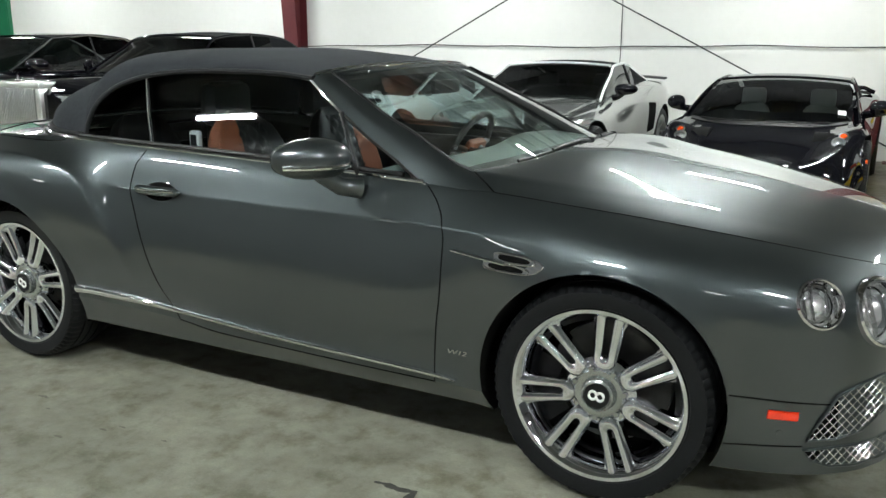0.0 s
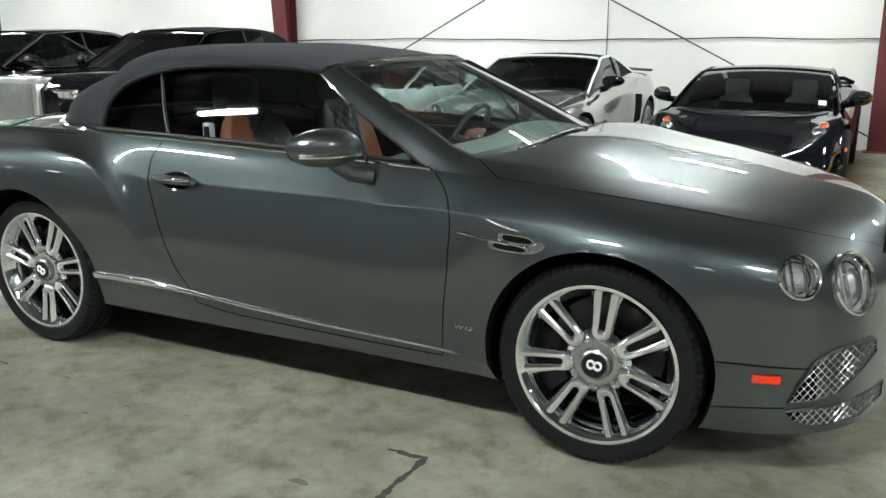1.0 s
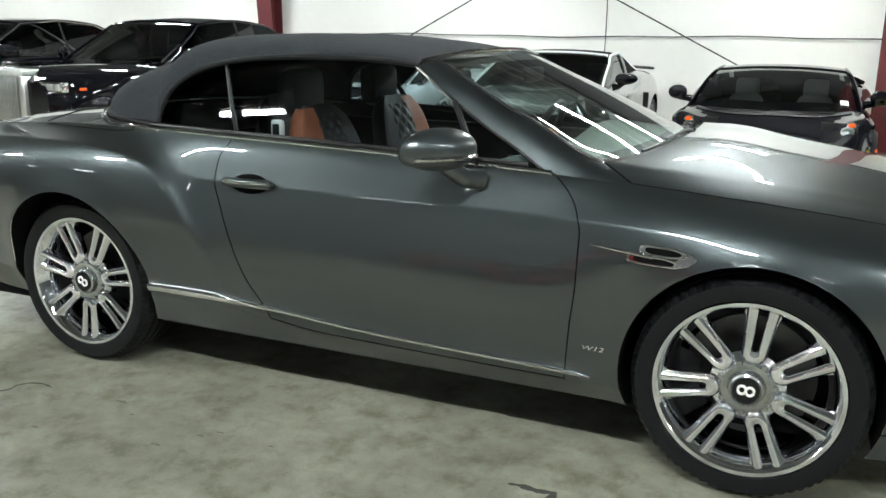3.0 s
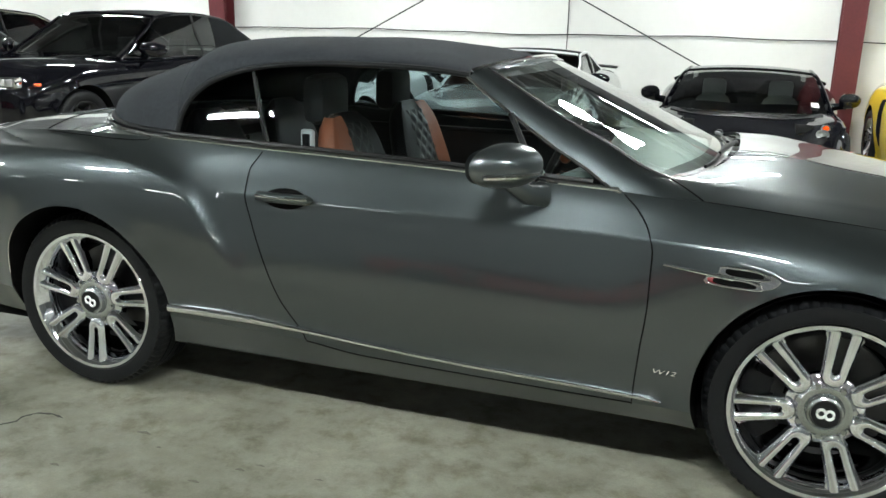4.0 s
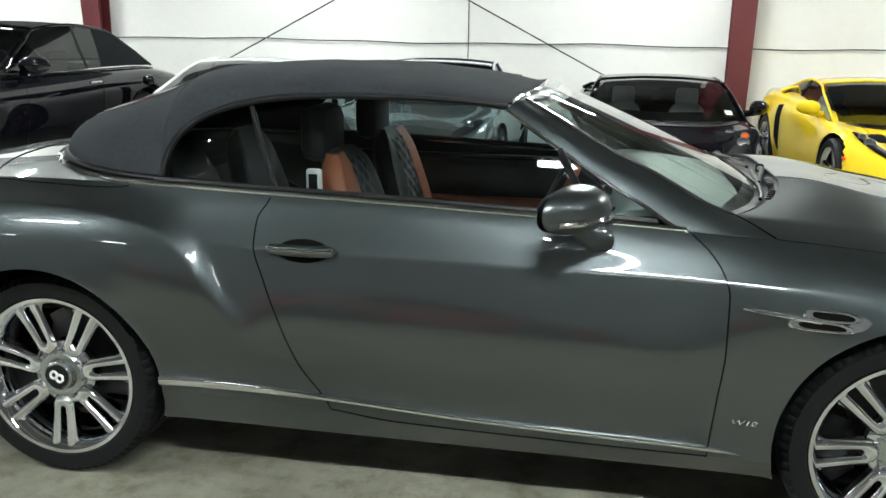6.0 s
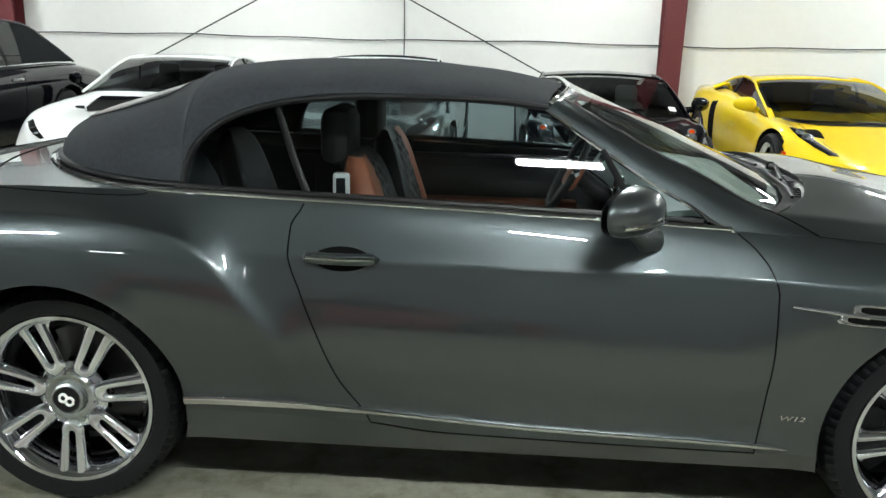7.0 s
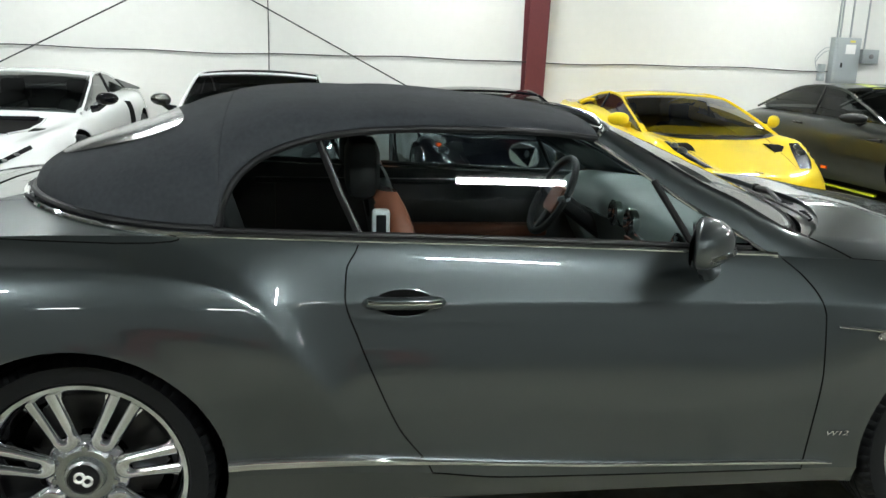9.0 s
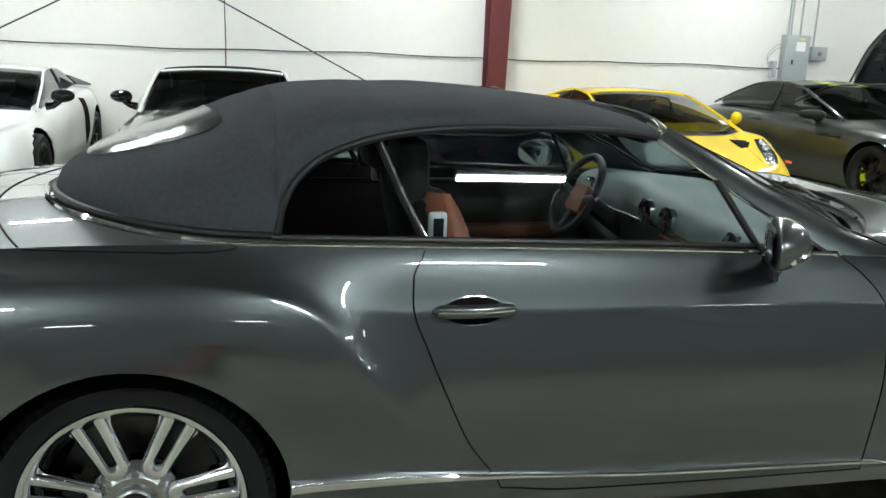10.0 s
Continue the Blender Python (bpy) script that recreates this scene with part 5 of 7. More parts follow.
        rim_ = [(2.405, 0.798), (2.43, 0.799), (2.54, 0.790), (2.562, 0.783), (2.572, 0.773), (2.566, 0.762), (2.548, 0.748), (2.52, 0.739), (2.45, 0.737), (2.362, 0.739), (2.354, 0.749), (2.364, 0.764), (2.392, 0.770), (2.396, 0.790)]
        bm = bmesh.new()
        grid_faces(bm, [[fv(x, z, -0.002), fv(x, z, 0.003), fv(2.47 + (x - 2.47) * 0.97, 0.768 + (z - 0.768) * 0.92, 0.0055), fv(2.47 + (x - 2.47) * 0.5, 0.768 + (z - 0.768) * 0.3, 0.0055)] for x, z in rim_ + rim_[:1]])
        part("vent_surround", bm, CHROME, v)
        for (xa, xb, zc, hz_) in ((2.398, 2.540, 0.783, 0.0135), (2.362, 2.522, 0.752, 0.0125)):
            ring = []
            for kk in range(32):
                a = 2 * math.pi * kk / 32
                q = math.cos(a)
                cx = (xa + xb) / 2 + (xb - xa) / 2 * math.copysign(abs(q) ** 0.45, q)
                nose_ = 1 - 0.35 * max(0, q)
                cz = zc + hz_ * nose_ * math.copysign(abs(math.sin(a)) ** 0.6, math.sin(a)) - 0.004 * q
                ring.append((cx, cz))
            inner_ = [((x - (xa + xb) / 2 - 0.012) * 0.78 + (xa + xb) / 2 + 0.010, (z - zc) * 0.74 + zc) for x, z in ring]
            bm = bmesh.new()
            grid_faces(bm, [[fv(x, z, 0.001), fv(x, z, 0.009), fv(x2, z2, 0.009), fv(x2, z2, 0.003)] for (x, z), (x2, z2) in zip(ring + ring[:1], inner_ + inner_[:1])])
            part("vent_frame", bm, CHROME, v)
            part("vent_edge", tube([fv(x, z, 0.007) for x, z in ring], 0.0036, 8, closed=True), CHROME, v)
            bm = bmesh.new()
            bm.faces.new([bm.verts.new(fv(x, z, 0.0065)) for x, z in inner_])
            part("vent_mesh", bm, DARK, v, "black vent opening", 0)
        cu = bpy.data.curves.new("engine_badge", "FONT")
        cu.body = "W12"
        cu.size = 0.0215
        cu.extrude = 0.0032
        cu.shear = 0.25
        tmp = new("engine_badge", cu)
        me = bpy.data.meshes.new_from_object(tmp.evaluated_get(bpy.context.evaluated_depsgraph_get()))
        bpy.data.objects.remove(tmp)
        me.materials.append(CHROME)
        ob = new("engine_badge", me)
        ob.parent = car
        tagged(ob, "small chrome engine lettering on the fender")
        ya, yb = sh.side(2.225, 0.433) + 0.003, sh.side(2.292, 0.433) + 0.003
        lean = math.atan2(yb - ya, 0.067)
        if s < 0:
            ob.matrix_local = Matrix.Translation((2.225, -ya, 0.425)) @ Matrix.Rotation(-lean, 4, "Z") @ Matrix.Rotation(radians(90), 4, "X") @ Matrix.Diagonal((1.75, 1, 1, 1))
        else:
            ob.matrix_local = Matrix.Translation((2.292, yb, 0.425)) @ Matrix.Rotation(math.pi + lean, 4, "Z") @ Matrix.Rotation(radians(90), 4, "X") @ Matrix.Diagonal((1.75, 1, 1, 1))

    # lamps and bumper
    for s in (-1, 1):
        for m, r in lamps:
            if s > 0:
                m = Matrix.Diagonal((1, -1, 1, 1)) @ m @ Matrix.Diagonal((-1, 1, 1, 1)) @ Matrix.Rotation(math.pi, 4, "Y") @ Matrix.Rotation(math.pi, 4, "Y")
                loc, ax = m.translation.copy(), m.to_3x3() @ Vector((0, 1, 0))
                m = Matrix.Translation(loc) @ ax.to_track_quat("Y", "Z").to_matrix().to_4x4()
            lamp_unit(car, m, r, 0.10)
        pts = [on_side(x, 0.391 - 0.07 * (x - 3.255), 0.004, s) for x in np.linspace(3.247, 3.327, 10)]
        part("side_marker", tube(pts, 0.0145, 8, squash=0.4), RED_LENS, car, "orange-red side marker lamp")
        part("parking_sensor", lathe([(0.011, 0.002), (0.011, -0.003), (0.0, -0.004)], 16, Matrix.Translation(on_side(3.282, 0.330, 0.0, s)) @ Matrix.Rotation(radians(25 * -s if s < 0 else 180 - 25), 4, "Z")), PAINT_GREY, car)
        upper = ((3.355, 0.306), (3.383, 0.364), (3.425, 0.450), (3.48, 0.480), (3.53, 0.494), (3.578, 0.490), (3.594, 0.468), (3.598, 0.425), (3.551, 0.375), (3.497, 0.324), (3.43, 0.308))
        lower = ((3.350, 0.274), (3.40, 0.279), (3.485, 0.278), (3.57, 0.282), (3.635, 0.270), (3.635, 0.222), (3.57, 0.212), (3.49, 0.210), (3.42, 0.218), (3.375, 0.238))
        for nm, poly in (("upper_bumper_grille", upper), ("lower_bumper_grille", lower)):
            g = empty(nm)
            g.parent = car
            tagged(g, "bright diamond mesh in the bumper intake")
            bm = bmesh.new()
            bm.faces.new([bm.verts.new(on_side(x, z, 0.003, s)) for x, z in poly])
            part("opening", bm, DARK, g, "", 0)

            def inside_(x, z):
                c = False
                for (xa, za), (xb, zb) in zip(poly, poly[1:] + poly[:1]):
                    if (za > z) != (zb > z) and x < (xb - xa) * (z - za) / (zb - za) + xa:
                        c = not c
                return c
            bm = bmesh.new()
            for sl in (1, -1):
                for kk in range(-16, 36):
                    run = []
                    for tt in np.linspace(0, 0.5, 60):
                        x = 3.30 + kk * 0.022 + tt * 0.55 * sl
                        z = 0.22 + tt * 0.75
                        if inside_(x, z):
                            run.append(on_side(x, z, 0.007, s))
                        elif run:
                            break
                    if len(run) > 1:
                        tube(run, 0.0020, 4, bm)
            if len(bm.verts):
                part("mesh", bm, GRILLE, g)
            part("surround", tube([on_side(x, z, 0.006, s) for x, z in poly], 0.0045, 6, closed=True), PAINT_GREY, g)
    grl = empty("radiator_grille")
    grl.parent = car
    tagged(grl, "chrome-framed radiator grille")
    fr = [(3.665 - 0.03 * abs(y / 0.34), y, z) for y, z in ((-0.30, 0.42), (-0.34, 0.60), (-0.30, 0.755), (-0.15, 0.785), (0, 0.79), (0.15, 0.785), (0.30, 0.755), (0.34, 0.60), (0.30, 0.42), (0.0, 0.40))]
    part("frame", tube(fr, 0.014, 8, closed=True), CHROME, grl)
    bm = bmesh.new()
    bm.faces.new([bm.verts.new((x - 0.004, y, z)) for x, y, z in fr])
    part("mesh", bm, DARK, grl, "", 0)
    part("front_closure", boxed(3.50, -0.27, 0.22, 3.652, 0.27, 0.71, 0.02), BLACK_TRIM, car)
    part("rear_closure", boxed(-1.12, -0.44, 0.44, -0.95, 0.44, 0.88, 0.03), PAINT_GREY, car)

    # cabin
    for s in (-1, 1):
        st = seat(car, 1.10, s * 0.36, 0.42, LEATHER_DARK, True, 0.52, "dark quilted leather front seat with tan side", head_mat=LEATHER_DARK, outer=s)
        seat(car, 0.42, s * 0.33, 0.40, LEATHER_DARK, False, 0.46, "dark leather rear seat")
        # chrome lever; the pale satin colour stands in for its bright reflection
        bm = boxed(-0.285, s * 0.240, 0.560, -0.228, s * 0.268, 0.662, 0.012)
        part("release_lever", bm, SATIN, st, "backrest release lever, pale colour for its bright reflection")
        part("lever_inset", boxed(-0.272, s * 0.2675, 0.580, -0.241, s * 0.271, 0.645, 0.003), BLACK_TRIM, st)
    part("centre_console", boxed(0.7, -0.09, 0.36, 2.0, 0.09, 0.66, 0.03), LEATHER_DARK, car)

    prof = spline([(0, 0.60), (0.35, 0.80), (0.55, 0.93), (0.68, 1.0), (0.8, 1.022), (1.0, 1.0)])
    prox = spline([(0, 2.02), (0.35, 1.90), (0.55, 1.86), (0.68, 1.90), (0.8, 2.0), (1.0, 2.26)])

    def dash(u, v):
        y = -0.74 + 1.48 * u
        hump = 0.025 * math.exp(-((y - 0.37) / 0.2) ** 2) * smoothstep(0.5, 0.75, v)
        return (float(prox(v)) + 0.10 * (1 - (y / 0.75) ** 2) * v - 0.05, y, float(prof(v)) + hump)
    part("dashboard", patch(dash, 30, 20, 0.02), DASH, car, "pale grey-green leather dashboard")
    part("lower_dash", patch(lambda u, v: Vector(dash(0.03 + 0.42 * u, 0.30 + 0.17 * v)) + Vector((-0.012, 0, 0)), 16, 6, 0.01), LEATHER_TAN, car, "tan leather lower dashboard panel")
    part("dash_trim", tube([Vector(dash(u, 0.50)) + Vector((-0.004, 0, 0)) for u in np.linspace(0.02, 0.98, 30)], 0.005, 6), CHROME, car, "chrome strip across the dashboard")
    for y in (-0.58, -0.13, 0.05, 0.63):
        part("air_vent", lathe([(0.050, 0.02), (0.054, -0.006), (0.044, -0.012), (0.038, 0.004), (0.020, 0.006), (0.018, -0.006), (0, -0.008)], 24, Matrix.Translation((1.842, y, 0.945)) @ Matrix.Rotation(radians(-90), 4, "Z")), CHROME, car, "round chrome dashboard vent")
    steering_wheel(car, (1.672, 0.37, 0.962), 27, 0.178, LEATHER_DARK, LEATHER_TAN)
    part("inner_mirror", boxed(1.72, -0.12, 1.235, 1.745, 0.12, 1.295, 0.01), BLACK_TRIM, car)
    part("roof_lining", patch(lambda u, v: top_at(0.01 + 0.5 * u, 0.08 + 0.84 * v) + Vector((0, 0, -0.02)), 24, 20), LEATHER_DARK, car)
    return car


grey_convertible()


# ---- the other cars ----
def glasshouse(parent, rails, splits, bow, crown, paint, glass, belt_drop=0.0, roof_mat=None, rear_glass=True, n=60):
    """Windscreen, roof, rear and side windows over a pair of rails; rails: (x, y, z) from cowl to tail."""
    k = len(rails)
    f = [spline([(i / (k - 1), r[q]) for i, r in enumerate(rails)]) for q in range(3)]
    fb = spline([(i / (k - 1), b) for i, b in enumerate(bow)])
    fc = spline([(i / (k - 1), b) for i, b in enumerate(crown)])

    def at(s, u):
        y = 2 * u - 1
        return Vector((float(f[0](s)) + float(fb(s)) * (1 - y * y), float(f[1](s)) * y, float(f[2](s)) + float(fc(s)) * (1 - abs(y) ** 2.2)))
    s1, s2 = splits
    ob = part("windscreen", patch(lambda u, v: at(s1 * u, 0.03 + 0.94 * v), 20, 24), glass, parent)
    ob.visible_shadow = False
    part("roof", patch(lambda u, v: at(s1 + (s2 - s1) * u, v), 24, 24, 0.02), roof_mat or paint, parent)
    if rear_glass:
        part("rear_window", patch(lambda u, v: at(s2 + (1 - s2) * u, 0.05 + 0.9 * v), 16, 20), glass, parent)
    else:
        part("roof_tail", patch(lambda u, v: at(s2 + (1 - s2) * u, v), 16, 20), roof_mat or paint, parent)
    part("header", tube([at(s1, u) for u in np.linspace(0.02, 0.98, 24)], 0.016, 8, squash=0.7), paint, parent)
    for side in (0, 1):
        sg = 1 if side else -1
        a0, a1 = at(0, side), at(1, side)

        def glass_side(u, v):
            t = at(u, side)
            q = (t.x - a0.x) / (a1.x - a0.x)
            b = a0.lerp(a1, q)
            b.y += sg * 0.02
            p = t.lerp(b, v)
            p.y += sg * 0.015 * math.sin(math.pi * v)
            return p
        far_u = 0.94 if rear_glass else s2 - 0.04
        ob = part("side_window", patch(lambda u, v: glass_side(0.04 + (far_u - 0.04) * u, v), 30, 6), glass, parent)
        if not rear_glass:
            part("top_quarter", patch(lambda u, v: glass_side(far_u + (1 - far_u) * u, v), 14, 6, 0.01), roof_mat or paint, parent)
        ob.visible_shadow = False
        part("roof_rail", tube([at(s, side) for s in np.linspace(0, 1, n)], 0.017, 8, squash=0.8), paint, parent)
        m = s1 + (s2 - s1) * 0.55
        part("door_pillar", tube([glass_side(m, 0.02) + Vector((0, sg * 0.002, 0)), glass_side(m, 0.5) + Vector((0, sg * 0.004, 0)), glass_side(m + 0.02, 1)], 0.016, 6), BLACK_TRIM, parent)
    return at


def sports_shell(L, nose, hmul=1.0, low=False):
    """Low mid-engined body. nose: x of the front end, rear axle at 0."""
    a, b = -0.82, nose
    w = L
    y_bot = [(a, 0.70), (-0.3, 0.84), (0.0, 0.86), (1.3, 0.85), (2.3, 0.86), (2.6, 0.86), (b - 0.35, 0.80), (b - 0.12, 0.66), (b, 0.45)]
    z_bot = [(a, 0.30), (-0.3, 0.16), (1.3, 0.13), (2.6, 0.13), (b, 0.14)]
    y_mid = [(a, 0.78), (-0.4, 0.93), (0.0, w), (0.6, w - 0.02), (1.3, w - 0.07), (2.1, w - 0.05), (2.55, w - 0.015), (b - 0.55, 0.88), (b - 0.25, 0.78), (b - 0.08, 0.62), (b, 0.42)]
    z_mid = [(a, 0.55), (0, 0.50), (1.3, 0.42), (2.5, 0.45), (b - 0.3, 0.36), (b, 0.28)]
    y_sho = [(a, 0.72), (0.0, 0.86), (0.7, 0.87), (1.3, 0.85), (1.9, 0.82), (2.5, 0.84), (b - 0.55, 0.76), (b - 0.25, 0.66), (b - 0.08, 0.52), (b, 0.36)]
    z_sho = [(a, 0.93), (0.0, 0.92), (0.7, 0.90), (1.3, 0.86), (1.9, 0.79), (2.5, 0.752), (b - 0.65, 0.70), (b - 0.35, 0.60), (b - 0.12, 0.48), (b, 0.39)]
    y_in = [(a, 0.50), (0.0, 0.62), (1.3, 0.66), (1.9, 0.66), (2.5, 0.56), (b - 0.55, 0.46), (b - 0.25, 0.36), (b, 0.2)]
    z_in = [(a, 0.95), (0.0, 0.97), (0.7, 0.95), (1.3, 0.89), (1.9, 0.845), (2.3, 0.788), (2.6, 0.726), (b - 0.55, 0.65), (b - 0.3, 0.57), (b - 0.12, 0.49), (b, 0.41)]
    z_cen = [(a, 0.96), (0.0, 0.98), (0.7, 0.96), (1.3, 0.90), (1.9, 0.865), (2.3, 0.806), (2.6, 0.744), (b - 0.55, 0.67), (b - 0.3, 0.59), (b - 0.12, 0.51), (b, 0.42)]
    if low:
        z_sho = [(a, 0.93), (0.0, 0.92), (0.7, 0.90), (1.3, 0.855), (1.9, 0.780), (2.3, 0.755), (2.56, 0.742), (b - 0.65, 0.655), (b - 0.35, 0.553), (b - 0.12, 0.455), (b, 0.37)]
        z_cen = [(a, 0.96), (0.0, 0.98), (0.7, 0.96), (1.3, 0.89), (1.9, 0.842), (2.3, 0.768), (2.6, 0.690), (b - 0.55, 0.602), (b - 0.3, 0.525), (b - 0.12, 0.462), (b, 0.385)]
        z_in = [(x, z - 0.010) for x, z in z_cen]
    sc = lambda p: [(x, z * hmul if z > 0.3 else z) for x, z in p]
    return Shell([(y_bot, z_bot), (y_mid, z_mid), (y_sho, sc(z_sho)), (y_in, sc(z_in)), ([(a, 0), (b, 0)], sc(z_cen))], [6, 12, 10, 10], sharp=())


def saloon_shell(tail, nose, wb, w, zb, belt, hood, deck):
    """Tall body with a long bonnet. belt, hood, deck: heights."""
    y_bot = [(tail, 0.6), (tail + 0.25, w - 0.13), (0, w - 0.09), (wb, w - 0.09), (nose - 0.3, w - 0.14), (nose - 0.05, w - 0.22), (nose, w - 0.34)]
    z_bot = [(tail, 0.40), (tail + 0.4, zb), (wb, zb), (nose, zb + 0.03)]
    y_mid = [(tail, 0.68), (tail + 0.25, w - 0.06), (0, w), (wb, w), (nose - 0.35, w - 0.06), (nose - 0.10, w - 0.13), (nose, w - 0.28)]
    z_mid = [(tail, 0.62), (0, 0.60), (wb, 0.58), (nose, 0.55)]
    y_sho = [(tail, 0.62), (tail + 0.25, w - 0.12), (0, w - 0.06), (wb * 0.5, w - 0.08), (wb, w - 0.05), (nose - 0.35, w - 0.12), (nose - 0.10, w - 0.20), (nose, w - 0.34)]
    z_sho = [(tail, deck - 0.10), (0, belt - 0.02), (wb * 0.65, belt - 0.04), (wb, hood - 0.09), (nose - 0.2, hood - 0.16), (nose, hood - 0.22)]
    y_in = [(tail, 0.45), (tail + 0.25, w - 0.28), (0, w - 0.20), (wb * 0.6, w - 0.20), (wb, w - 0.32), (nose - 0.2, w - 0.48), (nose, w - 0.62)]
    z_in = [(tail, deck - 0.03), (0, belt + 0.02), (wb * 0.65, belt), (wb, hood - 0.015), (nose - 0.2, hood - 0.038), (nose, hood - 0.14)]
    z_cen = [(tail, deck), (0, belt + 0.05), (wb * 0.65, belt + 0.03), (wb, hood), (nose - 0.2, hood - 0.020), (nose, hood - 0.12)]
    return Shell([(y_bot, z_bot), (y_mid, z_mid), (y_sho, z_sho), (y_in, z_in), ([(tail, 0), (nose, 0)], z_cen)], [5, 8, 6, 6])


def plain_body(car, sh, x0, x1, wheels, paint, cabin, n=90):
    """Body skin in hood, side and deck panels with wheel openings and the cabin left open."""
    base = columns(x0, x1, n)
    X = np.repeat(base[:, None], sh.nv, 1)
    r_in = sh.row(3)

    def region(i, j, x, y, z, side):
        if j >= r_in:
            if cabin[0] < x < cabin[1]:
                return ""
            return "hood" if x > cabin[1] else "rear_deck"
        mid = 0.5 * (cabin[0] + cabin[1])
        if x > wheels[0][0] - 0.42:
            return "front_fender"
        if x > mid - 0.35:
            return "door" if side < 0 else "door_l"
        return "rear_quarter"
    made, XX, YY, ZZ = skin(sh, X, region, wheels, car, {"": paint}, {"door_l": "door"}, {}, (), ("front_fender", "rear_quarter"))
    wheel_wells(car, wheels, 0.45, sh)
    for end, nm in ((-1, "nose_panel"), (0, "tail_panel")):
        bm = bmesh.new()
        ring = [(XX[end, j], -YY[end, j], ZZ[end, j]) for j in range(sh.nv)] + [(XX[end, j], YY[end, j], ZZ[end, j]) for j in range(sh.nv - 2, -1, -1)]
        bm.faces.new([bm.verts.new(p) for p in ring])
        part(nm, bm, paint, car, smooth=0)
    part("underbody", boxed(x0 + 0.15, -0.75, 0.10, x1 - 0.25, 0.75, 0.20, 0.02), DARK, car)
    return made


def cabin_fill(car, x, z, head, y=0.36, lab=""):
    part("cabin_floor", boxed(x - 0.7, -0.66, z - 0.02, x + 0.95, 0.66, z + 0.02), DARK, car)
    for s in (-1, 1):
        seat(car, x, s * y, z, head, True, 0.48, lab)

    def dash(u, v):
        return (x + 0.72 + 0.22 * v, -0.66 + 1.32 * u, z + 0.40 + 0.10 * math.sin(v * math.pi * 0.5))
    part("dashboard", patch(dash, 10, 6, 0.2), BLACK_TRIM, car)
    steering_wheel(car, (x + 0.55, y, z + 0.42), 24, 0.17)


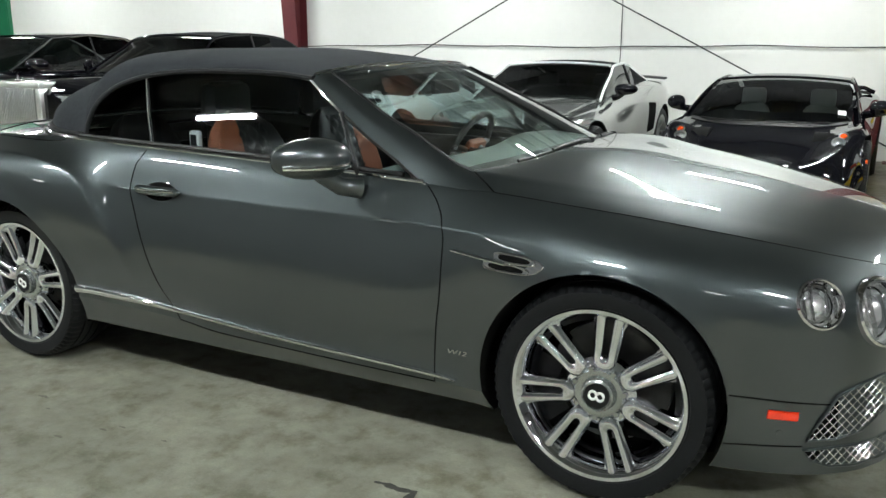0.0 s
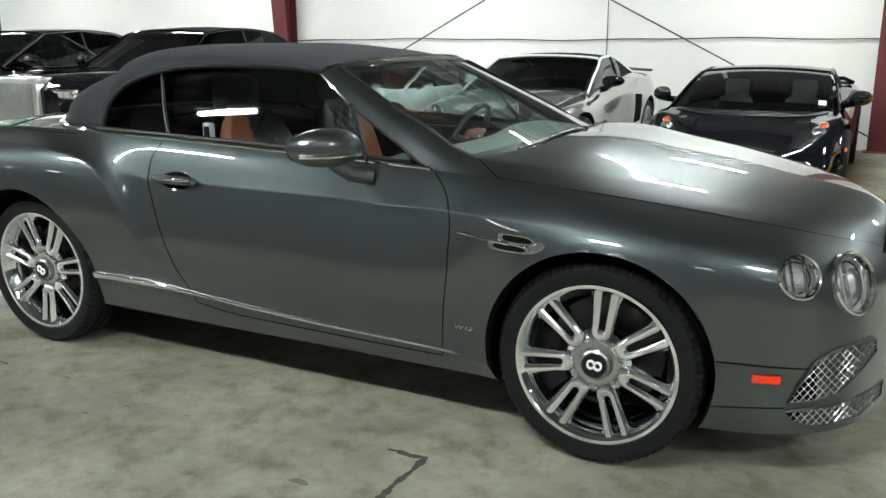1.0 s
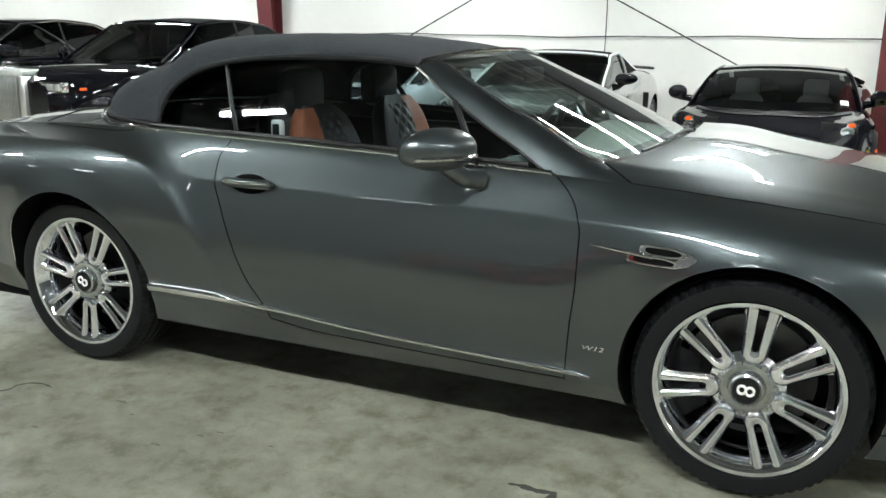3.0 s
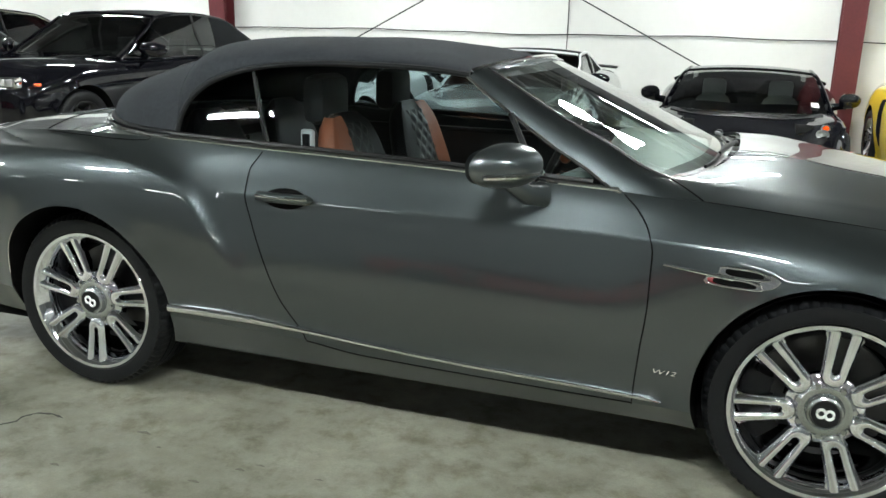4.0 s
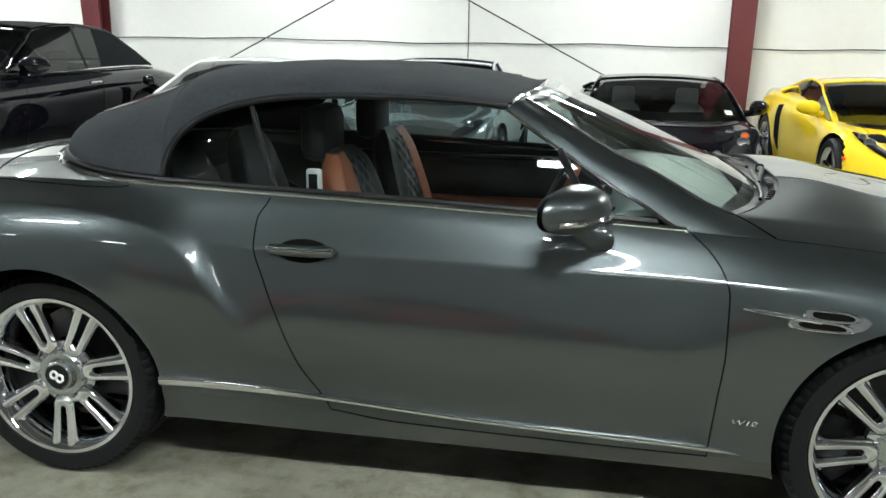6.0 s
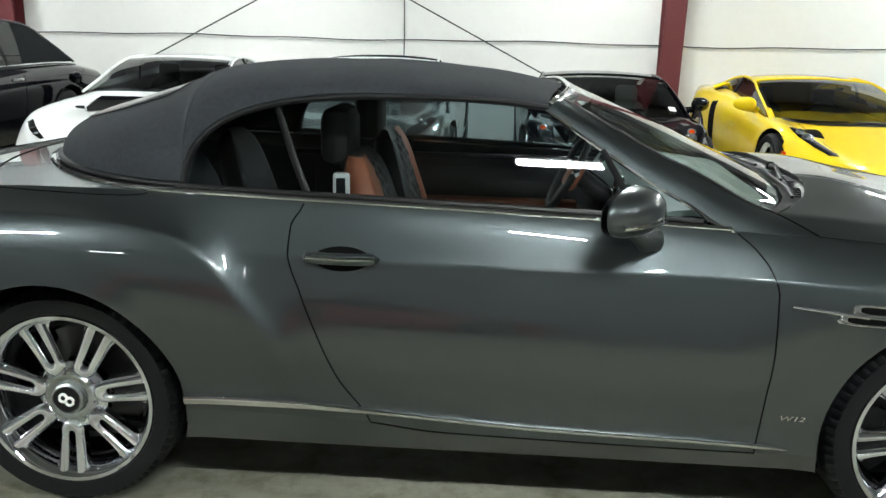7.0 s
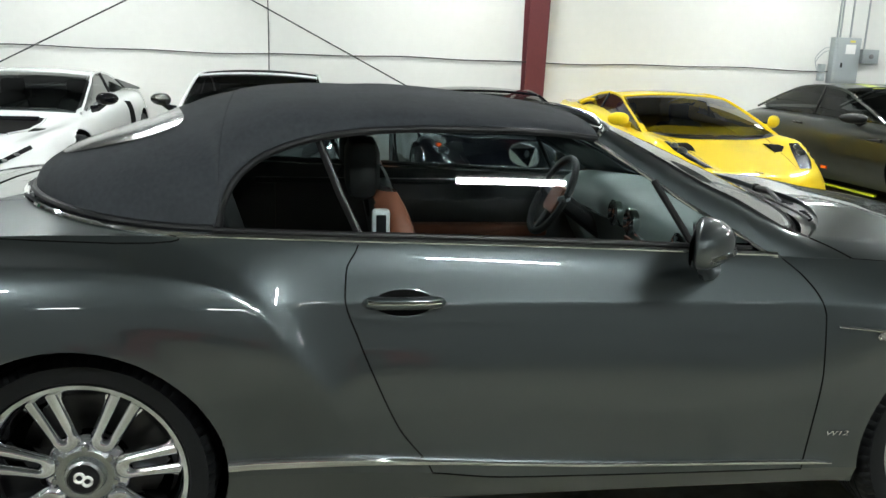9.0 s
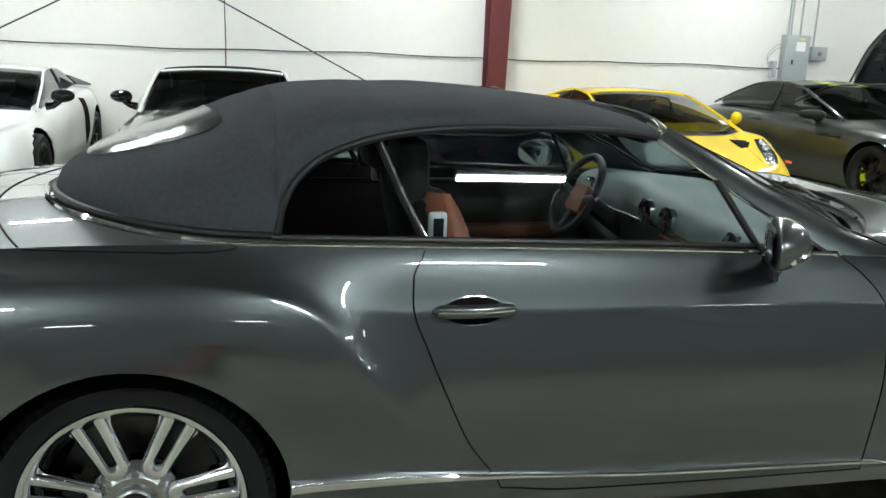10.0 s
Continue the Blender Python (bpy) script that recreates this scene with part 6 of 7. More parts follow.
def wedge_car(place, paint, label, style="five", metal=POLISHED, seats=LEATHER_DARK):
    """Low wedge-shaped coupe with slanted headlights and side intakes."""
    car = tagged(empty("sports_car"), label, "car")
    wb, nose = 2.56, 3.47
    sh = sports_shell(0.95, nose, 1.0, True)
    wheels = [(wb, 0.335, 0.365), (0, 0.345, 0.375)]
    plain_body(car, sh, -0.82, nose, wheels, paint, (-0.35, 2.02))
    rails = [(2.30, 0.800, 0.735), (1.90, 0.755, 0.880), (1.50, 0.71, 1.01), (1.18, 0.66, 1.095), (0.80, 0.63, 1.125), (0.45, 0.63, 1.10), (0.05, 0.65, 1.02), (-0.40, 0.68, 0.93)]
    at = glasshouse(car, rails, (0.43, 0.72), [0.11, 0.10, 0.08, 0.06, 0.02, 0.0, 0.0, 0.0], [0.025, 0.03, 0.035, 0.04, 0.04, 0.03, 0.02, 0.02], paint, GLASS_GREY if paint == PAINT_BLACK else GLASS_DARK)
    cabin_fill(car, 0.95, 0.14, seats, lab="low bucket seat")
    for s in (-1, 1):
        wheel(car, (wb, s * 0.80, 0.325), s, 0.325, 0.245, 0.235, style, metal, metal, "five-spoke alloy wheel", 0.3)
        wheel(car, (0, s * 0.79, 0.335), s, 0.335, 0.245, 0.295, style, metal, metal, "five-spoke alloy wheel", 0.3)
        door_mirror(car, (1.83, s * 0.80, 0.815), (1.86, s * 0.955, 0.885), (0.085, 0.104, 0.074), paint, False)
        # side intake ahead of the rear wheel
        flank = lambda x, z: Vector((x, s * (sh.side(x, z) + 0.004), z))
        above = lambda x, y: Vector((x, s * y, sh.top(x, y) + 0.006))
        inlay(car, "side_intake", DARK, flank, ((0.60, 0.30), (0.50, 0.45), (0.53, 0.65), (0.58, 0.82)), ((0.66, 0.30), (0.70, 0.45), (0.74, 0.65), (0.78, 0.84)), "black air intake behind the door")
        inlay(car, "shoulder_intake", DARK, above, ((0.34, 0.66), (0.34, 0.82)), ((0.0, 0.70), (0.02, 0.80)), "black intake on the rear shoulder")
        part("intake_lip", tube([(0.34, s * 0.64, sh.top(0.34, 0.64) + 0.05), (0.30, s * 0.74, sh.top(0.30, 0.74) + 0.055), (0.26, s * 0.84, sh.top(0.26, 0.84) + 0.03)], 0.022, 8), paint, car)
        # headlight
        hl = empty("headlight")
        hl.parent = car
        tagged(hl, "slanted headlight with two round lamps")
        inlay(hl, "housing", SMOKED, above, ((3.22, 0.47), (3.02, 0.54), (2.82, 0.61), (2.64, 0.68)), ((3.24, 0.58), (3.08, 0.67), (2.88, 0.735), (2.68, 0.765)))
        for (lx, ly), lr, lm in (((2.76, 0.695), 0.040, ORANGE if paint == PAINT_BLACK else CHROME), ((2.89, 0.665), 0.055, CHROME)):
            zz = sh.top(lx, ly)
            m = Matrix.Translation((lx + 0.016, s * ly, zz + 0.006)) @ Matrix.Rotation(radians(-50), 4, "Y")
            prof = [(lr, 0), (lr * 1.0, 0.012), (lr * 0.85, 0.014), (lr * 0.75, 0.002), (lr * 0.5, 0.004), (lr * 0.2, 0.012), (0, 0.014)]
            part("lamp", lathe(prof, 24, m @ Matrix.Rotation(radians(-90), 4, "Z")), ALLOY_GREY, hl)
            part("lamp_glass", lathe([(lr * 0.72, 0.010), (lr * 0.5, 0.018), (0, 0.022)], 20, m @ Matrix.Rotation(radians(-90), 4, "Z")), lm if lm == ORANGE else LENS, hl)
        part("hood_crease", tube([(x, s * (0.50 + 0.13 * (2.9 - x)), sh.top(x, 0.50 + 0.13 * (2.9 - x)) + 0.0005) for x in np.linspace(2.12, 3.15, 20)], 0.0022, 6), DARK, car)
        part("side_marker", boxed(2.93, s * 0.90 - 0.01, 0.50, 3.02, s * 0.90 + 0.008, 0.53, 0.004), ORANGE, car, "orange side marker lamp")
        inlay(car, "bumper_intake", DARK, flank, ((3.22, 0.20), (3.44, 0.19)), ((3.28, 0.33), (3.45, 0.30)), "black bumper intake")
    part("badge", boxed(3.28, -0.022, sh.top(3.29, 0) - 0.004, 3.31, 0.022, sh.top(3.29, 0) + 0.010, 0.004), mat("gold_badge", (0.6, 0.42, 0.1), 0.3, 0.8), car, "small shield badge on the hood")
    for y0, y1 in ((0.55, 0.0), (-0.08, -0.60)):
        part("wiper", tube([(2.40 - 0.10 * (y / 0.7) ** 2, y, sh.top(2.40 - 0.10 * (y / 0.7) ** 2, abs(y)) + 0.022) for y in np.linspace(y0, y1, 8)], 0.009, 6), BLACK_TRIM, car)
    part("cowl", patch(lambda u, v: (2.42 - 0.14 * (2 * u - 1) ** 2 + 0.10 * (v - 0.5), (2 * u - 1) * 0.70, sh.top(2.42 - 0.14 * (2 * u - 1) ** 2 + 0.10 * (v - 0.5), abs(2 * u - 1) * 0.70) + 0.007), 16, 4), BLACK_TRIM, car)
    part("sticker", patch(lambda u, v: at(0.07 + 0.035 * u, 0.885 + 0.045 * v) + Vector((0.012, 0, 0.012)), 2, 2), WHITE_LABEL, car, "small white sticker in the windscreen")
    car.matrix_world = place
    return car


def spyder_car(place):
    """Silver mid-engined convertible with black top and a rear wing."""
    car = tagged(empty("sports_car"), "silver mid-engined roadster with black fabric top and rear wing", "car")
    wb, nose = 2.65, 3.60
    sh = sports_shell(0.95, nose, 1.06)
    wheels = [(wb, 0.345, 0.375), (0, 0.355, 0.385)]
    plain_body(car, sh, -0.82, nose, wheels, PAINT_SILVER, (-0.30, 1.98))
    rails = [(2.10, 0.75, 0.88), (1.80, 0.71, 1.02), (1.52, 0.68, 1.13), (1.28, 0.64, 1.225), (0.85, 0.62, 1.245), (0.45, 0.62, 1.19), (0.1, 0.63, 1.10), (-0.30, 0.66, 0.99)]
    glasshouse(car, rails, (0.42, 0.70), [0.16, 0.13, 0.10, 0.07, 0.02, 0.0, 0.0, 0.0], [0.03, 0.035, 0.04, 0.035, 0.04, 0.035, 0.03, 0.02], SATIN, GLASS_DARK, roof_mat=FABRIC_BLACK, rear_glass=False)
    cabin_fill(car, 1.0, 0.26, LEATHER_DARK, lab="dark bucket seat")
    for s in (-1, 1):
        wheel(car, (wb, s * 0.80, 0.335), s, 0.335, 0.25, 0.235, "ten", ALLOY_GREY, ALLOY_GREY, "ten-spoke alloy wheel", 0.1)
        wheel(car, (0, s * 0.79, 0.345), s, 0.345, 0.25, 0.295, "ten", ALLOY_GREY, ALLOY_GREY, "ten-spoke alloy wheel", 0.1)
        door_mirror(car, (1.82, s * 0.80, 0.90), (1.80, s * 0.945, 0.995), (0.10, 0.11, 0.062), PAINT_BLACK, False)
        flank = lambda x, z: Vector((x, s * (sh.side(x, z) + 0.004), z))
        above = lambda x, y: Vector((x, s * y, sh.top(x, y) + 0.006))
        inlay(car, "side_blade", DARK, flank, ((0.46, 0.46), (0.46, 0.78)), ((0.70, 0.44), (0.76, 0.80)), "black side intake blade")
        part("wing_post", boxed(-0.62, s * 0.55 - 0.012, 0.90, -0.50, s * 0.55 + 0.012, 1.02, 0.004), BLACK_TRIM, car)
        inlay(car, "headlight", BLACK_TRIM, above, ((3.32, 0.48), (3.15, 0.50), (2.98, 0.60), (2.88, 0.70)), ((3.33, 0.54), (3.24, 0.64), (3.08, 0.73), (2.94, 0.76)), "dark swept headlight")
        part("headlamp_lens", lathe([(0.05, 0), (0.035, -0.02), (0, -0.028)], 20, Matrix.Translation((3.08, s * 0.64, sh.top(3.08, 0.64) + 0.01)) @ Matrix.Rotation(radians(60), 4, "Z")), CHROME, car)

    def wing(u, v):
        y = -0.80 + 1.60 * u
        a = 2 * math.pi * v
        return (-0.60 + 0.15 * math.cos(a) + 0.03 * (y / 0.86) ** 2, y, 1.03 + 0.018 * math.sin(a) + 0.025 * (1 - (y / 0.86) ** 4))
    bm = patch(wing, 20, 14)
    bmesh.ops.holes_fill(bm, edges=bm.edges[:], sides=30)
    part("rear_wing", bm, BLACK_TRIM, car, "dark rear wing on two posts")
    car.matrix_world = place
    return car


def white_coupe(place):
    """White front-engined-looking coupe with a black duct in the hood."""
    car = tagged(empty("sports_car"), "white low coupe with a black duct in its hood", "car")
    wb, nose = 2.65, 3.80
    sh = sports_shell(0.965, nose, 1.0)
    wheels = [(wb, 0.345, 0.378), (0, 0.355, 0.388)]
    plain_body(car, sh, -0.82, nose, wheels, PAINT_WHITE, (-0.35, 1.98))
    rails = [(2.14, 0.765, 0.83), (1.80, 0.73, 0.955), (1.48, 0.695, 1.075), (1.18, 0.65, 1.165), (0.80, 0.62, 1.195), (0.45, 0.62, 1.17), (0.05, 0.64, 1.08), (-0.40, 0.66, 0.965)]
    glasshouse(car, rails, (0.43, 0.72), [0.16, 0.13, 0.10, 0.07, 0.02, 0.0, 0.0, 0.0], [0.03, 0.035, 0.04, 0.035, 0.035, 0.03, 0.02, 0.02], PAINT_WHITE, GLASS_DARK)
    cabin_fill(car, 0.95, 0.24, LEATHER_DARK, lab="dark bucket seat")
    for s in (-1, 1):
        wheel(car, (wb, s * 0.81, 0.335), s, 0.335, 0.25, 0.235, "ten", DARK_ALLOY, DARK_ALLOY, "black ten-spoke alloy wheel", 0.1)
        wheel(car, (0, s * 0.80, 0.345), s, 0.345, 0.25, 0.295, "ten", DARK_ALLOY, DARK_ALLOY, "black ten-spoke alloy wheel", 0.1)
        door_mirror(car, (1.88, s * 0.80, 0.855), (1.88, s * 0.965, 0.965), (0.09, 0.10, 0.066), PAINT_BLACK, False)
        flank = lambda x, z: Vector((x, s * (sh.side(x, z) + 0.004), z))
        above = lambda x, y: Vector((x, s * y, sh.top(x, y) + 0.006))
        inlay(car, "headlight", SMOKED, above, ((3.67, 0.40), (3.60, 0.48), (3.50, 0.57), (3.38, 0.655)), ((3.69, 0.43), (3.64, 0.52), (3.55, 0.61), (3.43, 0.69)), "dark narrow headlight")
        for q in ((3.60, 0.515), (3.52, 0.59)):
            part("headlamp_lens", lathe([(0.034, 0.02), (0.030, 0.006), (0.02, -0.002), (0, -0.004)], 18, Matrix.Translation((q[0], s * q[1], sh.top(*q) + 0.004)) @ Matrix.Rotation(radians(-90), 4, "X")), ALLOY_GREY, car)
        inlay(car, "side_intake", DARK, flank, ((0.60, 0.35), (0.50, 0.50), (0.58, 0.86)), ((0.66, 0.35), (0.74, 0.50), (0.80, 0.88)), "black air intake behind the door")
    # hood duct: a sunken black opening with an upper blade
    duct = empty("hood_duct")
    duct.parent = car
    tagged(duct, "black sunken duct in the white hood")
    over = lambda x, y: Vector((x, y, sh.top(x, abs(y)) + 0.008))
    inlay(duct, "opening", DARK, over, ((2.34, -0.48), (2.50, -0.48), (2.74, -0.44), (2.95, -0.32)), ((2.34, 0.48), (2.50, 0.48), (2.74, 0.44), (2.95, 0.32)), "black sunken opening", 16, 16)
    for q in (-1, 1):
        part("duct_lip", tube([over(x, q * y) + Vector((0, 0, 0.004)) for x, y in ((2.34, 0.49), (2.50, 0.49), (2.74, 0.45), (2.96, 0.33))], 0.009, 6), PAINT_WHITE, duct)
    part("blade", patch(lambda u, v: (2.38 + 0.07 * v, -0.44 + 0.88 * u, sh.top(2.38 + 0.07 * v, 0) + 0.022 - 0.010 * v), 12, 4, 0.010), PAINT_BLACK, duct)
    part("badge", lathe([(0.035, 0.0), (0.030, -0.008), (0, -0.010)], 24, Matrix.Translation((3.60, 0, sh.top(3.60, 0) + 0.002)) @ Matrix.Rotation(radians(-70), 4, "X")), CHROME, car)
    for s in (-1, 1):
        ring = [Vector((3.806, s * 0.20 + 0.13 * math.sin(a), 0.315 + 0.05 * math.cos(a))) for a in [2 * math.pi * k / 24 for k in range(24)]]
        kg = part("nose_grille", tube(ring, 0.012, 6, closed=True), CHROME, car, "chrome-ringed nose grille")
        bm = bmesh.new()
        bm.faces.new([bm.verts.new(p) for p in ring])
        part("grille_mesh", bm, DARK, kg, "", 0)
        part("rear_fin", patch(lambda u, v: (0.30 - 0.75 * u, s * (0.70 + 0.10 * v + 0.03 * u), 1.11 - 0.10 * u - 0.10 * v * (1 - 0.6 * u)), 10, 3, 0.02), BLACK_TRIM, car, "black floating fin behind the side window")
    for y0, y1 in ((0.55, -0.05),):
        part("wiper", tube([(2.26 - 0.10 * (y / 0.7) ** 2, y, 0.875) for y in np.linspace(y0, y1, 8)], 0.009, 6), BLACK_TRIM, car)
    car.matrix_world = place
    return car


def limousine(place, convertible=True):
    """Large black luxury car with an upright chrome grille."""
    lab = "large black luxury convertible with chrome grille and black top" if convertible else "large black luxury saloon with bright window trim"
    car = tagged(empty("luxury_car"), lab, "car")
    wb, tail, nose = 3.32, -1.30, 4.15
    sh = saloon_shell(tail, nose, wb, 0.99, 0.24, 1.06, 1.08, 1.0)
    wheels = [(wb, 0.40, 0.43), (0, 0.40, 0.43)]
    plain_body(car, sh, tail, nose, wheels, PAINT_BLACK, (-0.55, 2.45))
    top = FABRIC_BLACK if convertible else PAINT_BLACK
    rails = [(2.55, 0.80, 1.085), (2.25, 0.765, 1.25), (1.98, 0.73, 1.40), (1.75, 0.69, 1.53), (1.1, 0.68, 1.585), (0.45, 0.69, 1.54), (-0.05, 0.72, 1.35), (-0.55, 0.77, 1.09)]
    glasshouse(car, rails, (0.43, 0.70), [0.16, 0.13, 0.10, 0.07, 0.02, 0.0, -0.05, -0.1], [0.03, 0.035, 0.04, 0.035, 0.035, 0.04, 0.04, 0.03], PAINT_BLACK, GLASS_DARK, roof_mat=top, rear_glass=not convertible)
    cabin_fill(car, 1.25, 0.42, LEATHER_DARK, 0.40, "dark leather seat")
    for s in (-1, 1):
        wheel(car, (wb, s * 0.83, 0.39), s, 0.39, 0.27, 0.26, "seven", DARK_ALLOY if convertible else POLISHED, POLISHED, "dark seven-spoke wheel", 0.2)
        wheel(car, (0, s * 0.83, 0.39), s, 0.39, 0.27, 0.26, "seven", DARK_ALLOY if convertible else POLISHED, POLISHED, "dark seven-spoke wheel", 0.2)
        door_mirror(car, (2.25, s * 0.86, 1.08), (2.28, s * 1.05, 1.17), (0.10, 0.13, 0.085), PAINT_BLACK, False)
        hl = empty("headlight")
        hl.parent = car
        tagged(hl, "narrow rectangular headlight")
        part("housing", boxed(4.03, s * 0.55, 0.83, 4.125, s * 0.87, 0.93, 0.01), CHROME, hl)
        part("lens", boxed(4.126, s * 0.555, 0.835, 4.13, s * 0.865, 0.925, 0.0), LENS, hl, smooth=0)
        for q in (0.61, 0.71, 0.81):
            part("lamp", boxed(4.110, s * (q - 0.04), 0.845, 4.134, s * (q + 0.04), 0.915, 0.008), LAMP_BOWL, hl)
        part("fog_lamp", lathe([(0.07, 0), (0.06, -0.02), (0, -0.03)], 24, Matrix.Translation((4.11, s * 0.62, 0.55)) @ Matrix.Rotation(radians(90), 4, "Z")), CHROME, car)
        part("side_marker", boxed(3.89, s * 0.955 - 0.02, 0.845, 3.96, s * 0.955 + 0.012, 0.872, 0.004), ORANGE, car, "orange side marker lamp")
        part("door_handle", boxed(1.0, s * 0.985 - 0.03, 0.93, 1.22, s * 0.985 + 0.012, 0.955, 0.008), CHROME, car, "chrome door handle")
        part("belt_trim", tube([(float(x), s * (sh.at(x, sh.row(3))[0] + 0.004), sh.at(x, sh.row(3))[1] + 0.008) for x in np.linspace(-0.6, 2.5, 30)], 0.012, 6), CHROME, car)
        if not convertible:
            part("window_trim", tube([(x, s * (y + 0.02), z) for x, y, z in rails], 0.014, 6), CHROME, car, "bright window surround")
        part("door_gap", tube([(0.95 + 0.06 * math.sin(z * 3), s * sh.side(0.95, z), z) for z in np.linspace(0.30, 1.02, 16)], 0.004, 6), DARK, car)
        part("door_gap", tube([(2.35 + 0.03 * math.sin(z * 3), s * sh.side(2.35, z), z) for z in np.linspace(0.30, 1.02, 16)], 0.004, 6), DARK, car)
    grl = empty("radiator_grille")
    grl.parent = car
    tagged(grl, "upright chrome grille with vertical bars")
    fr = [(4.16, y, z) for y, z in ((-0.33, 0.52), (-0.36, 1.0), (-0.30, 1.03), (0, 1.05), (0.30, 1.03), (0.36, 1.0), (0.33, 0.52))]
    part("frame", tube(fr, 0.020, 8, closed=True), CHROME, grl)
    for s in (-1, 1):
        part("surround_side", boxed(4.00, s * 0.385 - 0.045, 0.50, 4.195, s * 0.385 + 0.045, 0.984, 0.015), BRUSHED, grl)
    part("surround_foot", boxed(4.05, -0.43, 0.455, 4.19, 0.43, 0.499, 0.012), CHROME, grl)
    part("surround_top", boxed(3.95, -0.43, 0.985, 4.20, 0.43, 1.050, 0.02), BRUSHED, grl)
    for k in range(22):
        y = -0.30 + 0.6 * k / 21
        part("bar", boxed(4.15, y - 0.007, 0.53, 4.185, y + 0.007, 0.985, 0.003), BRUSHED, grl)
    part("backing", boxed(4.10, -0.33, 0.52, 4.145, 0.33, 1.0), DARK, grl)
    part("mascot", lathe([(0.03, -0.01), (0.025, 0.005), (0.012, 0.02), (0.010, 0.06), (0, 0.08)], 12, Matrix.Translation((4.12, 0, 1.045)) @ Matrix.Rotation(radians(90), 4, "X")), CHROME, car)
    car.matrix_world = place
    return car


def dark_gt(place):
    """Dark grey front-engined coupe with a yellow roof stripe."""
    car = tagged(empty("sports_car"), "dark grey coupe with acid yellow roof stripes", "car")
    wb, tail, nose = 2.74, -0.95, 3.60
    sh = saloon_shell(tail, nose, wb, 0.95, 0.17, 0.90, 0.87, 0.90)
    wheels = [(wb, 0.35, 0.385), (0, 0.355, 0.39)]
    plain_body(car, sh, tail, nose, wheels, PAINT_GUN, (-0.45, 1.95))
    rails = [(2.05, 0.735, 0.90), (1.75, 0.70, 1.03), (1.45, 0.665, 1.14), (1.15, 0.645, 1.25), (0.75, 0.63, 1.285), (0.35, 0.635, 1.255), (-0.1, 0.65, 1.13), (-0.60, 0.68, 0.94)]
    at = glasshouse(car, rails, (0.43, 0.66), [0.16, 0.13, 0.10, 0.07, 0.02, 0.0, 0.0, -0.05], [0.03, 0.035, 0.04, 0.035, 0.035, 0.03, 0.03, 0.03], PAINT_GUN, GLASS_DARK)
    cabin_fill(car, 0.85, 0.28, LEATHER_DARK, lab="dark bucket seat")
    lime = mat("acid_yellow_paint", (0.55, 0.65, 0.02), 0.35, coat=1.0)
    part("roof_stripe", patch(lambda u, v: at(0.41 + 0.32 * u, 0.26 + 0.13 * v) + Vector((0, 0, 0.006)), 16, 3), lime, car, "acid yellow stripe on the roof")
    part("roof_stripe", patch(lambda u, v: at(0.41 + 0.32 * u, 0.61 + 0.13 * v) + Vector((0, 0, 0.006)), 16, 3), lime, car, "acid yellow stripe on the roof")
    for s in (-1, 1):
        wheel(car, (wb, s * 0.80, 0.345), s, 0.345, 0.262, 0.25, "y", DARK_ALLOY, DARK_ALLOY, "black split-spoke wheel with yellow caliper", 0.2, caliper=lime)
        wheel(car, (0, s * 0.79, 0.35), s, 0.35, 0.262, 0.29, "y", DARK_ALLOY, DARK_ALLOY, "black split-spoke wheel with yellow caliper", 0.2, caliper=lime)
        door_mirror(car, (1.78, s * 0.80, 0.87), (1.80, s * 0.985, 0.95), (0.10, 0.13, 0.06), BLACK_TRIM, False)
        part("fender_strake", tube([(x, s * (sh.side(x, 0.72) + 0.006), 0.72 + 0.03 * (x - 1.9)) for x in np.linspace(1.90, 2.26, 10)], lambda t: 0.004 + 0.016 * t, 8), BLACK_TRIM, car, "dark side strake")
        part("door_handle", boxed(0.62, s * 0.94 - 0.02, 0.80, 0.82, s * 0.94 + 0.006, 0.825, 0.006), BLACK_TRIM, car)
        inlay(car, "headlight", CHROME, lambda x, z: Vector((x, s * (sh.side(x, z) + 0.005), z)), ((3.54, 0.60), (3.30, 0.65), (3.02, 0.72)), ((3.54, 0.68), (3.36, 0.73), (3.06, 0.76)))
        part("sill_blade", boxed(0.45, s * 0.93, 0.10, 2.3, s * 0.96, 0.13, 0.005), lime, car, "acid yellow sill edge")
    car.matrix_world = place
    return car


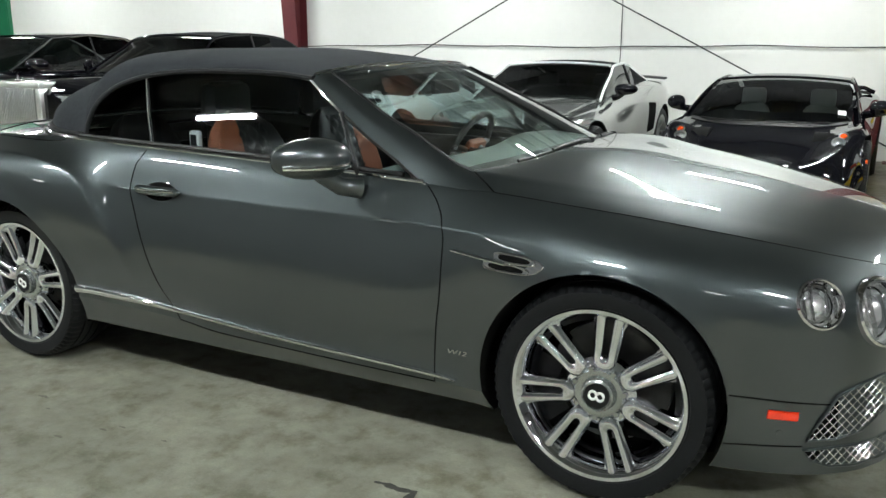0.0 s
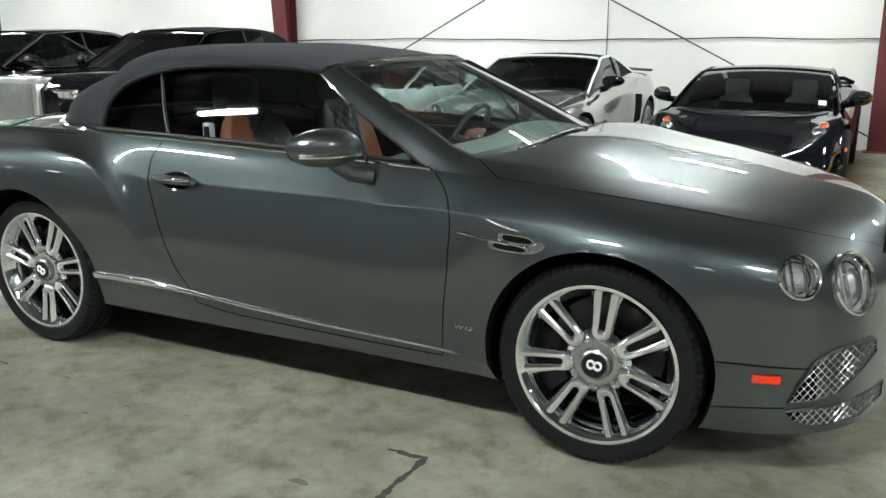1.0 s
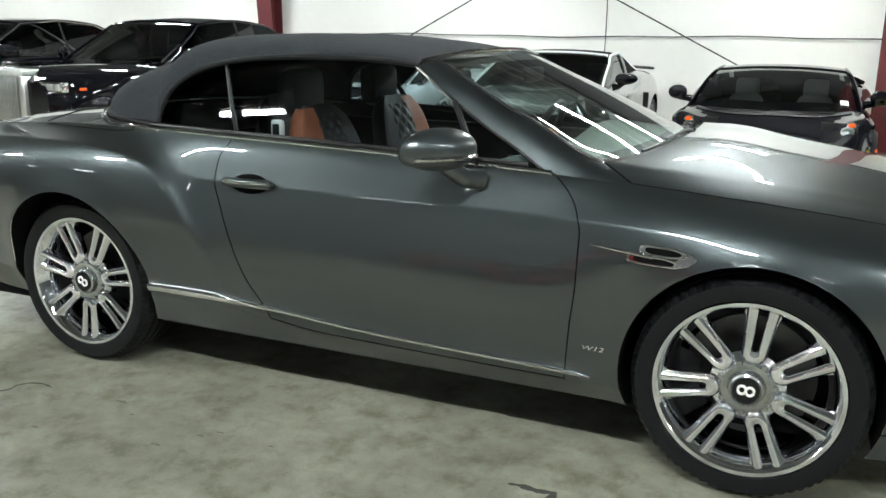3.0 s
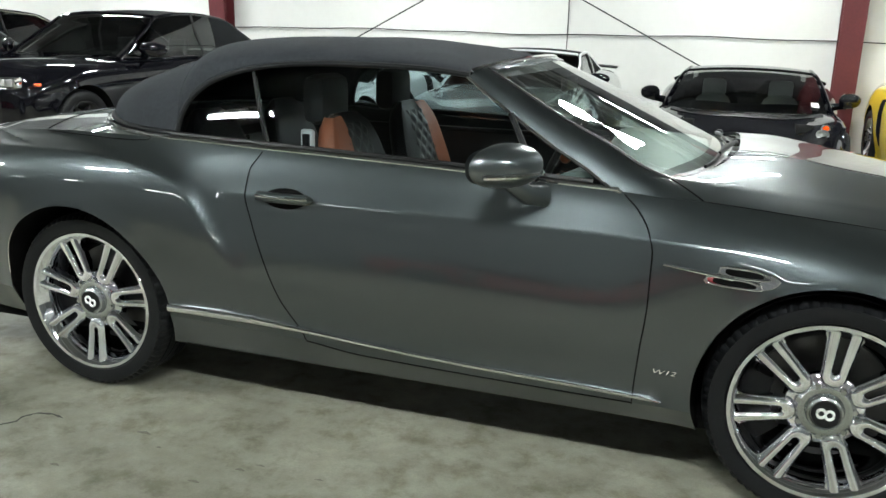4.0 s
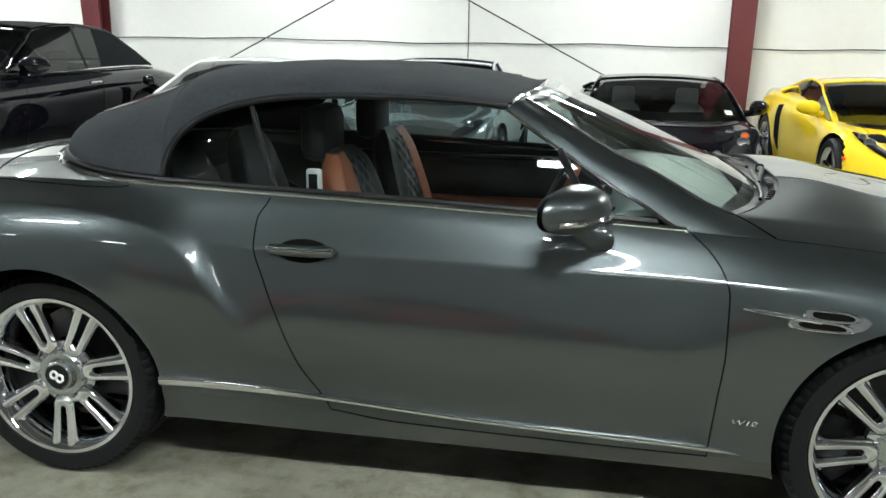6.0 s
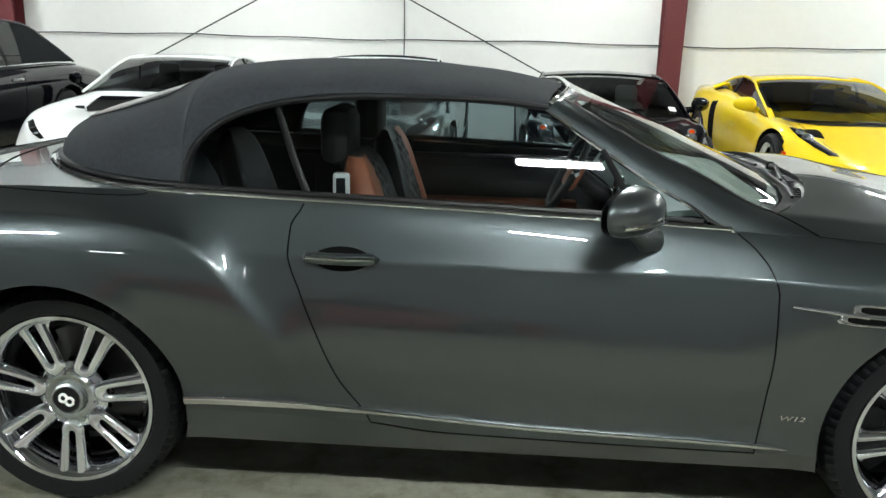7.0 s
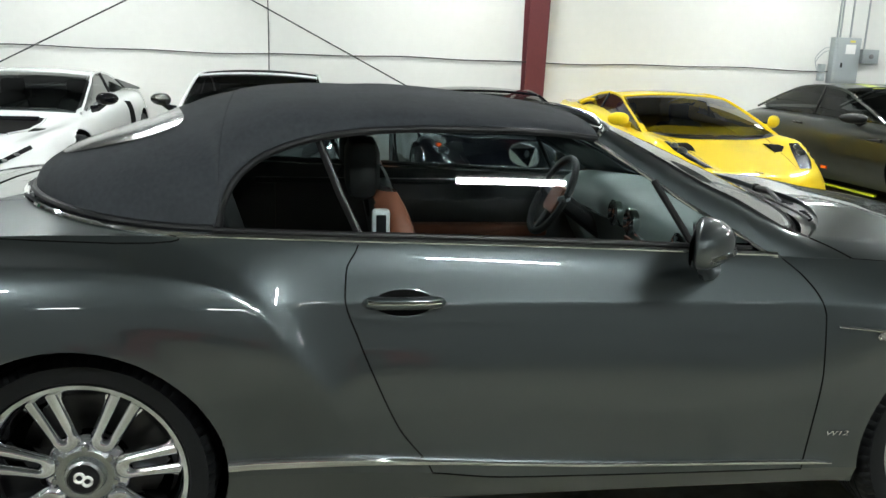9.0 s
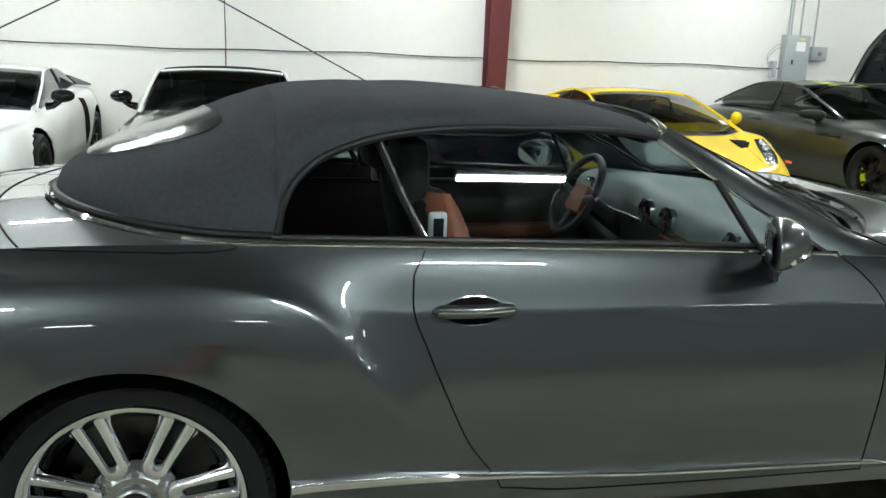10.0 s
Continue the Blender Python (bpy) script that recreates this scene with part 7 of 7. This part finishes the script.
def far_suv(place):
    """Dark tall car at the end of the row."""
    car = tagged(empty("suv_car"), "dark tall car parked at the end of the row", "car")
    wb, tail, nose = 2.9, -0.95, 3.75
    sh = saloon_shell(tail, nose, wb, 0.97, 0.28, 1.25, 1.20, 1.22)
    wheels = [(wb, 0.39, 0.42), (0, 0.39, 0.42)]
    plain_body(car, sh, tail, nose, wheels, PAINT_GUN, (-0.75, 2.1))
    rails = [(2.2, 0.84, 1.25), (1.9, 0.83, 1.60), (1.65, 0.82, 1.92), (1.35, 0.79, 2.15), (0.6, 0.78, 2.22), (0.0, 0.78, 2.18), (-0.5, 0.80, 1.85), (-0.85, 0.82, 1.25)]
    glasshouse(car, rails, (0.43, 0.72), [0.16, 0.13, 0.10, 0.07, 0.02, 0.0, 0.0, -0.05], [0.03] * 8, PAINT_GUN, GLASS_DARK)
    for s in (-1, 1):
        for wx in (0, wb):
            wheel(car, (wx, s * 0.82, 0.38), s, 0.38, 0.26, 0.26, "ten", DARK_ALLOY, DARK_ALLOY, "dark alloy wheel", 0.1)
        door_mirror(car, (1.9, s * 0.85, 1.12), (1.95, s * 1.03, 1.22), (0.1, 0.13, 0.085), BLACK_TRIM, False)
    car.matrix_world = place
    return car


limousine(pose(-8.05, 6.85, 0, 0, 0, -90), False)
limousine(pose(-4.95, 6.88, 0, 0, 0, -90), True)
white_coupe(pose(-2.48, 7.92, 0, 0, 0, -90))
spyder_car(pose(0.02, 7.52, 0, 0, 0, -90))
wedge_car(pose(2.50, 7.47, 0, 0, 0, -90.5), PAINT_BLACK, "black wedge-shaped sports coupe parked nose out", "five", ALLOY_GREY, LEATHER_GREY)
wedge_car(pose(4.86, 7.78, 0, 0, 0, -88), PAINT_YELLOW, "bright yellow wedge-shaped sports coupe parked nose out", "five", POLISHED)
dark_gt(pose(7.68, 7.74, 0, 0, 0, -86))
far_suv(pose(10.12, 7.6, 0, 0, 0, -90))
wedge_car(pose(-1.2, -9.3, 0, 0, 0, 0), PAINT_RED, "bright red sports coupe parked across the aisle", "five", POLISHED)
